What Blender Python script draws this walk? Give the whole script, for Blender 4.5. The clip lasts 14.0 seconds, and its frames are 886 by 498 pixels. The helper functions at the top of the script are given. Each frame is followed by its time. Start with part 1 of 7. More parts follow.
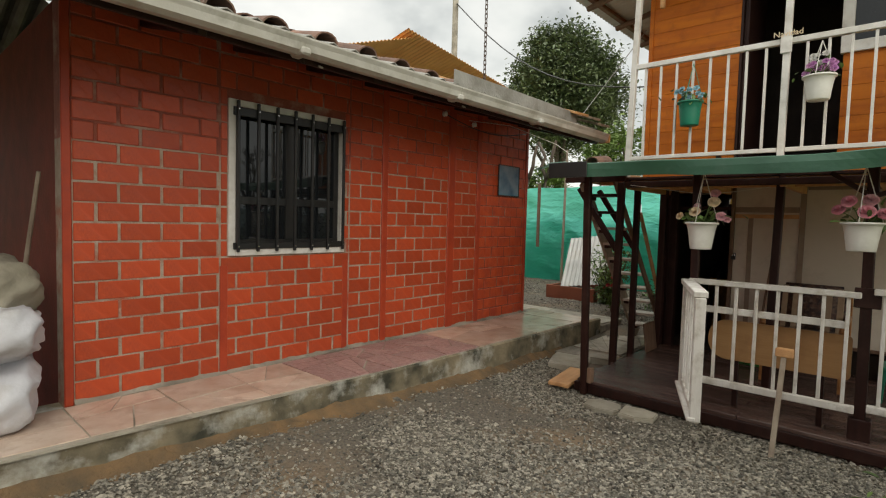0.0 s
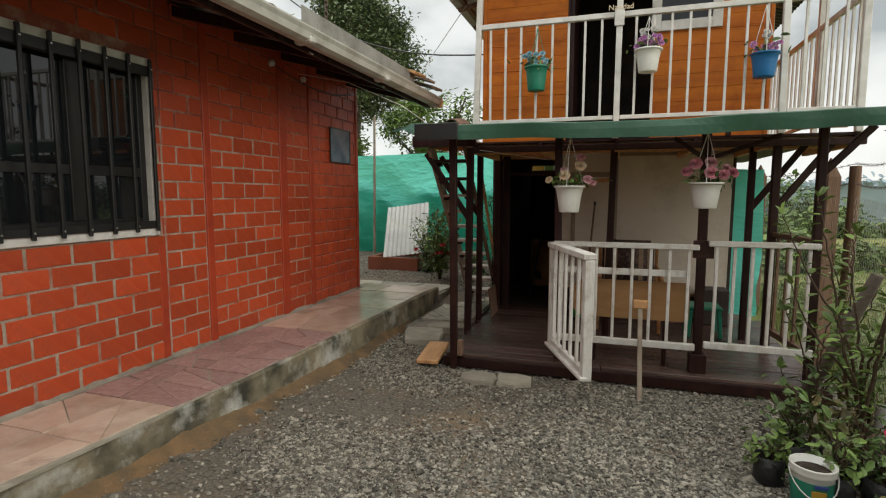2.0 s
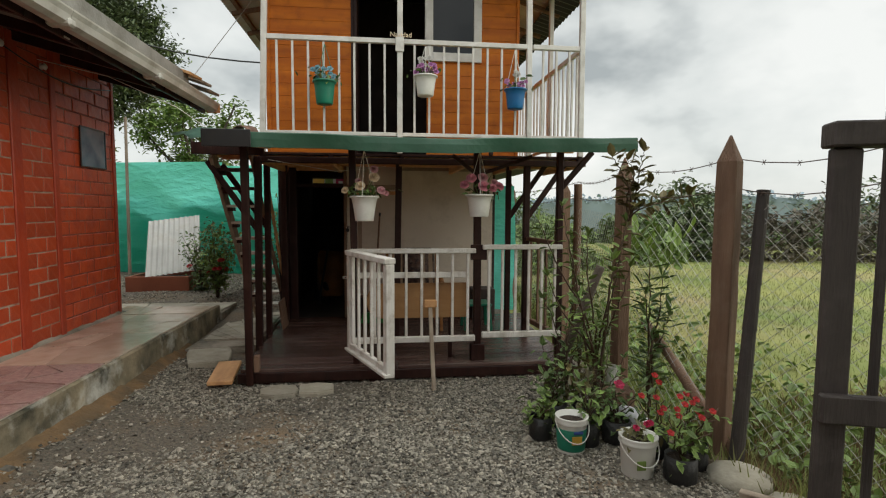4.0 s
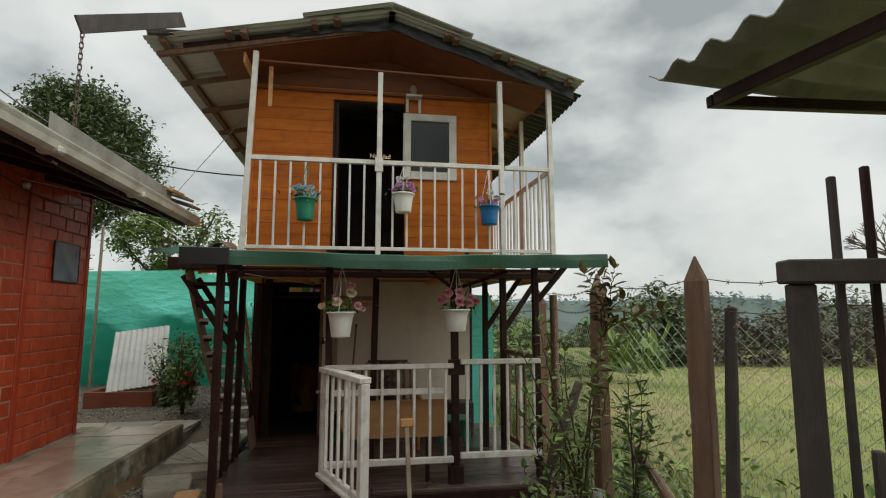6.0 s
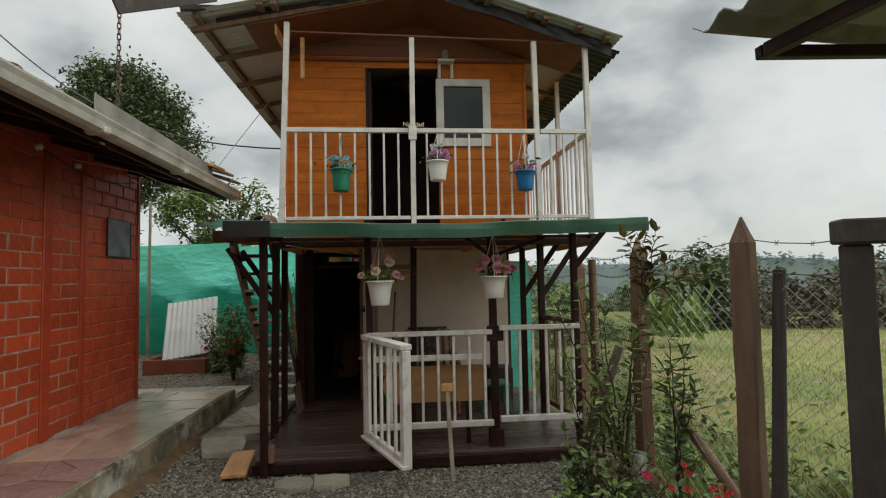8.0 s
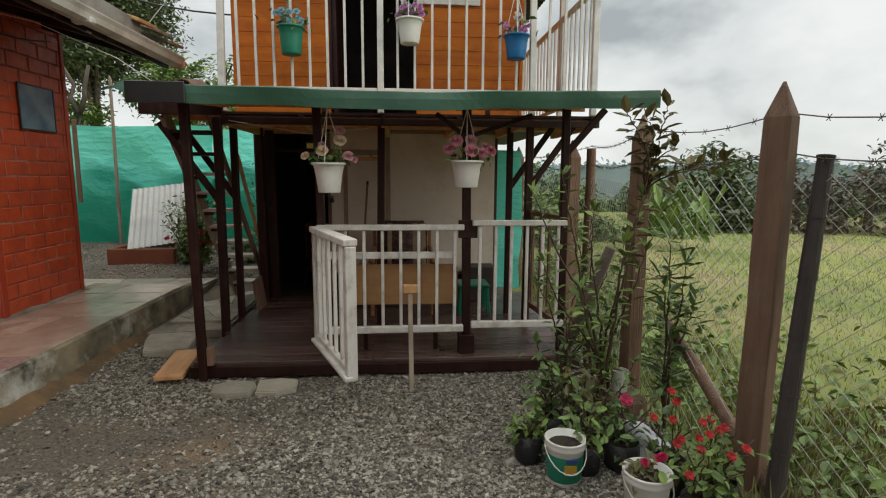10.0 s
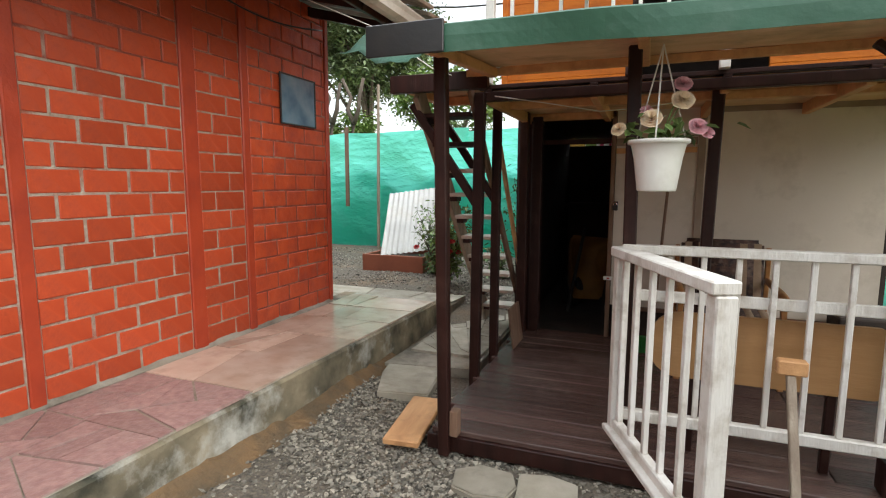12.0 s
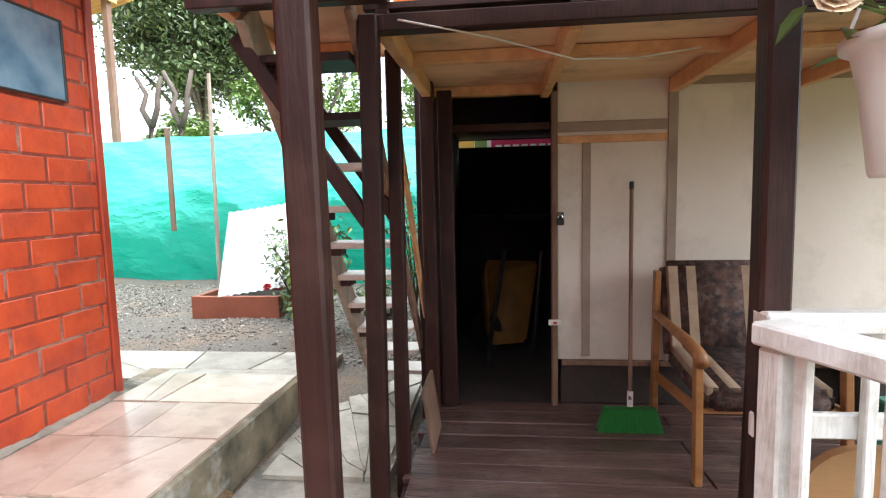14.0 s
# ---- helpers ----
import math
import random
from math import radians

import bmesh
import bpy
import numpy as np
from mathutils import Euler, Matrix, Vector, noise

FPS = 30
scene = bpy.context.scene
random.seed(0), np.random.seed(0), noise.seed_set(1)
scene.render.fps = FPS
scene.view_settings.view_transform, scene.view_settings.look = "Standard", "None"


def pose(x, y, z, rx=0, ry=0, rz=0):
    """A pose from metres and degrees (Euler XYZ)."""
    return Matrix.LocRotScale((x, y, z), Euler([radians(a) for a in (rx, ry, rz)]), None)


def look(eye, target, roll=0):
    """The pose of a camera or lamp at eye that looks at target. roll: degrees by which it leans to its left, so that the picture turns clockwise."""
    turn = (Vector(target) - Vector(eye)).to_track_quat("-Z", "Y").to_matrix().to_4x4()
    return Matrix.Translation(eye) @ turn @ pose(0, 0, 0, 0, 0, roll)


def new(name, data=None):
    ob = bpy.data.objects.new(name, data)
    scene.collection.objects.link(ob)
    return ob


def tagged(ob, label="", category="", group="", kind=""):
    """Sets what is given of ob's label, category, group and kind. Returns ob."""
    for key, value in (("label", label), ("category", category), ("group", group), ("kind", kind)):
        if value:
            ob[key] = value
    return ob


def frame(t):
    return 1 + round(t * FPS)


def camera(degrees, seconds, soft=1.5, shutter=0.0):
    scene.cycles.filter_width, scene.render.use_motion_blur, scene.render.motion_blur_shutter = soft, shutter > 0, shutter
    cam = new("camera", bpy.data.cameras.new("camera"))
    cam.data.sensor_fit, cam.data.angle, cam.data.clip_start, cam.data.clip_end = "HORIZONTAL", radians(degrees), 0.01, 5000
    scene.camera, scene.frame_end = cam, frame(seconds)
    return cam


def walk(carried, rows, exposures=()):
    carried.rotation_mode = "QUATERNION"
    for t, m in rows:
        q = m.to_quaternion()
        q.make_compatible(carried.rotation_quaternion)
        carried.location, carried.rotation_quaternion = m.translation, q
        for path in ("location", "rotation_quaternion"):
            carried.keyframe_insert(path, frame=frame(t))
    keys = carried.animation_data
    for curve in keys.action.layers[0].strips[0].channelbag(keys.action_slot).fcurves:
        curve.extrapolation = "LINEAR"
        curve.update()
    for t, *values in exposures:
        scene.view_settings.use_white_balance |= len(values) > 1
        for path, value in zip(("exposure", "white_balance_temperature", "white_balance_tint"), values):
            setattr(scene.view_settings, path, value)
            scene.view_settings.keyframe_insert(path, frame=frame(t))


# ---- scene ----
cam = camera(80.4, 14.0, 1.15)
PATH = [
    (0, (0.262, 0.064, 1.505), (-1.068, 1.554, 1.392), 1.5),
    (0.5, (0.069, 0.019, 1.49), (-1.163, 1.589, 1.355), 1.7),
    (1, (-0.169, -0.052, 1.48), (-1.244, 1.628, 1.329), 1.7),
    (1.5, (-0.363, 0.058, 1.45), (-1.282, 1.824, 1.259), 0.9),
    (2, (-0.56, 0.156, 1.477), (-1.175, 2.048, 1.265), 0.1),
    (2.5, (-0.734, 0.104, 1.458), (-1.027, 2.071, 1.245), -0.4),
    (3, (-0.779, 0.049, 1.422), (-0.828, 2.035, 1.191), -0.6),
    (3.5, (-0.771, 0.013, 1.427), (-0.703, 2.001, 1.217), -0.3),
    (4, (-0.749, 0.001, 1.437), (-0.515, 1.981, 1.284), 0.3),
    (4.2, (-0.74, -0.003, 1.44), (-0.436, 1.969, 1.304), 0.5),
    (6.3, (-0.75, -0.027, 1.543), (-0.435, 1.922, 1.857), -0.2),
    (6.5, (-0.75, -0.028, 1.542), (-0.516, 1.924, 1.908), -0.8),
    (7, (-0.751, -0.028, 1.542), (-0.675, 1.916, 2.005), -1.7),
    (7.5, (-0.751, -0.027, 1.543), (-0.701, 1.927, 1.967), -1.5),
    (8, (-0.751, -0.027, 1.545), (-0.571, 1.962, 1.655), -1.1),
    (8.2, (-0.751, -0.026, 1.547), (-0.477, 1.955, 1.514), -1.0),
    (10.3, (-0.378, 0.762, 1.443), (-0.293, 2.741, 1.161), 0.8),
    (10.5, (-0.43, 0.862, 1.433), (-0.528, 2.839, 1.153), 0.6),
    (11, (-0.487, 1.269, 1.413), (-0.972, 3.192, 1.148), -0.2),
    (11.5, (-0.607, 1.591, 1.403), (-1.262, 3.462, 1.143), 0.2),
    (12, (-0.909, 1.94, 1.365), (-1.626, 3.791, 1.117), 0.2),
    (12.5, (-1.11, 2.288, 1.344), (-1.842, 4.138, 1.133), -0.8),
    (13, (-1.298, 2.665, 1.334), (-1.928, 4.556, 1.163), -1.4),
    (13.5, (-1.46, 3.005, 1.362), (-1.879, 4.952, 1.18), -1.2),
    (14, (-1.473, 3.355, 1.324), (-1.686, 5.334, 1.129), -1.3),
]
EXPOSURES = [(0, 0.3, 7000, 9), (2, 0.27, 6800, 9), (4.2, 0.15, 6750, 8), (7.5, -0.15, 6700, 7), (8.2, -0.08, 6700, 8), (10.5, 0.2, 6650, 9), (11, 0.4, 6550, 9), (11.5, 0.84, 6450, 10), (12.5, 1.42, 6250, 11), (13.2, 1.88, 6100, 12), (14, 2.4, 5850, 12)]
walk(cam, [(t, look(eye, target, roll)) for t, eye, target, roll in PATH], EXPOSURES)

# ---- world and light ----
world = bpy.data.worlds.new("overcast_sky")
scene.world = world
world.use_nodes = True
wn, wl = world.node_tree.nodes, world.node_tree.links
bg = wn["Background"]
tc = wn.new("ShaderNodeTexCoord")
mp = wn.new("ShaderNodeMapping")
mp.inputs["Scale"].default_value = (1.0, 1.0, 1.7)
mp.inputs["Location"].default_value = (3.1, 0.7, 0.2)
cl = wn.new("ShaderNodeTexNoise")
cl.inputs["Scale"].default_value = 3.1
cl.inputs["Detail"].default_value = 5.0
cl.inputs["Roughness"].default_value = 0.5
cl.inputs["Distortion"].default_value = 0.05
cr = wn.new("ShaderNodeValToRGB")
cr.color_ramp.elements[0].position, cr.color_ramp.elements[0].color = 0.34, (0.42, 0.46, 0.48, 1)
cr.color_ramp.elements[1].position, cr.color_ramp.elements[1].color = 0.60, (0.94, 0.965, 0.97, 1)
mid = cr.color_ramp.elements.new(0.46)
mid.color = (0.76, 0.80, 0.81, 1)
sky = wn.new("ShaderNodeTexSky")
sky.sky_type, sky.sun_disc = "NISHITA", False
sky.sun_elevation, sky.sun_rotation = radians(31), radians(120)
sc = wn.new("ShaderNodeMix")
sc.data_type, sc.blend_type = "RGBA", "MULTIPLY"
sc.inputs[0].default_value = 1.0
sc.inputs[7].default_value = (0.1, 0.1, 0.1, 1)
mx = wn.new("ShaderNodeMix")
mx.data_type = "RGBA"
mx.inputs[0].default_value = 0.9
wl.new(tc.outputs["Generated"], mp.inputs["Vector"])
wl.new(mp.outputs["Vector"], cl.inputs["Vector"])
wl.new(cl.outputs["Fac"], cr.inputs["Fac"])
wl.new(sky.outputs["Color"], sc.inputs[6])
wl.new(sc.outputs[2], mx.inputs[6])
wl.new(cr.outputs["Color"], mx.inputs[7])
wl.new(mx.outputs[2], bg.inputs["Color"])
bg.inputs["Strength"].default_value = 0.92
# an overcast sky is brightest overhead
sp = wn.new("ShaderNodeSeparateXYZ")
zr = wn.new("ShaderNodeMapRange")
zr.interpolation_type = "SMOOTHSTEP"
zr.inputs["From Min"].default_value, zr.inputs["From Max"].default_value = 0.55, 1.0
zr.inputs["To Min"].default_value, zr.inputs["To Max"].default_value = 1.0, 2.7
vm = wn.new("ShaderNodeVectorMath")
vm.operation = "SCALE"
wl.new(tc.outputs["Generated"], sp.inputs[0])
wl.new(sp.outputs["Z"], zr.inputs["Value"])
wl.new(mx.outputs[2], vm.inputs[0])
wl.new(zr.outputs["Result"], vm.inputs["Scale"])
wl.new(vm.outputs[0], bg.inputs["Color"])

sun_data = bpy.data.lights.new("sun", "SUN")
sun_data.energy, sun_data.angle, sun_data.color = 1.15, radians(45), (1.0, 0.96, 0.90)
sun = new("sun", sun_data)
sun.matrix_basis = look((10, -2.5, 6.6), (0, 3, 0))

# ---- materials ----


def mat(name, col, col2=None, rough=0.7, scale=6.0, metal=0.0, bump=0.1, bscale=40.0, vary=0.0, stretch=(1, 1, 1), island=False, spec=0.5, dirt=None, dscale=2.0, damount=0.5):
    """A surface with two colours blended by noise, a larger stain, fine relief and a shift from piece to piece."""
    m = bpy.data.materials.new(name)
    m.use_nodes = True
    n, l = m.node_tree.nodes, m.node_tree.links
    b = n["Principled BSDF"]
    b.inputs["Roughness"].default_value = rough
    b.inputs["Metallic"].default_value = metal
    b.inputs["Specular IOR Level"].default_value = spec
    col2 = col2 or tuple(c * 0.72 for c in col)
    t = n.new("ShaderNodeTexCoord")
    mpn = n.new("ShaderNodeMapping")
    mpn.inputs["Scale"].default_value = stretch
    l.new(t.outputs["Object"], mpn.inputs["Vector"])
    nz = n.new("ShaderNodeTexNoise")
    nz.inputs["Scale"].default_value, nz.inputs["Detail"].default_value = scale, 6
    l.new(mpn.outputs["Vector"], nz.inputs["Vector"])
    rp = n.new("ShaderNodeValToRGB")
    rp.color_ramp.elements[0].position, rp.color_ramp.elements[0].color = 0.3, (*col2, 1)
    rp.color_ramp.elements[1].position, rp.color_ramp.elements[1].color = 0.68, (*col, 1)
    l.new(nz.outputs["Fac"], rp.inputs["Fac"])
    out = rp.outputs["Color"]
    if dirt:
        dn = n.new("ShaderNodeTexNoise")
        dn.inputs["Scale"].default_value, dn.inputs["Detail"].default_value, dn.inputs["Roughness"].default_value = dscale, 9, 0.65
        l.new(t.outputs["Object"], dn.inputs["Vector"])
        dr = n.new("ShaderNodeValToRGB")
        dr.color_ramp.elements[0].position, dr.color_ramp.elements[0].color = 0.5, (0, 0, 0, 1)
        dr.color_ramp.elements[1].position, dr.color_ramp.elements[1].color = 0.68, (damount, damount, damount, 1)
        l.new(dn.outputs["Fac"], dr.inputs["Fac"])
        dm = n.new("ShaderNodeMix")
        dm.data_type = "RGBA"
        l.new(dr.outputs["Color"], dm.inputs[0])
        l.new(out, dm.inputs[6])
        dm.inputs[7].default_value = (*dirt, 1)
        out = dm.outputs[2]
    if vary:
        src = n.new("ShaderNodeNewGeometry") if island else n.new("ShaderNodeObjectInfo")
        hs = n.new("ShaderNodeHueSaturation")
        mr = n.new("ShaderNodeMapRange")
        mr.inputs["To Min"].default_value, mr.inputs["To Max"].default_value = 1 - vary, 1 + vary
        l.new(src.outputs["Random Per Island" if island else "Random"], mr.inputs["Value"])
        l.new(mr.outputs["Result"], hs.inputs["Value"])
        l.new(out, hs.inputs["Color"])
        out = hs.outputs["Color"]
    l.new(out, b.inputs["Base Color"])
    if bump:
        bn = n.new("ShaderNodeTexNoise")
        bn.inputs["Scale"].default_value, bn.inputs["Detail"].default_value = bscale, 5
        l.new(mpn.outputs["Vector"], bn.inputs["Vector"])
        bp = n.new("ShaderNodeBump")
        bp.inputs["Strength"].default_value, bp.inputs["Distance"].default_value = bump, 0.02
        l.new(bn.outputs["Fac"], bp.inputs["Height"])
        l.new(bp.outputs["Normal"], b.inputs["Normal"])
    return m


M_BRICK = mat("red_painted_brick", (0.53, 0.083, 0.026), (0.40, 0.054, 0.020), 0.36, 7, bump=0.4, bscale=13, vary=0.17, dirt=(0.27, 0.045, 0.03), dscale=6, damount=0.6, spec=0.4)
M_REDPAINT = mat("red_painted_plaster", (0.45, 0.060, 0.021), (0.34, 0.042, 0.017), 0.42, 5, bump=0.25, bscale=22, dirt=(0.24, 0.035, 0.022), dscale=3, spec=0.4)
M_MORTAR = mat("grey_mortar", (0.43, 0.355, 0.28), (0.30, 0.215, 0.155), 0.9, 14, bump=0.5, bscale=70, dirt=(0.36, 0.075, 0.035), dscale=4.5, damount=0.9)
M_MORTARRED = mat("mortar_painted_over_red", (0.30, 0.075, 0.045), (0.20, 0.045, 0.028), 0.7, 10, bump=0.4, bscale=60, dirt=(0.38, 0.29, 0.23), dscale=5, damount=0.8)
# darker copy of the brick red, the end wall's shade is in it
M_DARKRED = mat("dull_red_brick_with_shade", (0.20, 0.03, 0.016), (0.14, 0.022, 0.012), 0.75, 6, bump=0.2, spec=0.2)
M_WHITE = mat("white_paint", (0.72, 0.70, 0.66), (0.60, 0.57, 0.52), 0.5, 7, bump=0.12, bscale=60, dirt=(0.36, 0.33, 0.28), dscale=6, damount=0.45)
M_WORNWHITE = mat("worn_white_paint_on_wood", (0.76, 0.735, 0.69), (0.62, 0.58, 0.52), 0.6, 4, bump=0.3, bscale=30, stretch=(3, 3, 0.5), dirt=(0.33, 0.27, 0.20), dscale=9, damount=0.55)
M_BLACK = mat("black_enamel", (0.012, 0.012, 0.013), (0.02, 0.018, 0.016), 0.35, 8, bump=0.05)
M_DARKWOOD = mat("dark_stained_wood", (0.034, 0.0105, 0.0075), (0.017, 0.006, 0.0045), 0.5, 3, bump=0.15, bscale=14, stretch=(6, 6, 0.6), dirt=(0.09, 0.045, 0.033), dscale=4, damount=0.35, spec=0.3)
M_DECK = mat("dark_oiled_deck_board", (0.115, 0.066, 0.055), (0.065, 0.037, 0.031), 0.25, 2.5, bump=0.35, bscale=18, stretch=(0.6, 7, 6), vary=0.25, dirt=(0.16, 0.12, 0.10), dscale=2.4, damount=0.45)
M_ORANGE = mat("orange_varnished_pine", (0.57, 0.16, 0.008), (0.42, 0.10, 0.005), 0.5, 1.6, bump=0.15, bscale=14, stretch=(0.8, 4, 9), vary=0.09, dirt=(0.22, 0.05, 0.005), dscale=7, damount=0.45, spec=0.3)
# brown soffit boards, with the roof's shade put into the colour
M_SOFFIT = mat("brown_board_and_shade", (0.20, 0.062, 0.026), (0.13, 0.040, 0.018), 0.6, 2, bump=0.15, bscale=14, stretch=(0.8, 4, 9), dirt=(0.10, 0.035, 0.02), dscale=3)
M_PINE = mat("raw_pine", (0.70, 0.39, 0.175), (0.54, 0.275, 0.115), 0.6, 3, bump=0.2, bscale=20, stretch=(5, 0.7, 5), dirt=(0.22, 0.10, 0.04), dscale=7, damount=0.4)
M_PLY = mat("pale_plywood_ceiling", (0.78, 0.52, 0.30), (0.66, 0.41, 0.21), 0.65, 2, bump=0.1, bscale=18, stretch=(0.7, 4, 4), dirt=(0.24, 0.12, 0.05), dscale=3)
M_STAKE = mat("rough_sawn_brown_timber", (0.225, 0.130, 0.082), (0.14, 0.078, 0.048), 0.75, 3, bump=0.5, bscale=22, stretch=(7, 7, 0.5), dirt=(0.24, 0.165, 0.115), dscale=4, damount=0.5)
M_GREYWOOD = mat("weathered_grey_timber", (0.065, 0.052, 0.046), (0.038, 0.029, 0.026), 0.65, 3, bump=0.35, bscale=24, stretch=(6, 6, 0.6), dirt=(0.12, 0.10, 0.09), dscale=5)
M_OLDWOOD = mat("bleached_old_timber", (0.40, 0.33, 0.25), (0.25, 0.19, 0.14), 0.8, 3, bump=0.35, bscale=26, stretch=(6, 6, 0.7), dirt=(0.18, 0.13, 0.09), dscale=6)
# old timber made paler, sky light on the treads is in the colour
M_TREAD = mat("skylit_pale_tread", (0.66, 0.60, 0.52), (0.48, 0.42, 0.35), 0.6, 4, bump=0.3, bscale=26, dirt=(0.26, 0.20, 0.15), dscale=7)
M_PANEL = mat("cream_painted_board", (0.69, 0.62, 0.53), (0.60, 0.53, 0.445), 0.7, 1.2, bump=0.06, bscale=30, dirt=(0.32, 0.26, 0.20), dscale=2.4, damount=0.45)
M_BATTEN = mat("brown_batten", (0.34, 0.27, 0.21), (0.26, 0.19, 0.14), 0.7, 6, bump=0.2)
M_CONC = mat("stained_concrete", (0.38, 0.34, 0.275), (0.21, 0.185, 0.14), 0.9, 3.5, bump=0.6, bscale=30, dirt=(0.07, 0.065, 0.05), dscale=2.6, damount=0.7)
M_CONCSIDE = mat("mossy_concrete_face", (0.31, 0.255, 0.165), (0.04, 0.04, 0.026), 0.9, 4.5, bump=1.0, bscale=11, dirt=(0.50, 0.49, 0.43), dscale=3.6, damount=0.95)
M_TILE = mat("cream_stone_tile", (0.64, 0.52, 0.42), (0.52, 0.38, 0.29), 0.2, 4.5, bump=0.1, bscale=12, vary=0.16, dirt=(0.36, 0.26, 0.20), dscale=6, damount=0.5)
M_REDTILE = mat("dull_red_broken_tile", (0.43, 0.285, 0.255), (0.29, 0.175, 0.16), 0.35, 26, bump=0.3, bscale=40, vary=0.14, dirt=(0.36, 0.28, 0.25), dscale=6, damount=0.5)
M_SLAB = mat("pale_flagstone", (0.46, 0.42, 0.34), (0.31, 0.28, 0.21), 0.75, 5, bump=0.4, bscale=30, vary=0.15, dirt=(0.14, 0.125, 0.09), dscale=4, damount=0.6)
M_GREEN = mat("green_tarpaulin", (0.033, 0.105, 0.062), (0.024, 0.08, 0.046), 0.45, 3, bump=0.15, bscale=20, dirt=(0.08, 0.14, 0.10), dscale=4, damount=0.5)
M_ZINC = mat("dull_zinc_sheet", (0.62, 0.62, 0.58), (0.46, 0.46, 0.43), 0.45, 3, metal=0.3, bump=0.1, dirt=(0.33, 0.28, 0.21), dscale=3)
M_OLDZINC = mat("old_grey_roof_sheet", (0.34, 0.33, 0.30), (0.22, 0.215, 0.19), 0.75, 4, bump=0.2, dirt=(0.10, 0.085, 0.06), dscale=3)
M_PVC = mat("cream_plastic_gutter", (0.56, 0.55, 0.50), (0.44, 0.42, 0.36), 0.5, 3, bump=0.08, dirt=(0.22, 0.20, 0.15), dscale=3.2, damount=0.65)
M_CLAY = mat("clay_roof_tile", (0.24, 0.13, 0.09), (0.14, 0.085, 0.065), 0.85, 7, bump=0.3, vary=0.2, dirt=(0.11, 0.10, 0.08), dscale=5, damount=0.7)
M_DIRT = mat("ochre_soil", (0.22, 0.13, 0.06), (0.10, 0.075, 0.045), 0.95, 6, bump=0.8, bscale=40)
M_POTWHITE = mat("white_plastic_pot", (0.74, 0.73, 0.68), (0.66, 0.64, 0.58), 0.4, 6, bump=0.04, dirt=(0.45, 0.42, 0.34), dscale=8, damount=0.3)
M_POTGREEN = mat("green_plastic_pot", (0.012, 0.20, 0.12), (0.010, 0.15, 0.09), 0.4, 6, bump=0.04)
M_POTBLUE = mat("blue_plastic_pot", (0.012, 0.15, 0.36), (0.010, 0.11, 0.28), 0.4, 6, bump=0.04)
M_POTBLACK = mat("black_grow_bag", (0.016, 0.016, 0.016), (0.025, 0.024, 0.022), 0.55, 8, bump=0.4)
M_SOIL = mat("potting_soil", (0.05, 0.032, 0.02), (0.025, 0.016, 0.01), 0.95, 30, bump=0.8, bscale=90)
M_LEAF = mat("dark_leaf", (0.135, 0.21, 0.055), (0.07, 0.125, 0.032), 0.42, 8, bump=0, vary=0.45, island=True)
M_TREELEAF = mat("mango_leaf", (0.145, 0.185, 0.085), (0.065, 0.095, 0.04), 0.45, 3, bump=0, vary=0.55, island=True)
M_LIGHTLEAF = mat("bright_leaf", (0.18, 0.26, 0.055), (0.10, 0.165, 0.035), 0.5, 3, bump=0, vary=0.4, island=True)
M_REDLEAF = mat("bronze_leaf", (0.17, 0.125, 0.045), (0.10, 0.105, 0.03), 0.45, 6, bump=0, vary=0.4, island=True)
M_GRASS = mat("grass_blade", (0.33, 0.34, 0.105), (0.16, 0.22, 0.052), 0.7, 0.6, bump=0, vary=0.35, island=True, dirt=(0.34, 0.27, 0.15), dscale=0.45, damount=0.8)
# far trees with distance haze mixed into the leaf colour
M_FARWOOD = mat("hazy_far_trees", (0.10, 0.135, 0.115), (0.065, 0.09, 0.075), 0.9, 0.15, bump=0, vary=0.35, island=True)
M_BARK = mat("grey_bark", (0.14, 0.11, 0.085), (0.075, 0.055, 0.042), 0.9, 5, bump=0.6, bscale=20)
M_STEM = mat("brown_stem", (0.10, 0.06, 0.035), (0.06, 0.035, 0.022), 0.8, 9, bump=0.2)
M_PINK = mat("pink_silk_petal", (0.66, 0.29, 0.33), (0.54, 0.17, 0.22), 0.7, 20, bump=0, vary=0.2, island=True)
M_PALEPINK = mat("pale_pink_petal", (0.74, 0.45, 0.46), (0.62, 0.30, 0.34), 0.7, 20, bump=0, vary=0.15, island=True)
M_CREAM = mat("cream_petal", (0.78, 0.66, 0.47), (0.66, 0.48, 0.30), 0.7, 20, bump=0, vary=0.15, island=True)
M_LILAC = mat("lilac_petal", (0.42, 0.17, 0.42), (0.55, 0.28, 0.44), 0.7, 20, bump=0, vary=0.25, island=True)
M_PALEBLUE = mat("pale_blue_petal", (0.30, 0.52, 0.58), (0.18, 0.36, 0.42), 0.7, 20, bump=0, vary=0.25, island=True)
M_REDFLOWER = mat("red_geranium_petal", (0.50, 0.022, 0.020), (0.36, 0.012, 0.016), 0.6, 20, bump=0, vary=0.2, island=True)
M_MAGENTA = mat("magenta_petal", (0.50, 0.02, 0.085), (0.36, 0.014, 0.06), 0.6, 20, bump=0, vary=0.2, island=True)
M_RUST = mat("rusty_wire", (0.16, 0.12, 0.10), (0.09, 0.06, 0.045), 0.7, 30, metal=0.4, bump=0.2)
M_WIRE = mat("galvanised_wire", (0.55, 0.55, 0.53), (0.38, 0.38, 0.37), 0.5, 20, metal=0.5, bump=0)
M_SACK = mat("white_woven_sack", (0.66, 0.66, 0.68), (0.52, 0.52, 0.55), 0.65, 5, bump=0.45, bscale=14, dirt=(0.40, 0.38, 0.35), dscale=6)
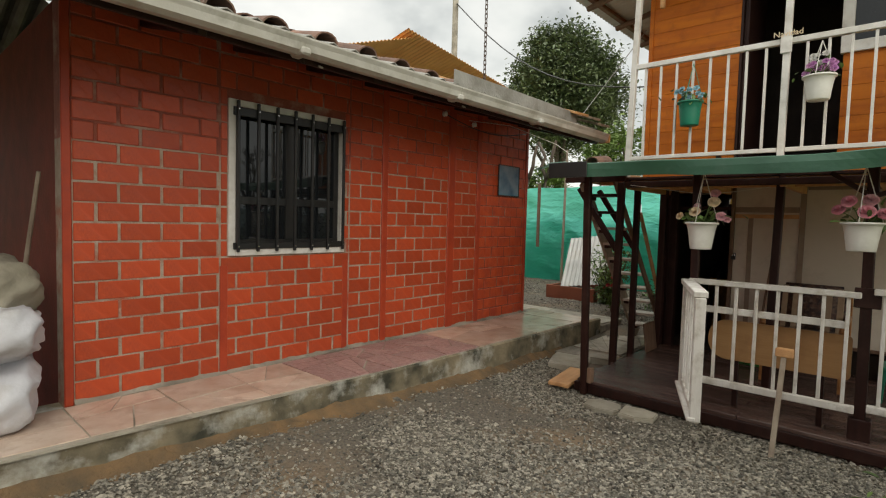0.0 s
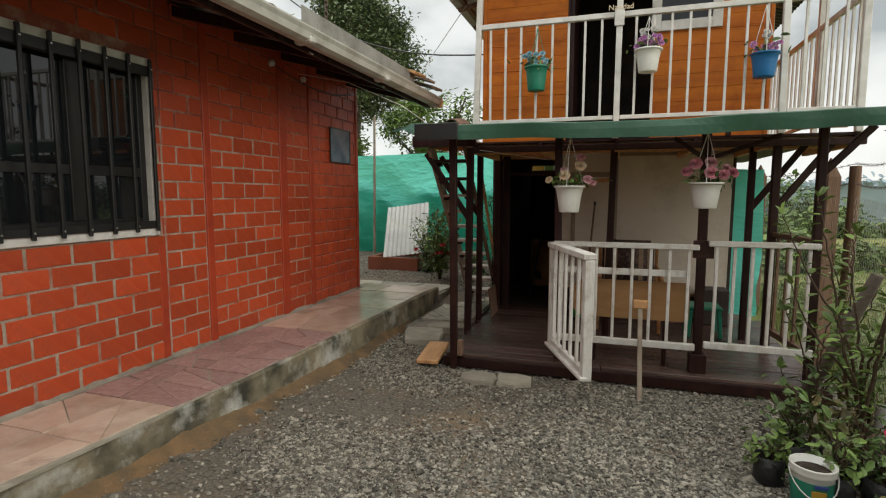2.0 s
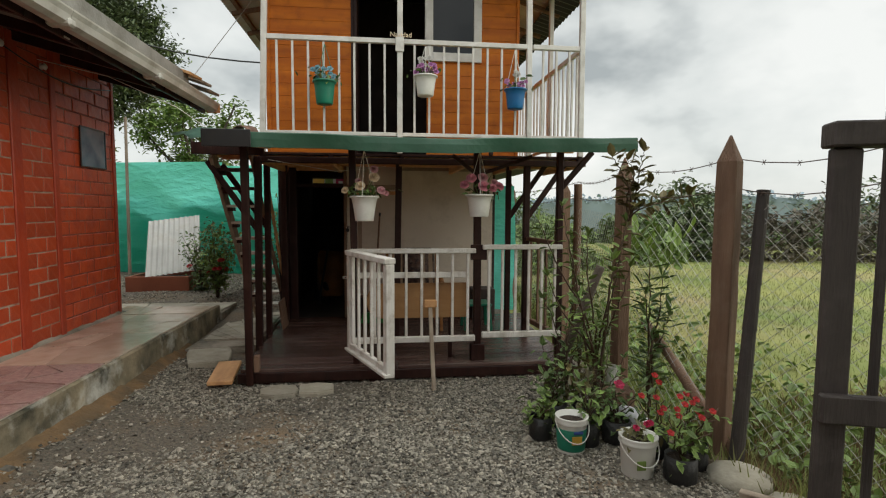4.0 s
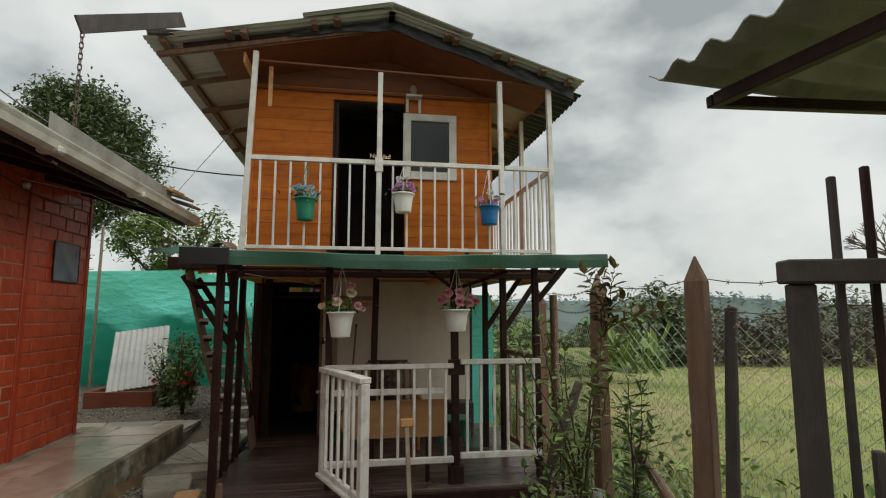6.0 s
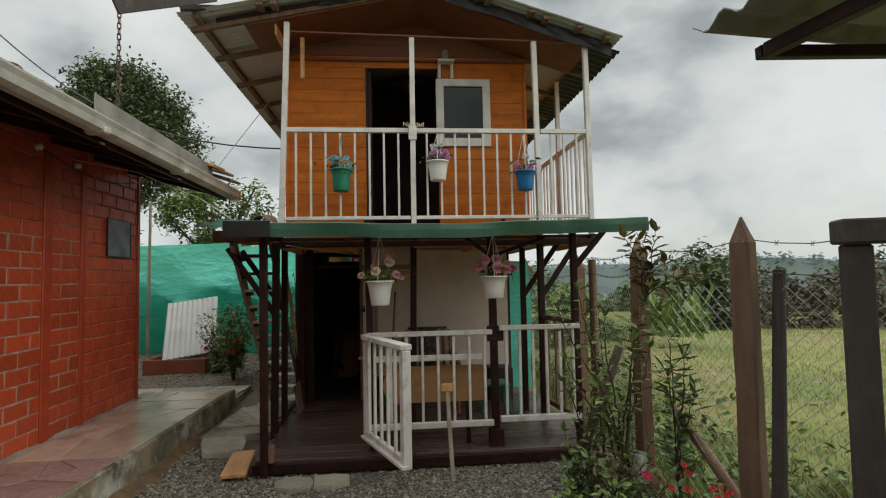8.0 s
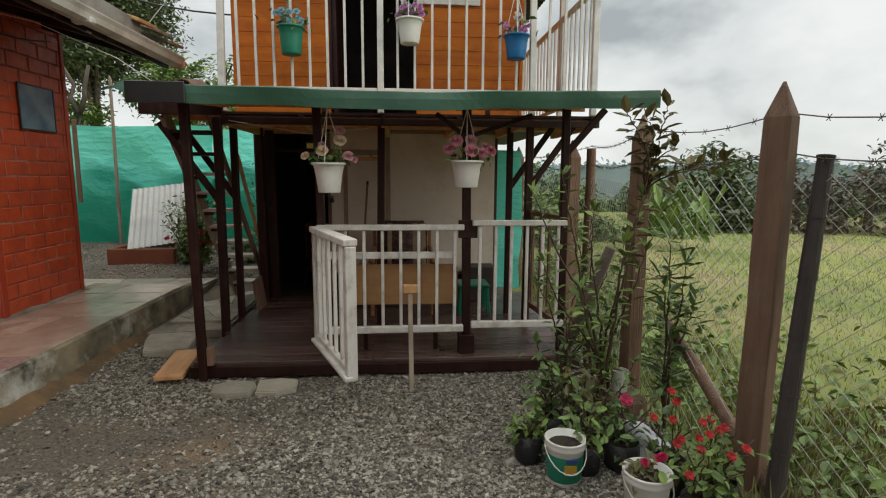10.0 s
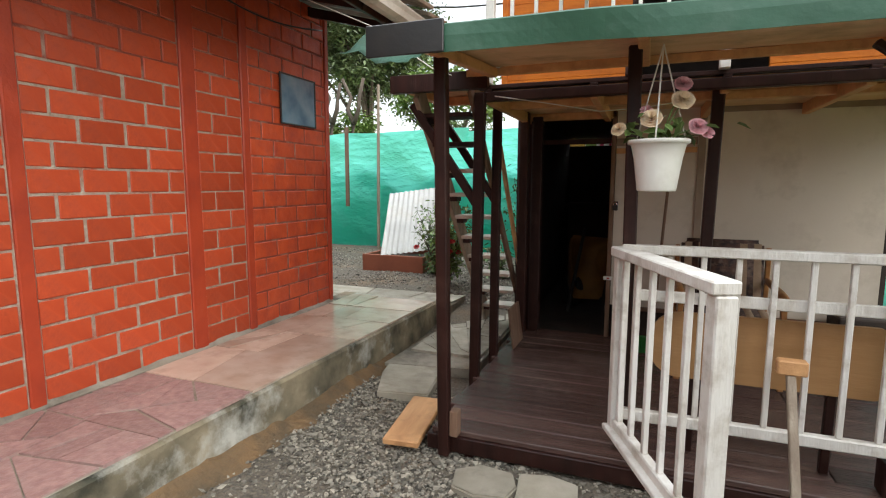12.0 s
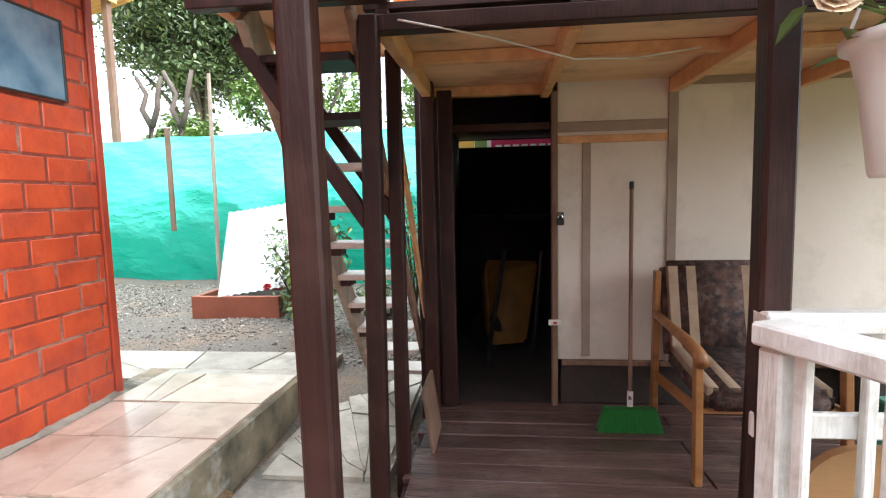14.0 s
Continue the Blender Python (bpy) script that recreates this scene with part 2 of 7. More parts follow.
M_JUTE = mat("grey_jute_cloth", (0.34, 0.31, 0.24), (0.20, 0.18, 0.13), 0.95, 6, bump=0.7, bscale=16)
M_BLUEINK = mat("blue_print", (0.03, 0.07, 0.28), rough=0.6)
M_YELLOW = mat("yellow_print", (0.55, 0.33, 0.04), rough=0.6)
M_BROOM = mat("green_broom_bristle", (0.02, 0.24, 0.028), (0.012, 0.15, 0.02), 0.6, 40, bump=0.5, bscale=200, stretch=(6, 6, 0.6))
M_FABRIC = mat("dark_floral_upholstery", (0.015, 0.013, 0.016), (0.10, 0.05, 0.035), 0.9, 26, bump=0.2, bscale=90, dirt=(0.20, 0.15, 0.12), dscale=21, damount=0.6)
M_STRIPE = mat("beige_fabric_stripe", (0.34, 0.25, 0.17), (0.26, 0.18, 0.12), 0.9, 18, bump=0.2, bscale=90)
M_ARMWOOD = mat("honey_varnished_wood", (0.36, 0.17, 0.055), (0.24, 0.10, 0.03), 0.4, 4, bump=0.1, stretch=(1, 6, 6))
M_TABLE = mat("honey_table_board", (0.42, 0.235, 0.10), (0.33, 0.17, 0.065), 0.5, 2, bump=0.12, bscale=15, stretch=(0.8, 5, 6), dirt=(0.22, 0.11, 0.045), dscale=4)
M_BARROW = mat("dusty_yellow_steel", (0.26, 0.12, 0.02), (0.17, 0.08, 0.015), 0.6, 6, bump=0.15)
M_RUBBER = mat("black_rubber", (0.014, 0.014, 0.014), rough=0.8)
# one even, very dark colour for room linings, skirting and crate
M_SHEDIN = mat("very_dark_boards", (0.055, 0.040, 0.032), (0.028, 0.021, 0.017), 0.9, 4, bump=0.3)
M_POSTER = mat("laminated_blue_print", (0.04, 0.15, 0.24), (0.17, 0.33, 0.43), 0.10, 5, bump=0.10, bscale=3.0)
M_POSTER.node_tree.nodes["Principled BSDF"].inputs["Coat Weight"].default_value = 1.0
M_POSTER.node_tree.nodes["Principled BSDF"].inputs["Coat IOR"].default_value = 1.4
M_CHROME = mat("chrome", (0.7, 0.7, 0.7), rough=0.25, metal=1.0, bump=0)
M_PLANTER = mat("terracotta_board", (0.33, 0.10, 0.05), (0.24, 0.07, 0.035), 0.7, 4, bump=0.2)
M_ORANGEROOF = mat("orange_translucent_roof", (0.78, 0.42, 0.16), (0.66, 0.32, 0.11), 0.6, 2, bump=0.1)
M_HOUSEWHITE = mat("far_white_wall", (0.68, 0.66, 0.62), rough=0.8)


def gravel_material():
    m = mat("grey_gravel", (0.195, 0.165, 0.125), (0.095, 0.082, 0.066), 0.9, 55, bump=1.0, bscale=60, dirt=(0.29, 0.18, 0.09), dscale=1.1, damount=0.55)
    return m


M_GRAVEL = gravel_material()
M_STONE = mat("gravel_stone", (0.315, 0.284, 0.225), (0.135, 0.125, 0.103), 0.85, 30, bump=0, vary=0.75, island=True)
M_FIELD = mat("meadow", (0.29, 0.29, 0.095), (0.15, 0.20, 0.05), 0.95, 0.6, bump=1.0, bscale=9, dirt=(0.34, 0.27, 0.14), dscale=0.45, damount=0.9)


def tarp_material():
    m = mat("turquoise_tarpaulin", (0.045, 0.66, 0.48), (0.028, 0.54, 0.39), 0.34, 1.5, bump=1.0, bscale=4, stretch=(1.0, 1.0, 2.2), dirt=(0.05, 0.62, 0.47), dscale=2)
    b = m.node_tree.nodes["Principled BSDF"]
    tr = m.node_tree.nodes.new("ShaderNodeBsdfTranslucent")
    tr.inputs["Color"].default_value = (0.28, 1.0, 0.84, 1)
    for nd in list(m.node_tree.nodes):
        if nd.type == "BUMP":
            nd.inputs["Distance"].default_value = 0.07
            m.node_tree.links.new(nd.outputs["Normal"], tr.inputs["Normal"])
    ms = m.node_tree.nodes.new("ShaderNodeMixShader")
    ms.inputs[0].default_value = 0.74
    o = m.node_tree.nodes["Material Output"]
    m.node_tree.links.new(b.outputs[0], ms.inputs[1])
    m.node_tree.links.new(tr.outputs[0], ms.inputs[2])
    m.node_tree.links.new(ms.outputs[0], o.inputs["Surface"])
    return m


M_TARP = tarp_material()
# opaque backing that dims the lower half of the screen
M_TARPLOW = mat("turquoise_backing_sheet", (0.02, 0.30, 0.21), (0.014, 0.22, 0.155), 0.5, 2, bump=0.3, bscale=6)
M_FLAP = tarp_material()
M_FLAP.name = "greyish_green_plastic"
for nd in M_FLAP.node_tree.nodes:
    if nd.type == "VALTORGB" and nd.color_ramp.elements[0].position < 0.4:
        nd.color_ramp.elements[0].color, nd.color_ramp.elements[1].color = (0.16, 0.28, 0.22, 1), (0.26, 0.38, 0.32, 1)
    if nd.type == "BSDF_TRANSLUCENT":
        nd.inputs["Color"].default_value = (0.35, 0.5, 0.44, 1)
    if nd.type == "MIX":
        nd.inputs[7].default_value = (0.34, 0.42, 0.38, 1)


def glass(name, tint=(0.9, 0.95, 0.95), rough=0.02):
    m = bpy.data.materials.new(name)
    m.use_nodes = True
    n, l = m.node_tree.nodes, m.node_tree.links
    b = n["Principled BSDF"]
    b.inputs["Base Color"].default_value = (*tint, 1)
    b.inputs["Roughness"].default_value = rough
    b.inputs["Transmission Weight"].default_value = 1.0
    b.inputs["IOR"].default_value = 1.5
    return m


M_GLASS = glass("window_glass")
M_DARKGLASS = mat("dark_window_glass", (0.012, 0.014, 0.016), rough=0.02, bump=0, spec=0.5)
M_DARKGLASS.node_tree.nodes["Principled BSDF"].inputs["IOR"].default_value = 1.5

# ---- building helpers ----


def part(name, bm, material, parent=None, label=""):
    me = bpy.data.meshes.new(name)
    bm.to_mesh(me)
    bm.free()
    me.materials.append(material)
    ob = new(name, me)
    if parent:
        ob.parent = parent
    if label:
        ob["label"] = label
    return ob


def smooth(ob):
    ob.data.shade_smooth()
    return ob


def thing(name, label, category, group="", kind="", at=(0, 0, 0)):
    ob = new(name)
    ob.empty_display_size = 0.1
    ob.location = at
    return tagged(ob, label, category, group, kind)


def add_box(bm, lo, hi, bevel=0.004, m=None):
    """A bevelled box between two corners."""
    sx, sy, sz = (hi[i] - lo[i] for i in range(3))
    c = [(hi[i] + lo[i]) / 2 for i in range(3)]
    r = bmesh.ops.create_cube(bm, size=1.0, matrix=Matrix.Translation(c) @ Matrix.Diagonal((sx, sy, sz, 1)))
    vs = r["verts"]
    if bevel:
        es = list({e for v in vs for e in v.link_edges})
        g = bmesh.ops.bevel(bm, geom=es, offset=min(bevel, sx / 3, sy / 3, sz / 3), segments=1, affect="EDGES")
        vs = g["verts"]
    if m is not None:
        bmesh.ops.transform(bm, matrix=m, verts=list({v for v in vs if v.is_valid}))
    return bm


def box(lo, hi, bevel=0.004, m=None):
    return add_box(bmesh.new(), lo, hi, bevel, m)


def beam(p, q, w, h, bevel=0.004, up=(0, 0, 1), bm=None):
    """A timber from p to q, w wide and h deep."""
    p, q = Vector(p), Vector(q)
    d = q - p
    z = d.normalized()
    u = Vector(up)
    if abs(z.dot(u)) > 0.95:
        u = Vector((0, 1, 0))
    x = u.cross(z).normalized()
    y = z.cross(x)
    m = Matrix.Translation(p) @ Matrix((x, y, z)).transposed().to_4x4()
    return add_box(bm or bmesh.new(), (-w / 2, -h / 2, 0), (w / 2, h / 2, d.length), bevel, m)


def tube(p, q, r0, r1=None, n=10, bm=None):
    p, q = Vector(p), Vector(q)
    d = q - p
    m = Matrix.Translation((p + q) / 2) @ d.to_track_quat("Z", "Y").to_matrix().to_4x4()
    bm = bm or bmesh.new()
    bmesh.ops.create_cone(bm, cap_ends=True, segments=n, radius1=r0, radius2=r0 if r1 is None else r1, depth=d.length, matrix=m)
    return bm


def chain_tube(pts, r0, r1, n=8, bm=None):
    """A bent round rod along points, tapering."""
    bm = bm or bmesh.new()
    pts = [Vector(p) for p in pts]
    rings = []
    for i, p in enumerate(pts):
        a, b = pts[max(0, i - 1)], pts[min(len(pts) - 1, i + 1)]
        q = (b - a).to_track_quat("Z", "Y")
        r = r0 + (r1 - r0) * i / (len(pts) - 1)
        rings.append([bm.verts.new(p + q @ Vector((r * math.cos(k * math.tau / n), r * math.sin(k * math.tau / n), 0))) for k in range(n)])
    for i in range(len(rings) - 1):
        for k in range(n):
            bm.faces.new((rings[i][k], rings[i][(k + 1) % n], rings[i + 1][(k + 1) % n], rings[i + 1][k]))
    bm.faces.new(list(reversed(rings[0])))
    bm.faces.new(rings[-1])
    return bm


def lathe(profile, n=24, bm=None, m=None):
    """A turned body from (radius, height) pairs."""
    bm = bm or bmesh.new()
    rings = [[bm.verts.new((r * math.cos(k * math.tau / n), r * math.sin(k * math.tau / n), z)) for k in range(n)] for r, z in profile]
    for a, b in zip(rings, rings[1:]):
        for k in range(n):
            bm.faces.new((a[k], a[(k + 1) % n], b[(k + 1) % n], b[k]))
    bm.faces.new(list(reversed(rings[0])))
    bm.faces.new(rings[-1])
    if m is not None:
        bmesh.ops.transform(bm, matrix=m, verts=bm.verts)
    return bm


def corrugated(w, l, pitch=0.076, depth=0.009, t=0.0012, m=None, bm=None, n=6):
    """A wavy sheet, w across the waves and l along them, from the origin in x and y."""
    bm = bm or bmesh.new()
    k = int(w / pitch * n)
    rows = []
    for s in (0, 1):
        rows.append([[bm.verts.new((w * i / k, l * j, depth * math.sin(math.tau * (w * i / k) / pitch) + s * t)) for j in (0, 1)] for i in range(k + 1)])
    for i in range(k):
        a, b = rows[1][i], rows[1][i + 1]
        bm.faces.new((a[0], b[0], b[1], a[1]))
        a, b = rows[0][i], rows[0][i + 1]
        bm.faces.new((a[1], b[1], b[0], a[0]))
        for j in (0, 1):
            bm.faces.new((rows[0][i][j], rows[0][i + 1][j], rows[1][i + 1][j], rows[1][i][j]))
    if m is not None:
        bmesh.ops.transform(bm, matrix=m, verts=[v for s in rows for r in s for v in r])
    return bm


def mesh_of(name, verts, faces, material, parent=None, label=""):
    me = bpy.data.meshes.new(name)
    me.from_pydata(verts, [], faces)
    me.materials.append(material)
    me.update()
    ob = new(name, me)
    if parent:
        ob.parent = parent
    if label:
        ob["label"] = label
    return ob


def frame_of(a, b, c):
    """Matrix whose x goes from a to b and whose y goes from a to c."""
    a, b, c = Vector(a), Vector(b), Vector(c)
    x = (b - a).normalized()
    z = x.cross(c - a).normalized()
    y = z.cross(x)
    return Matrix.Translation(a) @ Matrix((x, y, z)).transposed().to_4x4()


# ---- ground ----


def ramp(v, a, b):
    u = min(1.0, max(0.0, (v - a) / (b - a)))
    return u * u * (3 - 2 * u)


def height(x, y):
    """The lie of the land: a level yard, a bank by the house, a back yard a little higher, a meadow and a valley."""
    h = 0.10 * ramp(-x, 1.9, 2.9) * (1 - 0.5 * ramp(y, 2.5, 4.5)) + 0.14 * ramp(y, 5.2, 7.6) * ramp(-x, 1.4, 2.2)
    if x > 1.2:
        h += 0.16 * ramp(x, 1.3, 3.0) + 0.05 * math.sin(x * 0.9) * math.cos(y * 0.7)
    far = math.hypot(x, y)
    drop = ramp(far, 20, 75)
    h -= 16 * drop
    h += 0.012 * noise.noise((x * 2.1, y * 2.1, 0)) * ramp(30 - far, 0, 20)
    return h


def ground():
    near = [i * 0.25 for i in range(-48, 61)]
    out = [16, 17.5, 19, 21, 24, 28, 33, 40, 50, 65, 90, 140, 250, 500, 1200, 3000]
    xs = [-12 - (o - 15) for o in reversed(out)] + near + out
    ys = [-12 - (o - 15) for o in reversed(out)] + near + out
    verts = [(x, y, height(x, y)) for y in ys for x in xs]
    n = len(xs)
    faces, kinds = [], []
    for j in range(len(ys) - 1):
        for i in range(n - 1):
            faces.append((j * n + i, j * n + i + 1, (j + 1) * n + i + 1, (j + 1) * n + i))
            cx, cy = (xs[i] + xs[i + 1]) / 2, (ys[j] + ys[j + 1]) / 2
            yard = -12 < cx < 1.05 + 0.12 * math.sin(cy * 3) and -8 < cy < 12
            kinds.append(0 if yard else 1)
    ob = mesh_of("ground", verts, faces, M_GRAVEL)
    ob.data.materials.append(M_FIELD)
    ob.data.polygons.foreach_set("material_index", kinds)
    ob.data.shade_smooth()
    return tagged(ob, "grey gravel yard running into a green meadow", "ground", kind="structure")


ground()

# ---- red brick house ----
WX, WY0, WY1, WZ0, WZ1 = -3.52, 0.88, 5.92, 0.30, 2.76
COURSE, LONG = 0.1235, 0.256
WIN = (1.90, 2.965, 1.19, 2.352)
PILASTERS = [(0.88, 0.93), (3.41, 3.48), (4.36, 4.47), (4.86, 4.93), (5.87, 5.92)]

wall = tagged(part("wall_house", box((WX - 0.14, WY0, WZ0 - 0.3), (WX - 0.006, WIN[0], 1.93), 0), M_MORTAR), "red brick wall with pale mortar joints", "wall", kind="structure")
# bare joints below, joints painted over towards the eave and at the far end
for y0, y1, z0, z1, m in ((WY0, WIN[0], 1.93, WZ1, M_MORTARRED), (WIN[1], 4.90, WZ0 - 0.3, 1.93, M_MORTAR), (WIN[1], 4.90, 1.93, WZ1, M_MORTARRED), (4.90, WY1, WZ0 - 0.3, WZ1, M_MORTARRED), (WIN[0], WIN[1], WZ0 - 0.3, WIN[2], M_MORTAR), (WIN[0], WIN[1], WIN[3], WZ1, M_MORTARRED)):
    part("backing", box((WX - 0.14, y0, z0), (WX - 0.006, y1, z1), 0), m, wall)
for a, b in PILASTERS:
    part("pilaster", box((WX - 0.012, a, WZ0), (WX + 0.010, b, WZ1), 0.006), M_REDPAINT, wall, "smooth red painted concrete pilaster")
for yy in (1.87, 2.985):
    part("pilaster", box((WX - 0.011, yy - 0.03, WZ0), (WX + 0.003, yy + 0.03, WIN[2] - 0.07), 0.004), M_REDPAINT, wall, "narrow red painted strip under the window")
# shade under the roof is painted here by the darker red
tagged(part("wall_end", box((-8.5, WY0 + 0.004, 0.0), (WX - 0.015, WY0 + 0.14, WZ1), 0), M_DARKRED), "red end wall with its shade in the colour", "wall", kind="structure")
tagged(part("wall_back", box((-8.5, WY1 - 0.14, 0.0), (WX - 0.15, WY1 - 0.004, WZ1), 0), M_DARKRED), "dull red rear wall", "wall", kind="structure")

# ---- raised walk along the house ----
WALK_EDGE = [(-3.0, -3.05), (0.5, -2.92), (1.57, -2.857), (2.9, -2.742), (4.46, -2.70), (6.355, -2.632)]


def edge_x(y):
    for (a, xa), (b, xb) in zip(WALK_EDGE, WALK_EDGE[1:]):
        if y <= b:
            return xa + (xb - xa) * (y - a) / (b - a)
    return WALK_EDGE[-1][1]


def walk_body():
    bm = bmesh.new()
    ys = [-3.0 + 9.355 * i / 60 for i in range(61)]
    rings = []
    for y in ys:
        e = edge_x(y) + 0.012 * noise.noise((y * 3, 0, 0))
        w = 0.02 * noise.noise((y * 2.3, 5, 0))
        rings.append([bm.verts.new(p) for p in ((-3.66, y, -0.1), (-3.66, y, 0.298), (e - 0.012, y, 0.298), (e, y, 0.285), (e + w * 0.5, y, 0.17), (e + 0.02 + w, y, -0.1))])
    for a, b in zip(rings, rings[1:]):
        for k in range(5):
            bm.faces.new((a[k], a[k + 1], b[k + 1], b[k]))
    bm.faces.new(rings[0])
    bm.faces.new(list(reversed(rings[-1])))
    bmesh.ops.recalc_face_normals(bm, faces=bm.faces)
    return part("raised_walk", bm, M_CONCSIDE)


raised = tagged(walk_body(), "raised concrete walk with stained mossy edge", "walkway", kind="structure")

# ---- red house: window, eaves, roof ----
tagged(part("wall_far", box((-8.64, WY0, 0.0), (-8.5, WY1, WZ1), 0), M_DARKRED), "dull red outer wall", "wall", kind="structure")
tagged(part("floor", box((-8.5, WY0 + 0.14, 0.2), (WX - 0.15, WY1 - 0.14, 0.31), 0), M_CONC), "dark concrete floor inside the house", "floor", kind="structure")
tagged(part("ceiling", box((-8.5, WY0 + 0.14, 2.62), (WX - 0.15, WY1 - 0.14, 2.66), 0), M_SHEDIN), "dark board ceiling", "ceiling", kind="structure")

win = thing("window_1", "black barred sliding window in a white surround", "window", kind="structure", at=(WX, 2.43, 1.19))
o = Vector((WX, 2.43, 1.19))


def wpart(name, lo, hi, m, bev=0.004, label="", parent=None):
    bm = box([lo[i] - o[i] for i in range(3)], [hi[i] - o[i] for i in range(3)], bev)
    return part(name, bm, m, parent or win, label)


ya, yb, za, zb = WIN
wpart("surround", (WX - 0.10, ya, za), (WX + 0.012, ya + 0.055, zb), M_WHITE)
wpart("surround", (WX - 0.10, yb - 0.045, za), (WX + 0.012, yb, zb), M_WHITE)
wpart("surround", (WX - 0.10, ya + 0.055, zb - 0.05), (WX + 0.011, yb - 0.045, zb), M_WHITE)
wpart("surround", (WX - 0.10, ya + 0.055, za), (WX + 0.016, yb - 0.045, za + 0.07), M_WHITE, label="white painted sill")
fy0, fy1, fz0, fz1 = ya + 0.055, yb - 0.045, za + 0.07, zb - 0.05
wpart("sash_frame", (WX - 0.07, fy0, fz0), (WX - 0.03, fy0 + 0.045, fz1), M_BLACK)
wpart("sash_frame", (WX - 0.07, fy1 - 0.045, fz0), (WX - 0.03, fy1, fz1), M_BLACK)
wpart("sash_frame", (WX - 0.07, fy0 + 0.045, fz1 - 0.06), (WX - 0.03, fy1 - 0.045, fz1), M_BLACK)
wpart("sash_frame", (WX - 0.07, fy0 + 0.045, fz0), (WX - 0.03, fy1 - 0.045, fz0 + 0.05), M_BLACK)
wpart("mullion", (WX - 0.065, 2.40, fz0 + 0.05), (WX - 0.028, 2.50, fz1 - 0.06), M_BLACK)
wpart("sash_bar", (WX - 0.064, fy0 + 0.045, 1.58), (WX - 0.032, 2.40, 1.64), M_BLACK)
wpart("sash_bar", (WX - 0.064, 2.50, 1.58), (WX - 0.032, fy1 - 0.045, 1.64), M_BLACK)
for a, b in ((fy0 + 0.045, 2.40), (2.50, fy1 - 0.045)):
    wpart("pane", (WX - 0.052, a, fz0 + 0.05), (WX - 0.047, b, fz1 - 0.06), M_DARKGLASS, 0)
    for k in (1, 2):
        yy = a + (b - a) * k / 3
        wpart("inner_bar", (WX - 0.09, yy - 0.012, fz0 + 0.05), (WX - 0.07, yy + 0.012, fz1 - 0.06), M_BLACK)
grille = wpart("grille_rail", (WX + 0.014, ya + 0.03, zb - 0.12), (WX + 0.030, yb - 0.01, zb - 0.055), M_BLACK)
wpart("grille_rail", (WX + 0.014, ya + 0.03, za + 0.05), (WX + 0.030, yb - 0.01, za + 0.10), M_BLACK)
for k in range(7):
    yy = ya + 0.06 + (yb - ya - 0.10) * k / 6
    b = wpart("grille_bar", (WX + 0.028, yy - 0.011, za + 0.03), (WX + 0.050, yy + 0.011, zb - 0.01), M_BLACK)
    for zz in (zb - 0.075, za + 0.07):
        part("screw", tube((WX + 0.05 - o.x, yy - o.y, zz - o.z), (WX + 0.054 - o.x, yy - o.y, zz - o.z), 0.006), M_CHROME, b)

# roof of the red house
EAVE = (-2.60, 2.60)
SLOPE = 0.27
roof = thing("roof_house", "grey fibre cement roof with clay tiles over it", "roof", kind="structure", at=(EAVE[0], 2, 2.6))
ro = Vector((EAVE[0], 2, 2.6))
mroof = Matrix.Translation(-ro) @ frame_of((EAVE[0], -3.2, EAVE[1]), (EAVE[0], 6.15, EAVE[1]), (EAVE[0] - 1, -3.2, EAVE[1] + SLOPE)) @ pose(0, 0, 0)
part("roof_sheet", corrugated(9.35, 3.9, 0.177, 0.024, 0.006, mroof), M_OLDZINC, roof)
mroof2 = Matrix.Translation(-ro) @ frame_of((-9.9, -3.2, 2.64), (-9.9, 6.15, 2.64), (-8.9, -3.2, 2.64 + SLOPE))
part("roof_sheet", corrugated(9.35, 3.65, 0.177, 0.024, 0.006, mroof2), M_OLDZINC, roof)
for y in [-3.0 + 0.62 * k for k in range(15)]:
    part("rafter", beam(Vector((EAVE[0] - 0.06, y, 2.50)) - ro, Vector((-4.6, y, 2.50 + SLOPE * 1.94)) - ro, 0.05, 0.07), M_DARKWOOD, roof)
part("fascia", box((-2.70 - ro.x, -3.2 - ro.y, 2.47 - ro.z), (-2.672 - ro.x, 6.15 - ro.y, 2.57 - ro.z)), M_DARKWOOD, roof)
part("soffit", beam(Vector((-2.70, -3.2, 2.555)) - ro, Vector((-2.70, 6.1, 2.555)) - ro, 0.02, 0.02), M_DARKWOOD, roof)


def clay_tile_mesh():
    bm = bmesh.new()
    n = 8
    rows = []
    for s, r in ((0, 0.085), (0.012, 0.097)):
        for j, taper in ((0, 1.0), (1, 0.8)):
            rows.append([bm.verts.new((-0.4 * j, r * taper * math.cos(math.pi * k / n), r * taper * math.sin(math.pi * k / n) * 0.8)) for k in range(n + 1)])
    a, b, c, d = rows
    for k in range(n):
        bm.faces.new((a[k], a[k + 1], b[k + 1], b[k]))
        bm.faces.new((c[k], d[k], d[k + 1], c[k + 1]))
        bm.faces.new((a[k], c[k], c[k + 1], a[k + 1]))
        bm.faces.new((b[k], b[k + 1], d[k + 1], d[k]))
    return part("roof_tile", bm, M_CLAY, roof)


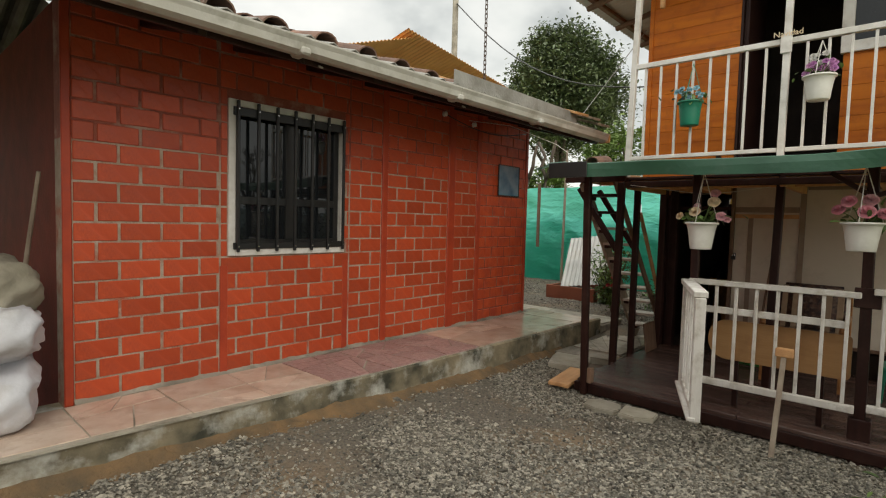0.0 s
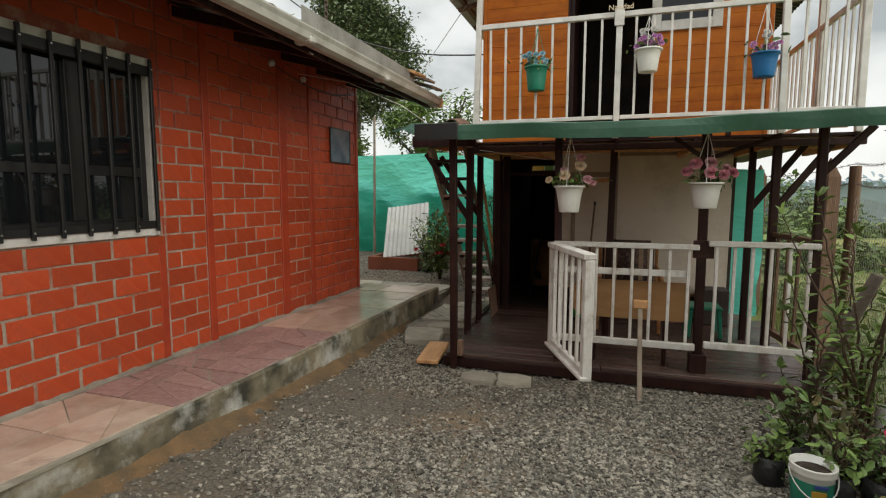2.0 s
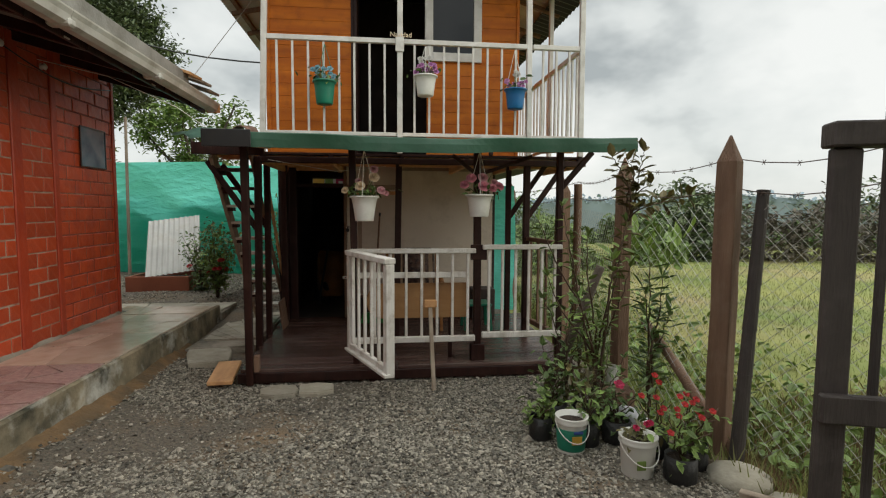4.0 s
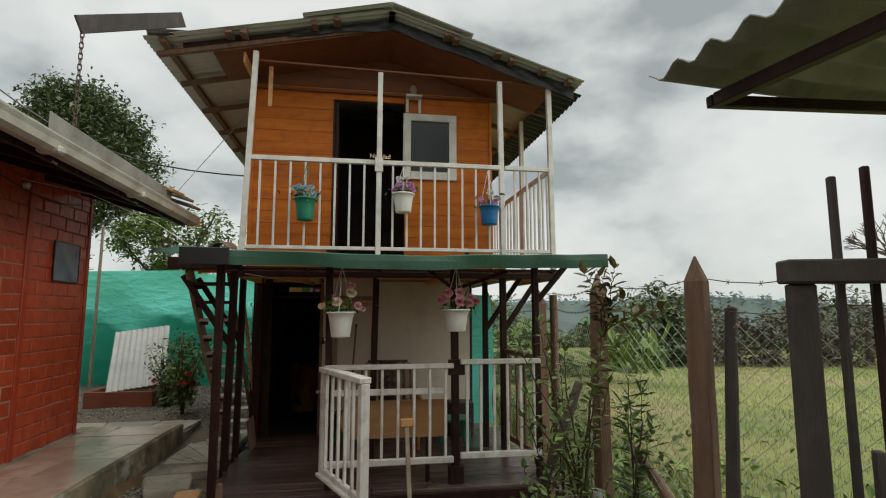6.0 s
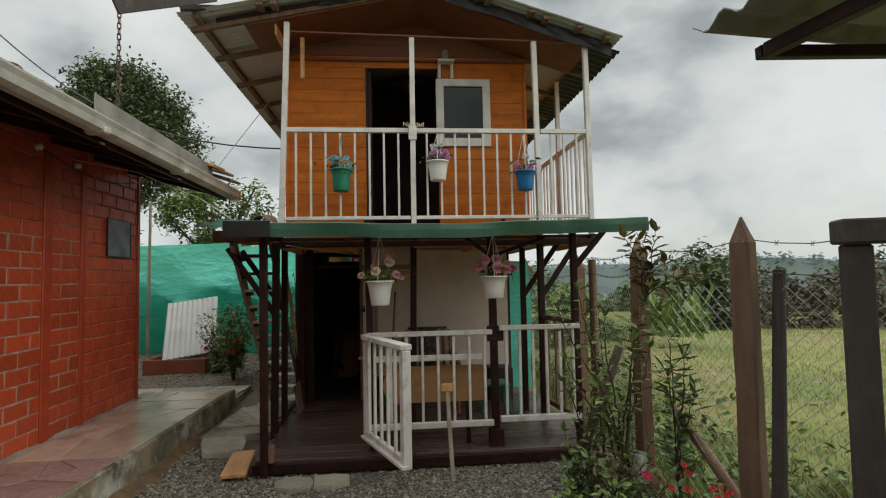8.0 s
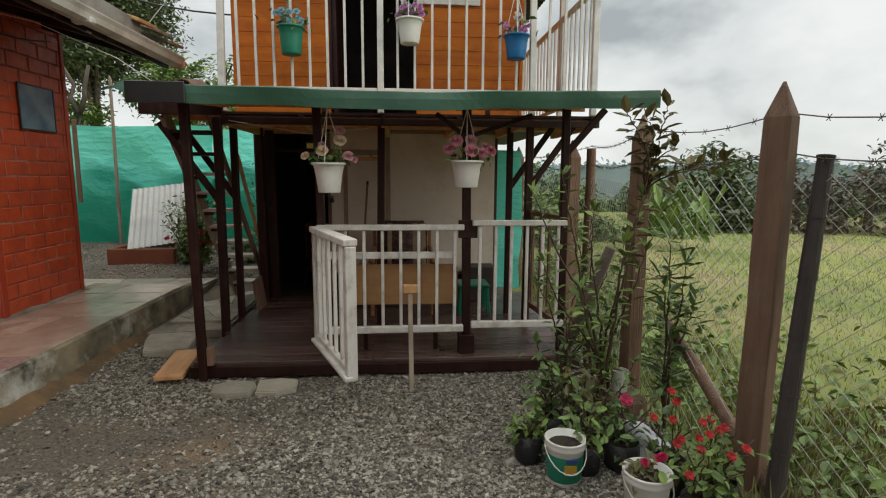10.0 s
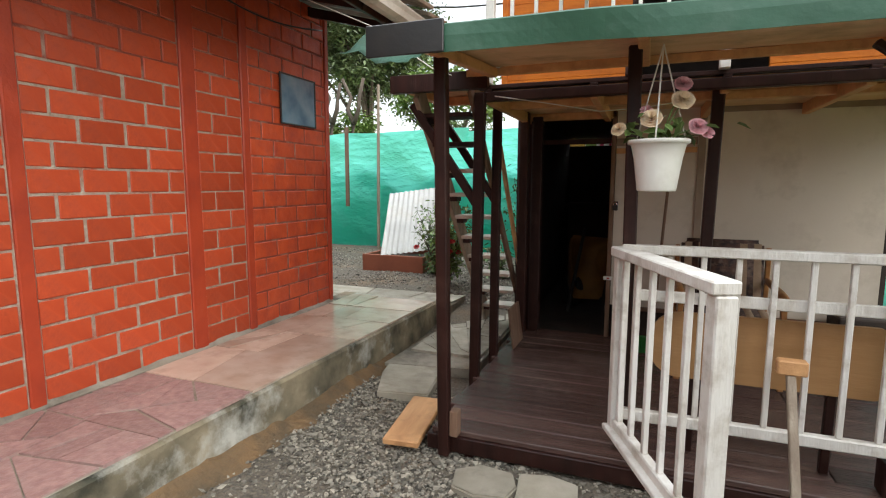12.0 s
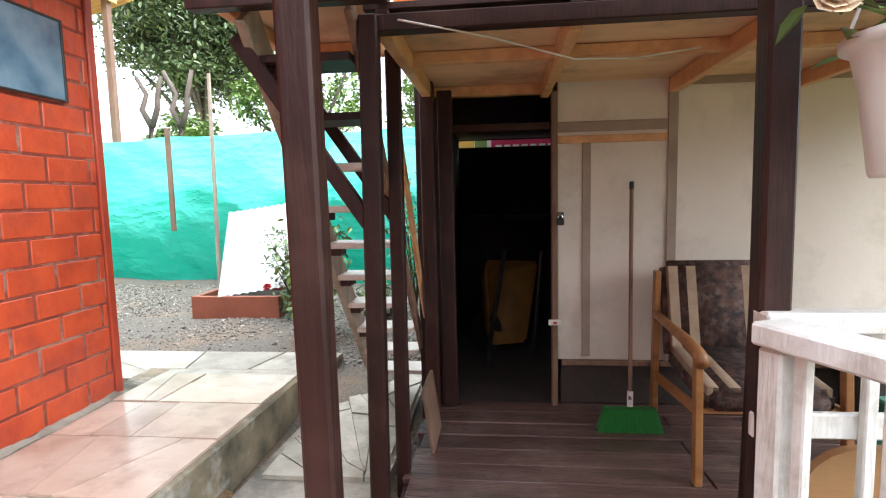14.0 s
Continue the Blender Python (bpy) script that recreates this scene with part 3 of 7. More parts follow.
tile0 = clay_tile_mesh()
tile0.location = (-0.21, -2.9, 0.075)
tile0.rotation_euler = (0, math.atan(SLOPE), 0)
rnd = random.Random(4)
for row in range(3):
    for k in range(16):
        t = tile0.copy()
        scene.collection.objects.link(t)
        t.location = (-0.20 - 0.36 * row + rnd.uniform(-0.03, 0.03), -2.7 + 0.365 * k, 0.012 + SLOPE * (0.23 + 0.36 * row) + 0.008 * row)
        t.rotation_euler = (rnd.uniform(-0.08, 0.08), math.atan(SLOPE) + rnd.uniform(-0.03, 0.05), rnd.uniform(-0.06, 0.06))
part("flashing", beam(Vector((-2.60, 3.35, 2.67)) - ro, Vector((-2.60, 5.45, 2.66)) - ro, 0.006, 0.13, 0.001), M_OLDZINC, roof, "grey metal flashing above the gutter")
for k, (y, z) in enumerate(((5.42, 2.70), (5.72, 2.70), (5.98, 2.66))):
    part("eave_board", beam(Vector((-2.52, y, z)) - ro, Vector((-2.95, y + 0.05, z + 0.14)) - ro, 0.26, 0.028), M_OLDWOOD if k else M_PINE, roof)

gutter = thing("roof_gutter", "weathered cream plastic gutter under the eave", "gutter", at=(-2.55, 2, 2.5))
go = Vector((-2.55, 2, 2.5))


def gutter_piece(y0, y1, rise=0.0):
    bm = bmesh.new()
    prof = [(-0.085, 0.10), (-0.085, 0.0), (-0.06, -0.02), (0.0, -0.025), (0.04, 0.0), (0.05, 0.055), (0.065, 0.09), (0.065, 0.105), (0.052, 0.105), (0.04, 0.06), (0.028, 0.01), (-0.06, -0.008), (-0.074, 0.10)]
    a = [bm.verts.new((x * 0.9 - 0.02, y0 - go.y, z * 0.74)) for x, z in prof]
    b = [bm.verts.new((x * 0.9 - 0.02, y1 - go.y, z * 0.74 + rise)) for x, z in prof]
    n = len(prof)
    for k in range(n):
        bm.faces.new((a[k], b[k], b[(k + 1) % n], a[(k + 1) % n]))
    bm.faces.new(list(reversed(a)))
    bm.faces.new(b)
    bmesh.ops.recalc_face_normals(bm, faces=bm.faces)
    return bm


for a, b in ((-3.2, 0.4), (0.404, 3.36), (3.364, 6.12)):
    part("trough", gutter_piece(a, b), M_PVC, gutter)
for y in (-1.2, 0.40, 1.9, 3.36, 4.6):
    part("joint_collar", box((-0.104, y - 0.035 - go.y, -0.026), (0.036, y + 0.035 - go.y, 0.022), 0.012), M_PVC, gutter)
    part("bracket", beam((-0.10, y + 0.2 - go.y, -0.035), (-0.22, y + 0.2 - go.y, 0.03), 0.03, 0.012), M_PVC, gutter)
part("end_cap", box((-0.10, 6.122 - go.y, -0.024), (0.042, 6.14 - go.y, 0.074), 0.006), M_PINE, gutter, "ochre stained end of the gutter")

poster = thing("wall_poster", "glossy laminated blue picture on the brick wall", "poster", at=(WX + 0.012, 5.48, 2.0))
part("print", box((-0.004, -0.22, -0.18), (0.004, 0.22, 0.18), 0.001), M_POSTER, poster)
for lo, hi in (((0, -0.225, -0.19), (0.01, -0.212, 0.19)), ((0, 0.212, -0.19), (0.01, 0.225, 0.19)), ((0, -0.212, 0.178), (0.0095, 0.212, 0.19)), ((0, -0.212, -0.19), (0.0095, 0.212, -0.178))):
    part("edge_tape", box(lo, hi, 0.001), M_BLACK, poster)
for y, z in ((4.25, 2.62), (4.75, 2.58)):
    lam = thing("insulator", "small porcelain insulator on the wall", "insulator", at=(WX, y, z))
    smooth(part("body", lathe([(0.012, 0), (0.028, 0.01), (0.02, 0.025), (0.028, 0.04), (0.012, 0.055)], 14, m=pose(0, 0, 0, 0, 90, 0)), M_POTWHITE, lam))
wire = tagged(smooth(part("house_cable", chain_tube([(WX + 0.03, 4.25 + 0.12 * k, 2.62 - 0.10 * math.sin(k / 13 * math.pi) + 0.0 * k) for k in range(14)], 0.006, 0.006, 5), M_BLACK)), "sagging black cable under the eave", "cable")

# crumbling soil at the foot of the walk
def bank():
    bm = bmesh.new()
    rows = []
    for i in range(181):
        y = -2.9 + 8.3 * i / 180
        e = edge_x(y)
        w = 0.15 + 0.09 * noise.noise((y * 1.7, 2, 0)) + 0.05 * noise.noise((y * 6, 2, 0))
        t = 0.16 + 0.03 * noise.noise((y * 2.2, 9, 0)) - 0.05 * ramp(y, 1.5, 4.5)
        col = []
        for j in range(7):
            u = j / 6
            x = e - 0.02 + (w + 0.02) * u
            z = (1 - u) ** 1.2 * t + u * height(x, y) - 0.012 * u
            z += 0.012 * noise.noise((x * 16, y * 16, 1)) + 0.02 * max(0.0, noise.noise((x * 7, y * 7, 4)))
            col.append(bm.verts.new((x, y, z)))
        rows.append(col)
    for a, b in zip(rows, rows[1:]):
        for j in range(6):
            bm.faces.new((a[j], a[j + 1], b[j + 1], b[j]))
    return part("soil_bank", bm, M_DIRT)


tagged(bank(), "crumbling ochre soil at the foot of the walk", "soil", kind="structure")

# tiles on the raised walk
def tile_piece(pts, z, t, jig=0.0):
    bm = bmesh.new()
    top = [bm.verts.new((x, y, z + t)) for x, y in pts]
    bot = [bm.verts.new((x, y, z - 0.01)) for x, y in pts]
    n = len(pts)
    bm.faces.new(top)
    for k in range(n):
        bm.faces.new((top[k], bot[k], bot[(k + 1) % n], top[(k + 1) % n]))
    bmesh.ops.recalc_face_normals(bm, faces=bm.faces)
    return bm


rnd = random.Random(8)


def cell(x0, x1, x2, x3, ya, yb, g):
    return [(x0 + g, ya + g), (x1 - g, ya + g), (x2 - g, yb - g), (x3 + g, yb - g)]


def split(pts, n, r):
    """Cut a polygon by random chords into pieces."""
    ps = [pts]
    for _ in range(n):
        ps.sort(key=lambda p: -abs(sum(p[i][0] * p[(i + 1) % len(p)][1] - p[(i + 1) % len(p)][0] * p[i][1] for i in range(len(p)))))
        p = ps.pop(0)
        cx, cy = sum(q[0] for q in p) / len(p), sum(q[1] for q in p) / len(p)
        a = r.uniform(0, math.pi)
        nx, ny = math.cos(a), math.sin(a)
        A, B = [], []
        for i in range(len(p)):
            q, w = p[i], p[(i + 1) % len(p)]
            dq = (q[0] - cx) * nx + (q[1] - cy) * ny
            dw = (w[0] - cx) * nx + (w[1] - cy) * ny
            (A if dq >= 0 else B).append(q)
            if dq * dw < 0:
                u = dq / (dq - dw)
                c = (q[0] + u * (w[0] - q[0]), q[1] + u * (w[1] - q[1]))
                A.append(c)
                B.append(c)
        ps += [x for x in (A, B) if len(x) > 2]
    return ps


def shrink(p, g):
    cx, cy = sum(q[0] for q in p) / len(p), sum(q[1] for q in p) / len(p)
    out = []
    for x, y in p:
        d = math.hypot(x - cx, y - cy)
        f = max(0.3, 1 - g / max(d, 0.01))
        out.append((cx + (x - cx) * f, cy + (y - cy) * f))
    return out


part("mortar_bed", tile_piece([(-3.51, -2.95), (-3.07, -2.95), (edge_x(2.9) - 0.03, 2.9), (edge_x(6.3) - 0.03, 6.33), (-3.51, 6.33)], 0.300, 0.003), M_SLAB, raised, "pale mortar between the paving tiles")
y = -2.9
while y < 6.23:
    h = rnd.uniform(0.38, 0.56)
    y2 = min(y + h, 6.34)
    e0, e1 = edge_x(y) - 0.02, edge_x(y2) - 0.02
    m0, m1 = -3.2 + rnd.uniform(-0.1, 0.12), -3.2 + rnd.uniform(-0.1, 0.12)
    red = 1.95 < y < 3.65
    for quad in ([(-3.49, y), (m0, y), (m1, y2), (-3.49, y2)], [(m0, y), (e0, y), (e1, y2), (m1, y2)]):
        for p in split(quad, 4 if red else rnd.choice((0, 0, 1, 2)), rnd):
            q = shrink(p, 0.012 if red else 0.007)
            part("paving_tile", tile_piece(q, 0.298, 0.012 + rnd.uniform(-0.003, 0.004)), M_REDTILE if red and rnd.random() < 0.99 else M_TILE, raised)
    y = y2
for p in split([(-6.5, 6.37), (-2.66, 6.37), (-2.60, 6.98), (-6.5, 6.98)], 9, rnd):
    part("paving_tile", tile_piece(shrink(p, 0.012), 0.20, 0.02), M_SLAB, raised)
part("apron", box((-6.5, 6.36, 0.0), (-2.62, 7.0, 0.205), 0.01), M_CONC, raised, "pale concrete apron at the end of the walk")

# flagstones between the walk and the porch
flags = tagged(part("pavement", tile_piece([(-2.62, 5.2), (-1.98, 5.3), (-1.98, 7.7), (-2.5, 7.7)], 0.02, 0.06), M_CONC), "worn cement path with pale flagstones", "path", kind="structure")
for p in split([(-2.56, 5.5), (-2.0, 5.5), (-2.0, 7.6), (-2.5, 7.6)], 22, rnd):
    part("flagstone", tile_piece(shrink(p, 0.012), 0.08, 0.015 + rnd.uniform(0, 0.01)), M_SLAB, flags)


def slab_thing(name, pts, z, t, m, label, cat):
    bm = tile_piece(pts, z, t)
    bmesh.ops.bevel(bm, geom=[e for e in bm.edges if all(v.co.z > z for v in e.verts)], offset=0.008, segments=2, affect="EDGES")
    return tagged(part(name, bm, m), label, cat)


slab_thing("stone_slab", [(-2.43, 4.73), (-2.11, 4.79), (-2.17, 5.13), (-2.29, 5.43), (-2.63, 5.36), (-2.56, 5.05)], 0.03, 0.045, M_SLAB, "cracked pale stone slab lying on gravel", "slab")
bm = beam((-2.015, 4.2, 0.06), (-2.075, 4.72, 0.075), 0.19, 0.035, 0.006)
tagged(part("loose_plank", bm, M_PINE), "loose pine plank lying on the gravel", "plank")
for pts in ([(-1.66, 3.99), (-1.55, 3.955), (-1.41, 3.985), (-1.385, 4.08), (-1.43, 4.19), (-1.58, 4.21), (-1.69, 4.13)], [(-1.375, 4.0), (-1.24, 3.985), (-1.12, 4.05), (-1.135, 4.2), (-1.26, 4.235), (-1.40, 4.2)]):
    slab_thing("step_stone", pts, -0.01, 0.045, M_SLAB, "mossy grey step stone in front of the deck", "stone")

# ---- porch ----
deck = thing("porch_deck", "low porch deck of dark oiled boards", "deck", at=(-0.5, 5.3, 0))
do = Vector((-0.5, 5.3, 0))
DX0, DX1, DY0, DY1, DZ = -1.88, 0.90, 4.30, 6.32, 0.135
ny = 14
for k in range(ny):
    a, b = DY0 + (DY1 - DY0) * k / ny, DY0 + (DY1 - DY0) * (k + 1) / ny
    sk = 0.02 * math.sin(k * 2.1)
    for x0, x1 in ((DX0 + sk, -0.62 + 0.5 * (k % 2)), (-0.614 + 0.5 * (k % 2), DX1)):
        part("deck_board", box((x0 - do.x, a + 0.0015 - do.y, DZ - 0.03 + 0.003 * math.sin(k * 5 + x0)), (x1 - do.x, b - 0.0015 - do.y, DZ + 0.003 * math.sin(k * 5 + x0)), 0.004), M_DECK, deck)
part("edge_beam", beam(Vector((-1.9, 4.31, 0.065)) - do, Vector((0.92, 4.33, 0.06)) - do, 0.06, 0.08), M_DARKWOOD, deck)
part("edge_beam", beam(Vector((-1.86, 4.35, 0.065)) - do, Vector((-1.86, 6.3, 0.065)) - do, 0.06, 0.08), M_DARKWOOD, deck)
part("edge_beam", beam(Vector((0.87, 4.37, 0.065)) - do, Vector((0.87, 6.3, 0.065)) - do, 0.06, 0.08), M_DARKWOOD, deck)
for x in (-1.7, -0.8, 0.08, 0.8):
    part("foot_block", box((x - 0.05 - do.x, 4.3 - do.y, -0.06), (x + 0.05 - do.x, 4.42 - do.y, 0.028), 0.004), M_DARKWOOD, deck)


def post(base, top, w=0.065, label="dark stained wooden porch post", m=M_DARKWOOD):
    th = thing("porch_post", label, "post", "porch posts", at=base)
    b, t = Vector(base), Vector(top)
    part("shaft", beam((0, 0, 0), t - b, w, w * 0.95, 0.006), m, th)
    return th


P1 = post((-1.795, 4.26, 0.02), (-1.77, 4.13, 1.95), 0.056)
part("foot_cleat", box((0.034, -0.03, 0.11), (0.075, 0.03, 0.24), 0.004), M_STAKE, P1)
P2 = post((-1.90, 5.07, 0.02), (-1.88, 5.07, 1.91), 0.062)
P3 = post((-1.90, 5.52, 0.02), (-1.89, 5.50, 1.92), 0.058)
part("brace", beam((0.0, 0, 1.22), (-0.42, -0.02, 1.84), 0.045, 0.05), M_DARKWOOD, P2)
part("brace", beam((0.0, 0, 1.22), (-0.42, -0.02, 1.84), 0.045, 0.05), M_DARKWOOD, P3)
F1 = post((-0.958, 4.40, DZ), (-0.983, 4.36, 1.94), 0.056)
F2 = post((0.075, 4.42, DZ), (0.06, 4.40, 1.96), 0.062)
part("foot_plate", box((-0.06, -0.05, 0.0), (0.06, 0.045, 0.14), 0.004), M_DARKWOOD, F2)
part("rail_plate", box((-0.07, -0.055, 0.87), (0.07, -0.032, 1.0), 0.004), M_DARKWOOD, F2)
PC = post((-0.60, 5.22, DZ), (-0.572, 5.21, 1.924), 0.062)
R1 = post((0.60, 5.50, DZ), (0.60, 5.50, 1.924), 0.055)
R2 = post((0.70, 5.15, DZ), (0.70, 5.15, 1.924), 0.062)
R3 = post((0.795, 4.40, 0.0), (0.78, 4.40, 1.96), 0.055)
for p in (R1, R2):
    part("brace", beam((0, 0, 1.20), (0.40, 0, 1.77), 0.04, 0.05), M_DARKWOOD, p)
part("brace", beam((0, 0, 1.62), (0.27, 0, 1.93), 0.04, 0.045), M_DARKWOOD, R3)


def railing(name, label, a, b, ztop, zbot, n, mid=None, base=0.0, group="", cap=0.055):
    """A painted railing between two points in plan."""
    a, b = Vector((*a, 0)), Vector((*b, 0))
    th = thing(name, label, "railing", group, at=(a.x, a.y, zbot))
    d = b - a
    L = d.length
    m = Matrix.Rotation(math.atan2(d.y, d.x), 4, "Z")
    part("top_rail", box((0, -cap / 2, ztop - zbot - 0.04), (L, cap / 2, ztop - zbot), 0.005, m), M_WORNWHITE, th)
    part("bottom_rail", box((0, -0.02, 0), (L, 0.02, 0.05), 0.005, m), M_WORNWHITE, th)
    if mid:
        part("middle_rail", box((0, 0.012, mid - zbot), (mid and L * 0.93, 0.03, mid - zbot + 0.05), 0.004, m), M_WORNWHITE, th)
    for k in range(n):
        u = L * (k + 0.5) / n
        part("baluster", box((u - 0.011, -0.011, 0.05), (u + 0.011, 0.011, ztop - zbot - 0.04), 0.003, m), M_WORNWHITE, th)
    return th


railing("porch_railing", "white painted wooden railing of the porch", (-1.0, 4.355), (0.045, 4.365), 1.105, 0.31, 8, mid=0.855, group="porch railings")
railing("porch_railing", "white painted wooden railing of the porch", (0.105, 4.365), (0.80, 4.365), 1.135, 0.335, 6, group="porch railings")
side = railing("side_railing", "dark brown railing along the porch side", (0.80, 4.42), (0.72, 5.15), 1.16, 0.30, 4)
for c in side.children:
    c.data.materials[0] = M_STAKE
gate = railing("porch_gate", "white wooden porch gate standing open", (-1.005, 4.31), (-0.69, 3.545), 1.10, 0.29, 6, cap=0.085)
mg = Matrix.Rotation(math.atan2(-0.765, 0.315), 4, "Z")
part("gate_post", box((0.003, -0.028, -0.01), (0.05, 0.028, 0.765), 0.005, mg), M_WORNWHITE, gate)
part("gate_post", box((0.775, -0.032, -0.02), (0.832, 0.032, 0.768), 0.005, mg), M_WORNWHITE, gate)
part("gate_foot", box((0.0, -0.05, -0.012), (0.84, 0.0, 0.012), 0.004, mg), M_WORNWHITE, gate)

stick = thing("prop_stick", "bare wooden prop with a crosspiece leaning on railing", "prop", at=(-0.342, 4.0, 0.0))
part("shaft", beam((0, 0, 0.0), (-0.005, 0.30, 0.63), 0.032, 0.028), M_OLDWOOD, stick)
part("crosspiece", box((-0.055, 0.275, 0.62), (0.05, 0.325, 0.68), 0.006), M_PINE, stick)

table = thing("folding_table", "honey coloured table tipped on its edge", "table", at=(-0.43, 4.45, DZ))


def round_board(w, h, t, r):
    bm = bmesh.new()
    pts = []
    for cx, cz, a0 in ((w - 0.03, h - 0.03, 0), (r, h - r, 90), (r, r, 180), (w - 0.03, 0.03, 270)):
        rr = r if cx == r else 0.03
        for k in range(7):
            a = radians(a0 + 15 * k)
            pts.append((cx + rr * math.cos(a), cz + rr * math.sin(a)))
    f = [bm.verts.new((x, 0, z)) for x, z in pts]
    g = [bm.verts.new((x, t, z)) for x, z in pts]
    n = len(pts)
    bm.faces.new(f)
    bm.faces.new(list(reversed(g)))
    for k in range(n):
        bm.faces.new((f[k], g[k], g[(k + 1) % n], f[(k + 1) % n]))
    bmesh.ops.recalc_face_normals(bm, faces=bm.faces)
    bmesh.ops.translate(bm, verts=bm.verts, vec=(-w / 2, 0, 0))
    return bm


bm = round_board(0.88, 0.30, 0.022, 0.13)
bmesh.ops.translate(bm, verts=bm.verts, vec=(0, 0, 0.365))
part("tabletop", bm, M_TABLE, table)
for x in (-0.25, 0.28):
    part("leg", beam((x, 0.06, 0), (x, 0.04, 0.40), 0.035, 0.035), M_DARKWOOD, table)
    part("cleat", box((x - 0.03, 0.023, 0.38), (x + 0.03, 0.05, 0.62), 0.004), M_DARKWOOD, table)

# awning over the porch front
awn = thing("porch_awning", "green tarpaulin awning on dark rafters", "awning", at=(-0.4, 4.3, 1.9))
ao = Vector((-0.4, 4.3, 1.9))


def tarp_strip():
    bm = bmesh.new()
    n = 60
    rows = []
    for k in range(n + 1):
        u = k / n
        x = -1.98 + 3.2 * u
        sag = 0.012 * noise.noise((x * 3, 0, 0)) + 0.010 * math.sin(x * 4)
        z = 1.985 - 0.03 * math.sin(math.pi * u) + 0.01 * u
        if u < 0.04:
            sag += 0.02
        prof = [(4.97, z + 0.078 + sag * 0.3), (4.70, z + 0.06 + sag * 0.4), (4.2, z + 0.022 + sag * 0.5), (3.93, z + 0.004 + sag * 0.5), (3.90, z + sag * 0.5), (3.893, z - 0.006 + sag * 0.4), (3.892 + sag * 0.9, z - 0.05), (3.896 + sag * 1.4, z - 0.108 + sag * 0.7)]
        rows.append([bm.verts.new(Vector((x, y, zz)) - ao) for y, zz in prof])
    for a, b in zip(rows, rows[1:]):
        for j in range(len(a) - 1):
            bm.faces.new((a[j], a[j + 1], b[j + 1], b[j]))
    return bm


cov = part("cover", tarp_strip(), M_GREEN, awn)
part("dark_end", box((-1.995 - ao.x, 3.872 - ao.y, -0.035), (-1.66 - ao.x, 3.885 - ao.y, 0.088), 0.003), M_BLACK, awn, "black plastic wrapped round the awning corner")
md = cov.modifiers.new("thick", "SOLIDIFY")
md.thickness = 0.004
part("underlay", beam(Vector((-0.4, 3.94, 1.945)) - ao, Vector((-0.4, 4.95, 2.032)) - ao, 3.04, 0.012, 0.002), M_PLY, awn, "tan boards under the tarpaulin")
part("rear_batten", beam(Vector((-1.93, 4.945, 2.0)) - ao, Vector((1.1, 4.945, 2.0)) - ao, 0.025, 0.045), M_PINE, awn)
part("front_batten", beam(Vector((-1.95, 4.0, 1.925)) - ao, Vector((1.1, 4.0, 1.925)) - ao, 0.035, 0.03), M_STAKE, awn)
for x in (-1.76, -0.95, 0.06, 0.78):
    part("rafter", beam(Vector((x, 4.02, 1.918)) - ao, Vector((x, 4.93, 1.992)) - ao, 0.045, 0.05), M_PINE, awn)
for x in (-0.02, 0.14):
    part("brace", beam(Vector((0.06, 4.38, 1.72)) - ao, Vector((x * 3 + (0.1 if x > 0 else -0.1), 4.36, 1.88)) - ao, 0.03, 0.03), M_DARKWOOD, awn)


def corner_flap():
    bm = bmesh.new()
    rows = []
    for k in range(8):
        u = k / 7
        rows.append([bm.verts.new(Vector((-1.96 - 0.36 * u * (1 - v * 0.35), 3.95 + 0.5 * v + 0.25 * u, 2.0 - 0.01 * u + 0.05 * v - 0.02 * v * u + 0.02 * math.sin(v * 9 + u * 6) * (0.3 + u))) - ao) for v in (0, 0.25, 0.5, 0.75, 1.0)])
    for a, b in zip(rows, rows[1:]):
        for j in range(4):
            bm.faces.new((a[j], b[j], b[j + 1], a[j + 1]))
    return bm


fl = smooth(part("loose_flap", corner_flap(), M_FLAP, awn, "loose greyish green flap at the corner"))
fl.modifiers.new("thick", "SOLIDIFY").thickness = 0.004
loose = new("roof_tile", tile0.data)
loose.parent = awn
loose["label"] = "broken clay tile lying at the corner"
loose.scale = (0.5, 0.85, 0.8)
loose.location = Vector((-1.83, 4.55, 2.05)) - ao
loose.rotation_euler = (0.05, -0.08, 1.45)

# ---- upper house ----
HX0, HX1, HY, HYB = -1.905, 0.73, 5.70, 9.2
RID, LEV, REV = (-0.467, 4.50), (-2.73, 4.02), (1.52, 3.90)


def roof_z(x):
    if x < RID[0]:
        return RID[1] + (LEV[1] - RID[1]) * (RID[0] - x) / (RID[0] - LEV[0])
    return RID[1] + (REV[1] - RID[1]) * (x - RID[0]) / (REV[0] - RID[0])


house = thing("wooden_house", "two storey orange pine cabin with a zinc roof", "house", at=(-0.5, 7, 0))
ho = Vector((-0.5, 7, 0))


def hbox(name, lo, hi, m, bev=0.003, label="", parent=None):
    return part(name, box([lo[i] - ho[i] for i in range(3)], [hi[i] - ho[i] for i in range(3)], bev), m, parent or house, label)


def hbeam(name, p, q, w, h, m, label=""):
    return part(name, beam(Vector(p) - ho, Vector(q) - ho, w, h), m, house, label)


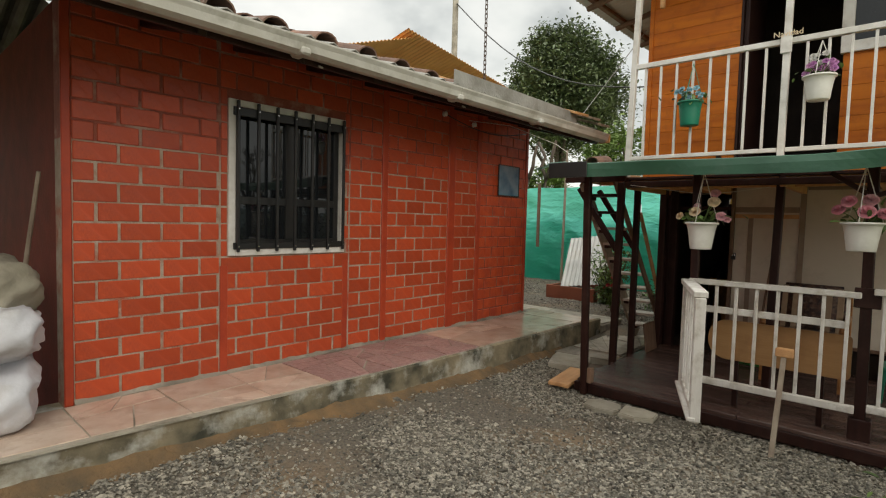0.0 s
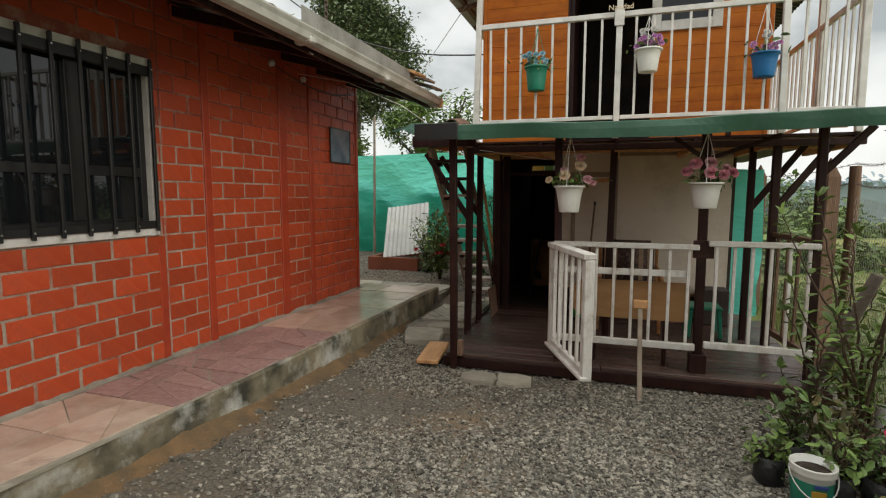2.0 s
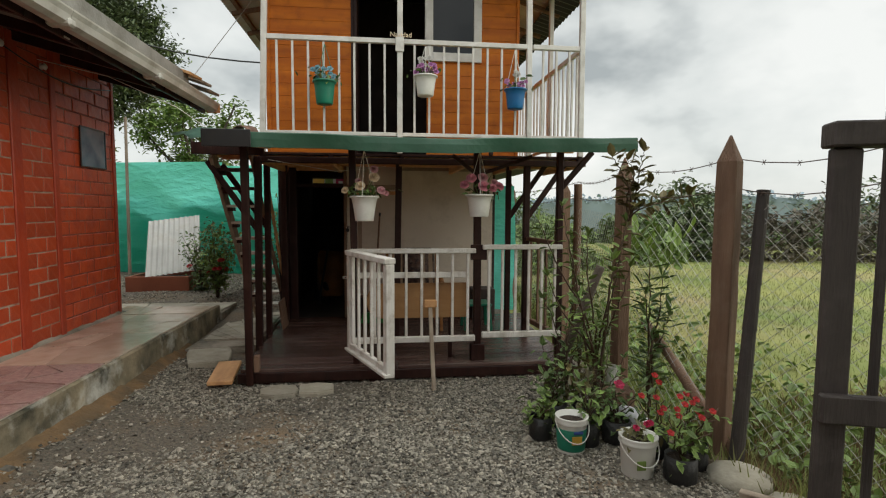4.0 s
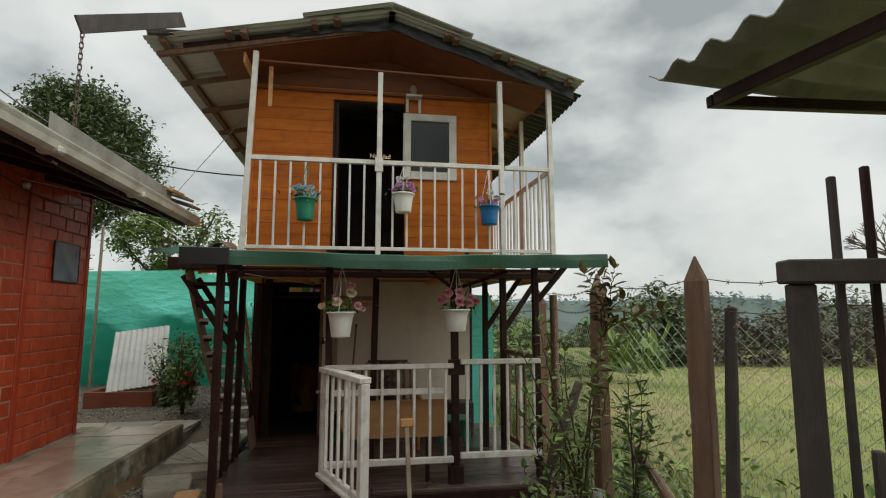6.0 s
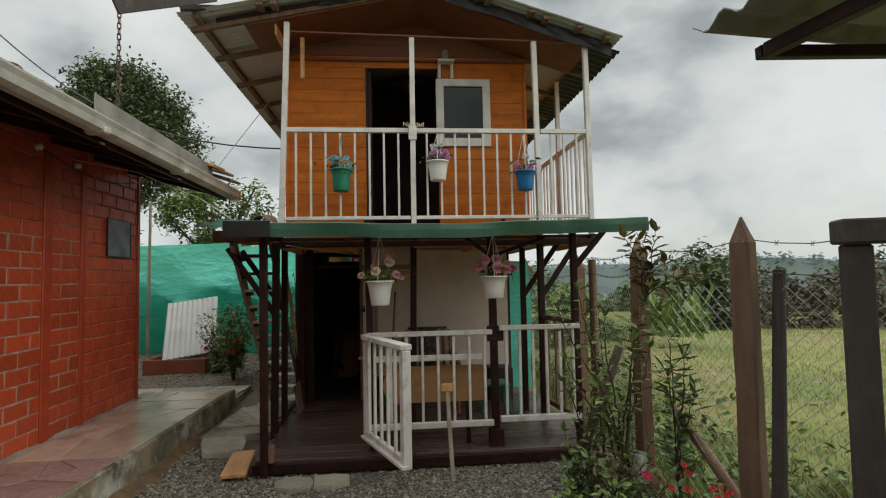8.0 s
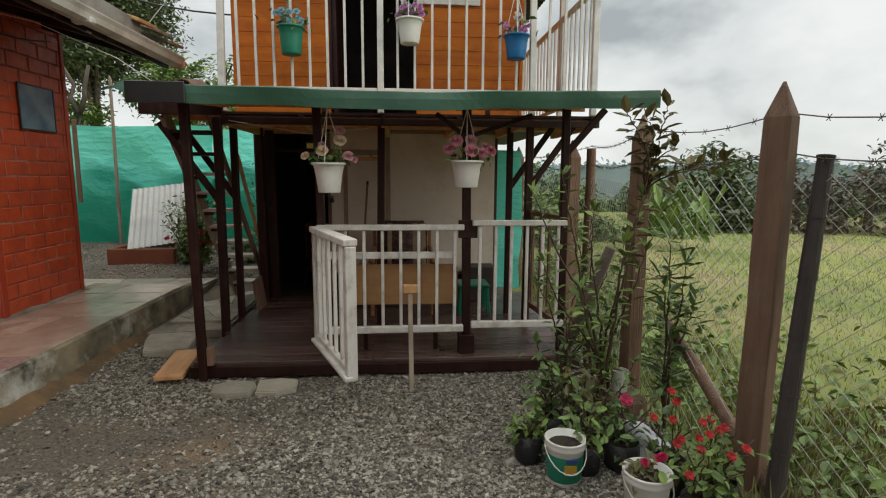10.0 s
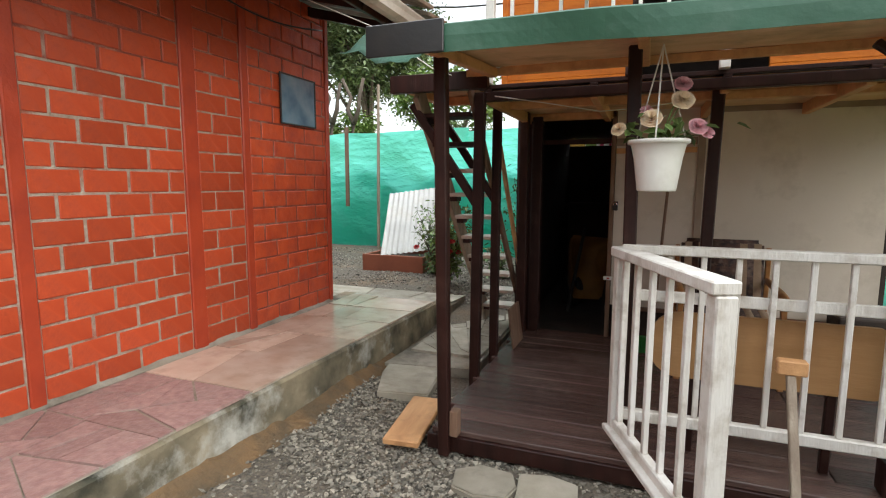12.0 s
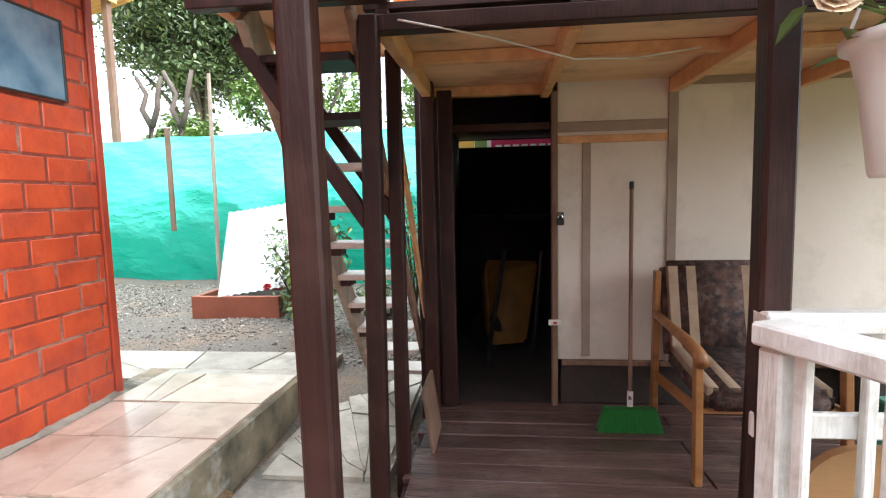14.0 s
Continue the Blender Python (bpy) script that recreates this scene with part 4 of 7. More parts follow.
DOOR = (-1.055, -0.26, 3.88)
UW = (-0.28, 0.327, 3.0, 3.76)
BH = 0.128
k = 0
z = 1.96
while z < 4.45:
    z2 = z + BH
    # stretch of the wall under the roof at this height
    xl, xr = HX0, HX1
    if z2 > roof_z(HX0) - 0.07:
        xl = max(HX0, RID[0] - (RID[1] - 0.07 - z2) * (RID[0] - LEV[0]) / (RID[1] - LEV[1]))
    if z2 > roof_z(HX1) - 0.07:
        xr = min(HX1, RID[0] + (RID[1] - 0.07 - z2) * (REV[0] - RID[0]) / (RID[1] - REV[1]))
    levels = sorted({z, z2 - 0.0015} | {h for h in (DOOR[2], UW[2], UW[3]) if z + 0.006 < h < z2 - 0.008})
    for za_, zb_ in zip(levels, levels[1:]):
        cuts = [(DOOR[0], DOOR[1])] if za_ < DOOR[2] - 0.001 else []
        if UW[2] - 0.007 < za_ < UW[3] - 0.009:
            cuts.append((UW[0], UW[1]))
        x = xl
        for a, b in cuts + [(xr, xr)]:
            if a - x > 0.02:
                # same orange boards higher up, drawn darker for the shade under the roof
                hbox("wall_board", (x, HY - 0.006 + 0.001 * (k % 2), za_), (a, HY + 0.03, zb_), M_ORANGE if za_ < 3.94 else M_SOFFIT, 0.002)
            x = max(x, b)
    hbox("wall_board", (HX1 - 0.03, HY + 0.031, z), (HX1 + 0.003 * (k % 2), HYB, min(z2 - 0.003, roof_z(HX1) - 0.06)), M_ORANGE, 0.004) if z < roof_z(HX1) - 0.1 else None
    hbox("wall_board", (HX0 - 0.003 * (k % 2), HY + 0.031, z), (HX0 + 0.03, HYB, min(z2 - 0.003, roof_z(HX0) - 0.06)), M_ORANGE, 0.004) if z < roof_z(HX0) - 0.1 else None
    z = z2
    k += 1
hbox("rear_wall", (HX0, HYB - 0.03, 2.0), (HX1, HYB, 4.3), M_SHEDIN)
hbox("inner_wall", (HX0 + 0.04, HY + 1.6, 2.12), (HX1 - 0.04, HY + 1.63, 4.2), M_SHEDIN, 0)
hbox("corner_trim", (HX1 - 0.02, HY - 0.02, 2.0), (HX1 + 0.012, HY + 0.032, 4.0), M_ORANGE)
hbox("corner_trim", (HX0 - 0.012, HY - 0.02, 2.0), (HX0 + 0.03, HY + 0.032, 4.05), M_ORANGE)
hbeam("gable_beam", (HX0, HY - 0.03, 3.96), (1.3, HY - 0.03, 3.96), 0.03, 0.03, M_SOFFIT)
door = hbox("door_leaf", (DOOR[0] + 0.02, HY + 0.04, 2.02), (DOOR[0] + 0.06, HY + 0.74, DOOR[2] - 0.02), M_DARKWOOD, label="dark stained balcony door")
hbox("door_jamb", (DOOR[0], HY - 0.012, 2.1), (DOOR[0] + 0.02, HY + 0.034, DOOR[2]), M_DARKWOOD)
uw = hbox("window", (UW[0], HY - 0.03, UW[2]), (UW[0] + 0.085, HY + 0.03, UW[3]), M_WHITE, label="white framed upstairs window")
hbox("frame", (UW[1] - 0.085, HY - 0.03, UW[2]), (UW[1], HY + 0.03, UW[3]), M_WHITE, parent=uw)
hbox("frame", (UW[0] + 0.085, HY - 0.03, UW[3] - 0.08), (UW[1] - 0.085, HY + 0.03, UW[3]), M_WHITE, parent=uw)
hbox("frame", (UW[0] + 0.085, HY - 0.035, UW[2]), (UW[1] - 0.085, HY + 0.03, UW[2] + 0.09), M_WHITE, parent=uw)
hbox("pane", (UW[0] + 0.085, HY - 0.002, UW[2] + 0.09), (UW[1] - 0.085, HY + 0.004, UW[3] - 0.08), M_DARKGLASS, 0, parent=uw)

# floor of the upper storey, which is the porch ceiling
hbox("floor_edge", (HX0, 5.09, 1.934), (1.28, 5.155, 1.958), M_DARKWOOD)
hbox("floor_board", (HX0, 5.158, 1.925), (1.28, 6.36, 1.942), M_PLY, 0.002, "pale plywood seen from the porch below")
hbox("floor_board", (HX0, 5.158, 1.944), (1.28, 6.36, 1.956), M_DARKWOOD)
hbox("floor_board", (HX0, 6.365, 1.944), (1.28, HYB, 1.958), M_DARKWOOD)
hbox("landing_floor", (-2.36, 4.985, 1.99), (HX0 - 0.004, 5.62, 2.012), M_PLY, 0.002)
hbeam("landing_beam", (-2.42, 4.95, 1.965), (-1.80, 4.96, 1.965), 0.05, 0.105, M_DARKWOOD)
hbeam("landing_beam", (-2.36, 4.985, 1.962), (-2.36, 5.62, 1.962), 0.045, 0.05, M_PINE)
hbeam("landing_beam", (-2.34, 5.60, 1.955), (-1.85, 5.60, 1.955), 0.045, 0.06, M_PINE)
hbeam("floor_beam", (-1.88, 5.10, 1.888), (1.28, 5.10, 1.888), 0.06, 0.055, M_DARKWOOD)
hbeam("floor_beam", (-1.9, 5.58, 1.898), (1.28, 5.60, 1.898), 0.05, 0.05, M_PINE)
for x in (-1.84, -1.22, -0.55, 0.08, 0.62, 1.22):
    hbeam("joist", (x, 5.135, 1.885), (x, 6.29, 1.885), 0.045, 0.075, M_PINE)
    hbox("joist_end", (x - 0.022, 5.08, 1.916), (x + 0.022, 5.125, 1.933), M_DARKWOOD)

hbox("short_post", (-1.055, 5.08, 1.959), (-1.015, 5.115, 2.12), M_DARKWOOD)
hbox("short_post", (0.30, 5.08, 1.959), (0.34, 5.115, 2.12), M_DARKWOOD)

# roof sheets
for (xe, ze), sgn in ((LEV, -1), (REV, 1)):
    a, b, c = (RID[0], 4.85, RID[1]), (RID[0], 9.6, RID[1]), (xe, 4.85, ze)
    m = Matrix.Translation(-ho) @ frame_of(a, b, c)
    L = math.hypot(xe - RID[0], ze - RID[1])
    part("roof_sheet", corrugated(4.75, L, 0.076, 0.010, 0.0015, m, n=6), M_ZINC, house, "dull corrugated zinc roof")
    up = 0.035
    for f in (0.0, 0.33, 0.62, 0.93):
        x = RID[0] + (xe - RID[0]) * f
        hbeam("purlin", (x, 4.88, roof_z(x) - up), (x, 9.5, roof_z(x) - up), 0.06, 0.045, M_STAKE)
    for y in (5.05, 5.72, 6.5, 7.3, 8.1, 8.9):
        hbeam("rafter", (RID[0], y, RID[1] - 0.085), (xe * 0.97 + RID[0] * 0.03, y, ze - 0.07), 0.05, 0.05, M_STAKE)
hbeam("verge_board", (RID[0], 5.03, RID[1] - 0.045), (LEV[0] + 0.3, 5.03, LEV[1] + 0.02), 0.03, 0.045, M_DARKWOOD)


def verge_sheet(x0, x1, y, d0, d1, seed):
    """A sagging strip of black plastic nailed under the roof edge."""
    bm = bmesh.new()
    rows = []
    for k in range(41):
        u = k / 40
        x = x0 + (x1 - x0) * u
        d = d0 + (d1 - d0) * u + 0.02 * noise.noise((x * 3, seed, 0)) + 0.012 * math.sin(x * 7 + seed)
        t = roof_z(x) - 0.03
        rows.append([bm.verts.new(Vector((x, y + o_, zz)) - ho) for o_, zz in ((0.0, t), (0.012 * noise.noise((x * 5, 1, seed)), t - d * 0.5), (0.0, t - d), (0.006, t - d), (0.006, t))])
    for a, b in zip(rows, rows[1:]):
        for j in range(5):
            bm.faces.new((a[j], b[j], b[(j + 1) % 5], a[(j + 1) % 5]))
    return part("verge_plastic", bm, M_BLACK, house, "sagging black plastic under the roof edge")


verge_sheet(RID[0], REV[0] - 0.06, 5.0, 0.10, 0.13, 2)
verge_sheet(-1.45, RID[0], 5.0, 0.05, 0.10, 6)
# boards behind the stepped courses close the gable up to the roof
hbox("soffit_panel", (HX0, 5.12, 3.965), (HX0 + 0.02, 5.69, 4.08), M_PINE)


def gable_panel(y, t, drop, x0, x1, m, name):
    bm = bmesh.new()
    xs = [x0, RID[0], x1]
    top = [(x, roof_z(x) - 0.055) for x in xs]
    f = []
    for yy in (y, y + t):
        f.append([bm.verts.new(Vector((x, yy, zz)) - ho) for x, zz in top] + [bm.verts.new(Vector((x, yy, zz - drop)) - ho) for x, zz in reversed(top)])
    bm.faces.new(f[0])
    bm.faces.new(list(reversed(f[1])))
    for k in range(6):
        bm.faces.new((f[0][k], f[1][k], f[1][(k + 1) % 6], f[0][(k + 1) % 6]))
    bmesh.ops.recalc_face_normals(bm, faces=bm.faces)
    return part(name, bm, m, house)


# gable in the colour that holds the roof's shade
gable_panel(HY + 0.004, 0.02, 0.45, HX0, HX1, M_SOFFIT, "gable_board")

# sloping board ceiling over the balcony
for xa, xb in ((-2.17, RID[0]), (RID[0], 1.25)):
    bm = bmesh.new()
    add = []
    for yy in (5.05, HY - 0.012):
        for x in (xa, xb):
            add.append((x, yy, roof_z(x) - 0.125))
    vs = [bm.verts.new(Vector(p) - ho) for p in add]
    vt = [bm.verts.new(Vector((p[0], p[1], p[2] + 0.012)) - ho) for p in add]
    for q in ((0, 1, 3, 2),):
        bm.faces.new([vs[i] for i in q])
        bm.faces.new([vt[i] for i in reversed(q)])
    for i, j in ((0, 1), (1, 3), (3, 2), (2, 0)):
        bm.faces.new((vs[i], vs[j], vt[j], vt[i]))
    bmesh.ops.recalc_face_normals(bm, faces=bm.faces)
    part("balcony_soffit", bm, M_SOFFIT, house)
hbeam("soffit_edge", (-1.80, 5.10, 3.985), (1.25, 5.10, 3.93), 0.03, 0.018, M_SOFFIT)

# black sheet lining the overhang on the meadow side
ml_ = Matrix.Translation(-ho) @ frame_of((1.27, 5.02, roof_z(1.27) - 0.075), (1.27, 9.4, roof_z(1.27) - 0.075), (REV[0] + 0.02, 5.02, REV[1] - 0.075))
part("eave_lining", corrugated(4.38, 0.30, 0.12, 0.016, 0.003, ml_, n=6), M_BLACK, house, "black corrugated lining under the eave")

# a second pair of sheets lapped over the ridge
for xe in (-1.32, 0.36):
    m = Matrix.Translation(-ho) @ frame_of((RID[0], 4.79, RID[1] + 0.035), (RID[0], 5.9, RID[1] + 0.035), (xe, 4.79, roof_z(xe) + 0.02))
    part("ridge_sheet", corrugated(1.1, abs(xe - RID[0]) + 0.02, 0.076, 0.010, 0.0015, m, n=6), M_ZINC, house)
for x in (0.62, 0.1, 1.1, -1.0, -2.0):
    hbeam("batten", (x, 4.87, roof_z(x) - 0.03), (x, 5.02, roof_z(x) - 0.03), 0.07, 0.03, M_STAKE)

# board and chain off the roof corner
brk = thing("eave_board", "warped grey sheet board jutting off the roof corner", "board", at=(-2.42, 4.80, 4.18))
part("sheet", beam((0.03, 0.06, 0.03), (-0.39, -0.83, -0.56), 0.02, 0.13), M_GREYWOOD, brk)
part("strut", beam((0.1, 0.2, -0.03), (-0.25, 0.0, -0.14), 0.05, 0.05), M_GREYWOOD, brk)
chain = thing("hanging_chain", "rusty chain hanging from the eave board", "chain", at=(-2.79, 4.0, 3.56))


def link_mesh():
    bm = bmesh.new()
    pts = []
    for k in range(16):
        a = k / 16 * math.tau
        pts.append((0.012 * math.cos(a), 0, 0.014 * (1 if math.sin(a) > 0 else -1) + 0.012 * math.sin(a)))
    pts.append(pts[0])
    return chain_tube(pts, 0.0045, 0.0045, 6, bm)


lk = part("link", link_mesh(), M_RUST, chain)
for k in range(1, 20):
    c = lk.copy()
    scene.collection.objects.link(c)
    c.location = (0, 0, -0.042 * k)
    c.rotation_euler = (0, 0, math.pi / 2 * (k % 2))

# balcony railing
def balcony():
    th = thing("balcony_railing", "white painted railing round the upstairs balcony", "railing", at=(-0.4, 5.07, 1.957))
    b0 = Vector((-0.4, 5.07, 1.957))

    def bx(name, lo, hi, bev=0.004, m=M_WHITE, label=""):
        return part(name, box([lo[i] - b0[i] for i in range(3)], [hi[i] - b0[i] for i in range(3)], bev), m, th, label)

    Y = 5.07
    for x, zt, dx in ((-1.835, 4.06, 0.06), (-0.57, 3.93, 0.005), (0.69, 3.92, -0.02), (1.215, 3.88, -0.01)):
        part("balcony_post", beam(Vector((x, Y, 1.957)) - b0, Vector((x + dx, Y, zt)) - b0, 0.05, 0.05), M_WHITE, th)
    for y in (6.05, 7.8):
        bx("balcony_post", (1.19, y - 0.024, 1.957), (1.238, y + 0.024, 3.88))
        bx("balcony_post", (0.84, y + 0.5, 1.957), (0.88, y + 0.54, 3.95)) if y > 7 else None
    xs = (-1.835, -0.57, 0.69, 1.215)
    for a, b in zip(xs, xs[1:]):
        bx("top_rail", (a + 0.027, Y - 0.022, 2.975), (b - 0.027, Y + 0.022, 3.02))
        bx("bottom_rail", (a + 0.027, Y - 0.015, 2.12), (b - 0.027, Y + 0.015, 2.155))
        n = max(3, round((b - a) / 0.138))
        for k in range(1, n):
            x = a + (b - a) * k / n
            bx("baluster", (x - 0.010, Y - 0.010, 2.156), (x + 0.010, Y + 0.010, 2.974), 0.002)
    bx("rail_knob", (-0.61, Y - 0.04, 2.90), (-0.53, Y - 0.027, 3.04), 0.004)
    bx("top_rail", (1.195, Y + 0.03, 2.975), (1.235, 7.77, 3.02))
    bx("bottom_rail", (1.20, Y + 0.03, 2.12), (1.23, 7.77, 2.155))
    for k in range(1, 20):
        y = Y + 2.7 * k / 20
        bx("baluster", (1.206, y - 0.010, 2.156), (1.226, y + 0.010, 2.974), 0.002)
    bx("gable_strut", (-1.70, 5.35, 3.62), (-1.66, 5.39, 4.05), m=M_PINE)


balcony()

# ---- ladder stair beside the porch ----
stair = thing("ladder_stair", "steep dark wooden stair with treads paled for sky light", "stair", at=(-2.08, 6.6, 0.1))
so = Vector((-2.08, 6.6, 0.1))
SA, SB = Vector((0, 5.02, 1.93)), Vector((0, 6.62, 0.13))
for x, m, w, d in ((-2.27, M_OLDWOOD, 0.035, 0.13), (-1.93, M_STAKE, 0.024, 0.07)):
    part("stringer", beam(Vector((x, SA.y, SA.z)) - so, Vector((x, SB.y, SB.z)) - so, w, d), m, stair)
part("handboard", beam(Vector((-1.90, 5.62, 1.62)) - so, Vector((-1.90, 6.45, 0.45)) - so, 0.02, 0.06), M_PINE, stair)
for k in range(10):
    zz = 1.79 - 0.168 * k
    yy = SA.y + (SA.z - zz) * (SB.y - SA.y) / (SA.z - SB.z)
    part("tread", box((-2.252 - so.x, yy - 0.09 - so.y, zz - 0.015 - so.z), (-1.943 - so.x, yy + 0.09 - so.y, zz + 0.012 - so.z), 0.004), M_TREAD if k > 1 else M_DARKWOOD, stair)
    part("cleat", box((-2.252 - so.x, yy - 0.05 - so.y, zz - 0.05 - so.z), (-2.20 - so.x, yy + 0.05 - so.y, zz - 0.016 - so.z), 0.003), M_DARKWOOD, stair)
tagged(part("leaning_board", beam((-1.79, 5.82, DZ), (-1.83, 5.82, 0.44), 0.30, 0.018, 0.004, up=(1, 0, 0)), M_STAKE), "short brown board leaning at the deck edge", "board")

# ---- lower store room ----
SY = 6.30
shed = tagged(part("wall_store", box((-0.53, SY, 0.40), (0.60, SY + 0.02, 1.93), 0.003), M_PANEL), "cream painted board wall of the store room", "wall", kind="structure")
part("panel", box((-1.15, SY - 0.004, 0.40), (-0.555, SY + 0.016, 1.945), 0.003), M_PANEL, shed)
for lo, hi in (((-1.02, SY - 0.012, 0.42), (-0.975, SY - 0.0045, 1.60)), ((-0.575, SY - 0.014, 0.40), (-0.525, SY - 0.0045, 1.94)), ((-1.15, SY - 0.012, 1.66), (-0.58, SY - 0.0045, 1.715))):
    part("batten", box(lo, hi, 0.002), M_BATTEN, shed)
part("batten", box((-1.15, SY - 0.02, 1.60), (-0.58, SY - 0.0045, 1.64), 0.002), M_PINE, shed, "raw pine strip across the door")
part("batten", box((-0.52, SY - 0.011, 1.885), (0.6, SY - 0.001, 1.93), 0.002), M_BATTEN, shed)
part("sill_board", box((-1.13, SY - 0.025, 0.37), (0.6, SY + 0.02, 0.398), 0.003), M_STAKE, shed)
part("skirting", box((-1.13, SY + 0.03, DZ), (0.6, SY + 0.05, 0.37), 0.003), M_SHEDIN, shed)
part("door_post", box((-1.185, SY - 0.03, DZ), (-1.153, SY + 0.03, 1.95), 0.004), M_STAKE, shed)
part("door_post", box((-1.80, SY - 0.06, DZ), (-1.72, SY + 0.03, 1.90), 0.004), M_DARKWOOD, shed)
part("door_post", box((-1.88, SY - 0.18, 0.02), (-1.81, SY - 0.10, 1.95), 0.004), M_DARKWOOD, shed)
part("jamb_board", box((-1.93, SY - 0.02, 0.0), (-1.802, SY + 0.039, 1.96), 0.003), M_DARKWOOD, shed)
part("lintel", box((-1.82, SY - 0.03, 1.87), (-1.155, SY + 0.03, 1.925), 0.004), M_PINE, shed)
part("lintel", box((-1.72, SY - 0.01, 1.68), (-1.19, SY + 0.02, 1.72), 0.004), M_DARKWOOD, shed)
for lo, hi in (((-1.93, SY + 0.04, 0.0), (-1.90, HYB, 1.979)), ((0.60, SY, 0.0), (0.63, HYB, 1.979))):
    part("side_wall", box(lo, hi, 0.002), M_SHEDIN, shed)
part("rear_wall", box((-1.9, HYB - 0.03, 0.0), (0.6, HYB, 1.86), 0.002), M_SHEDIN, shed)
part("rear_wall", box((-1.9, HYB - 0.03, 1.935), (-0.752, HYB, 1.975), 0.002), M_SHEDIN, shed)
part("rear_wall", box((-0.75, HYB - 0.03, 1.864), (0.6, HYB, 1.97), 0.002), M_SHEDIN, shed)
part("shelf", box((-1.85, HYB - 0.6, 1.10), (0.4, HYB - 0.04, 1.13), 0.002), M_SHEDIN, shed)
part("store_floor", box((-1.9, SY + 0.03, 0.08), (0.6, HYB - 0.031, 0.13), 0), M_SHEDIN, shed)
ban = thing("banner", "red and yellow printed banner behind the store", "banner", at=(-1.3, 9.6, 1.3))
part("cloth", box((-0.7, -0.004, -1.25), (0.7, 0.004, 0.75), 0.001), M_HOUSEWHITE, ban)
for x0, x1, m in ((-0.68, -0.45, M_YELLOW), (-0.44, -0.30, M_LIGHTLEAF), (-0.25, 0.65, M_MAGENTA)):
    part("colour_block", box((x0, -0.012, 0.45), (x1, -0.005, 0.72), 0.001), m, ban)
for k in range(8):
    part("letter_bar", box((-0.2 + 0.1 * k, -0.018, 0.50), (-0.13 + 0.1 * k, -0.0125, 0.62), 0.001), M_HOUSEWHITE, ban)
lock = thing("padlock", "dark padlock on the store room door", "padlock", at=(-1.14, SY - 0.035, 1.20))
part("body", box((-0.02, -0.012, -0.04), (0.02, 0.012, 0.0), 0.004), M_BLACK, lock)
part("shackle", chain_tube([(0.013 * math.cos(a), 0, 0.022 * math.sin(a)) for a in [math.pi * k / 8 for k in range(9)]], 0.004, 0.004, 6), M_CHROME, lock)
part("hasp", box((-0.03, 0.012, -0.02), (0.02, 0.016, 0.03), 0.002), M_BLACK, lock)
sw = thing("latch_block", "small white latch on the door post", "latch", at=(-1.17, SY - 0.04, 0.62))
part("block", box((-0.035, -0.008, -0.015), (0.03, 0.012, 0.015), 0.003), M_WHITE, sw)
part("keeper", box((-0.01, -0.012, -0.006), (0.01, -0.0085, 0.006), 0.001), M_REDPAINT, sw)

barrow = thing("wheelbarrow", "dusty yellow wheelbarrow tipped up in the store", "wheelbarrow", at=(-1.42, 7.1, 0.14))
barrow.rotation_euler = (0, 0.10, 0.65)


def tray():
    bm = bmesh.new()
    r = [bm.verts.new(p) for p in ((-0.16, 0, 0.12), (0.16, 0, 0.12), (0.24, 0.02, 0.72), (-0.24, 0.02, 0.72), (-0.11, 0.2, 0.22), (0.11, 0.2, 0.22), (0.15, 0.2, 0.6), (-0.15, 0.2, 0.6))]
    for q in ((4, 5, 6, 7), (0, 1, 5, 4), (1, 2, 6, 5), (2, 3, 7, 6), (3, 0, 4, 7)):
        bm.faces.new([r[i] for i in q])
    bmesh.ops.bevel(bm, geom=list(bm.edges), offset=0.02, segments=2, affect="EDGES")
    return bm


tr = smooth(part("tray", tray(), M_BARROW, barrow))
tr.modifiers.new("thick", "SOLIDIFY").thickness = 0.006
for x in (-0.22, 0.2):
    part("handle", tube((x, -0.04, 0.0), (x * 0.8, -0.1, 0.80), 0.016), M_BLACK, barrow)
part("wheel", lathe([(0.04, -0.03), (0.15, -0.035), (0.17, 0), (0.15, 0.035), (0.04, 0.03)], 24, m=pose(0, 0.28, 0.15, 0, 90, 0)), M_RUBBER, barrow)

# armchair and broom
chair = thing("armchair", "wooden armchair with dark floral striped upholstery", "armchair", at=(-0.40, 5.75, DZ))


def cushion(w, d, h):
    bm = bmesh.new()
    bmesh.ops.create_cube(bm, size=1.0, matrix=Matrix.Diagonal((w, d, h, 1)))
    bmesh.ops.bevel(bm, geom=list(bm.edges), offset=0.035, segments=3, affect="EDGES")
    return bm


ms = pose(0.0, 0.0, 0.36, 6, 0, 0)
mb = pose(0.0, 0.30, 0.60, -14, 0, 0)
bm = cushion(0.50, 0.52, 0.12)
bmesh.ops.transform(bm, matrix=ms, verts=bm.verts)
seat = smooth(part("seat", bm, M_FABRIC, chair))
bm = cushion(0.52, 0.11, 0.50)
bmesh.ops.transform(bm, matrix=mb, verts=bm.verts)
back = smooth(part("backrest", bm, M_FABRIC, chair))
for x in (-0.215, -0.13, 0.13, 0.215):
    smooth(part("stripe", box((x - 0.024, -0.225, 0.0), (x + 0.024, 0.225, 0.0608), 0.002, ms), M_STRIPE, seat))
    part("stripe", box((x - 0.024, -0.0557, -0.215), (x + 0.024, 0.0, 0.218), 0.002, mb), M_STRIPE, back)
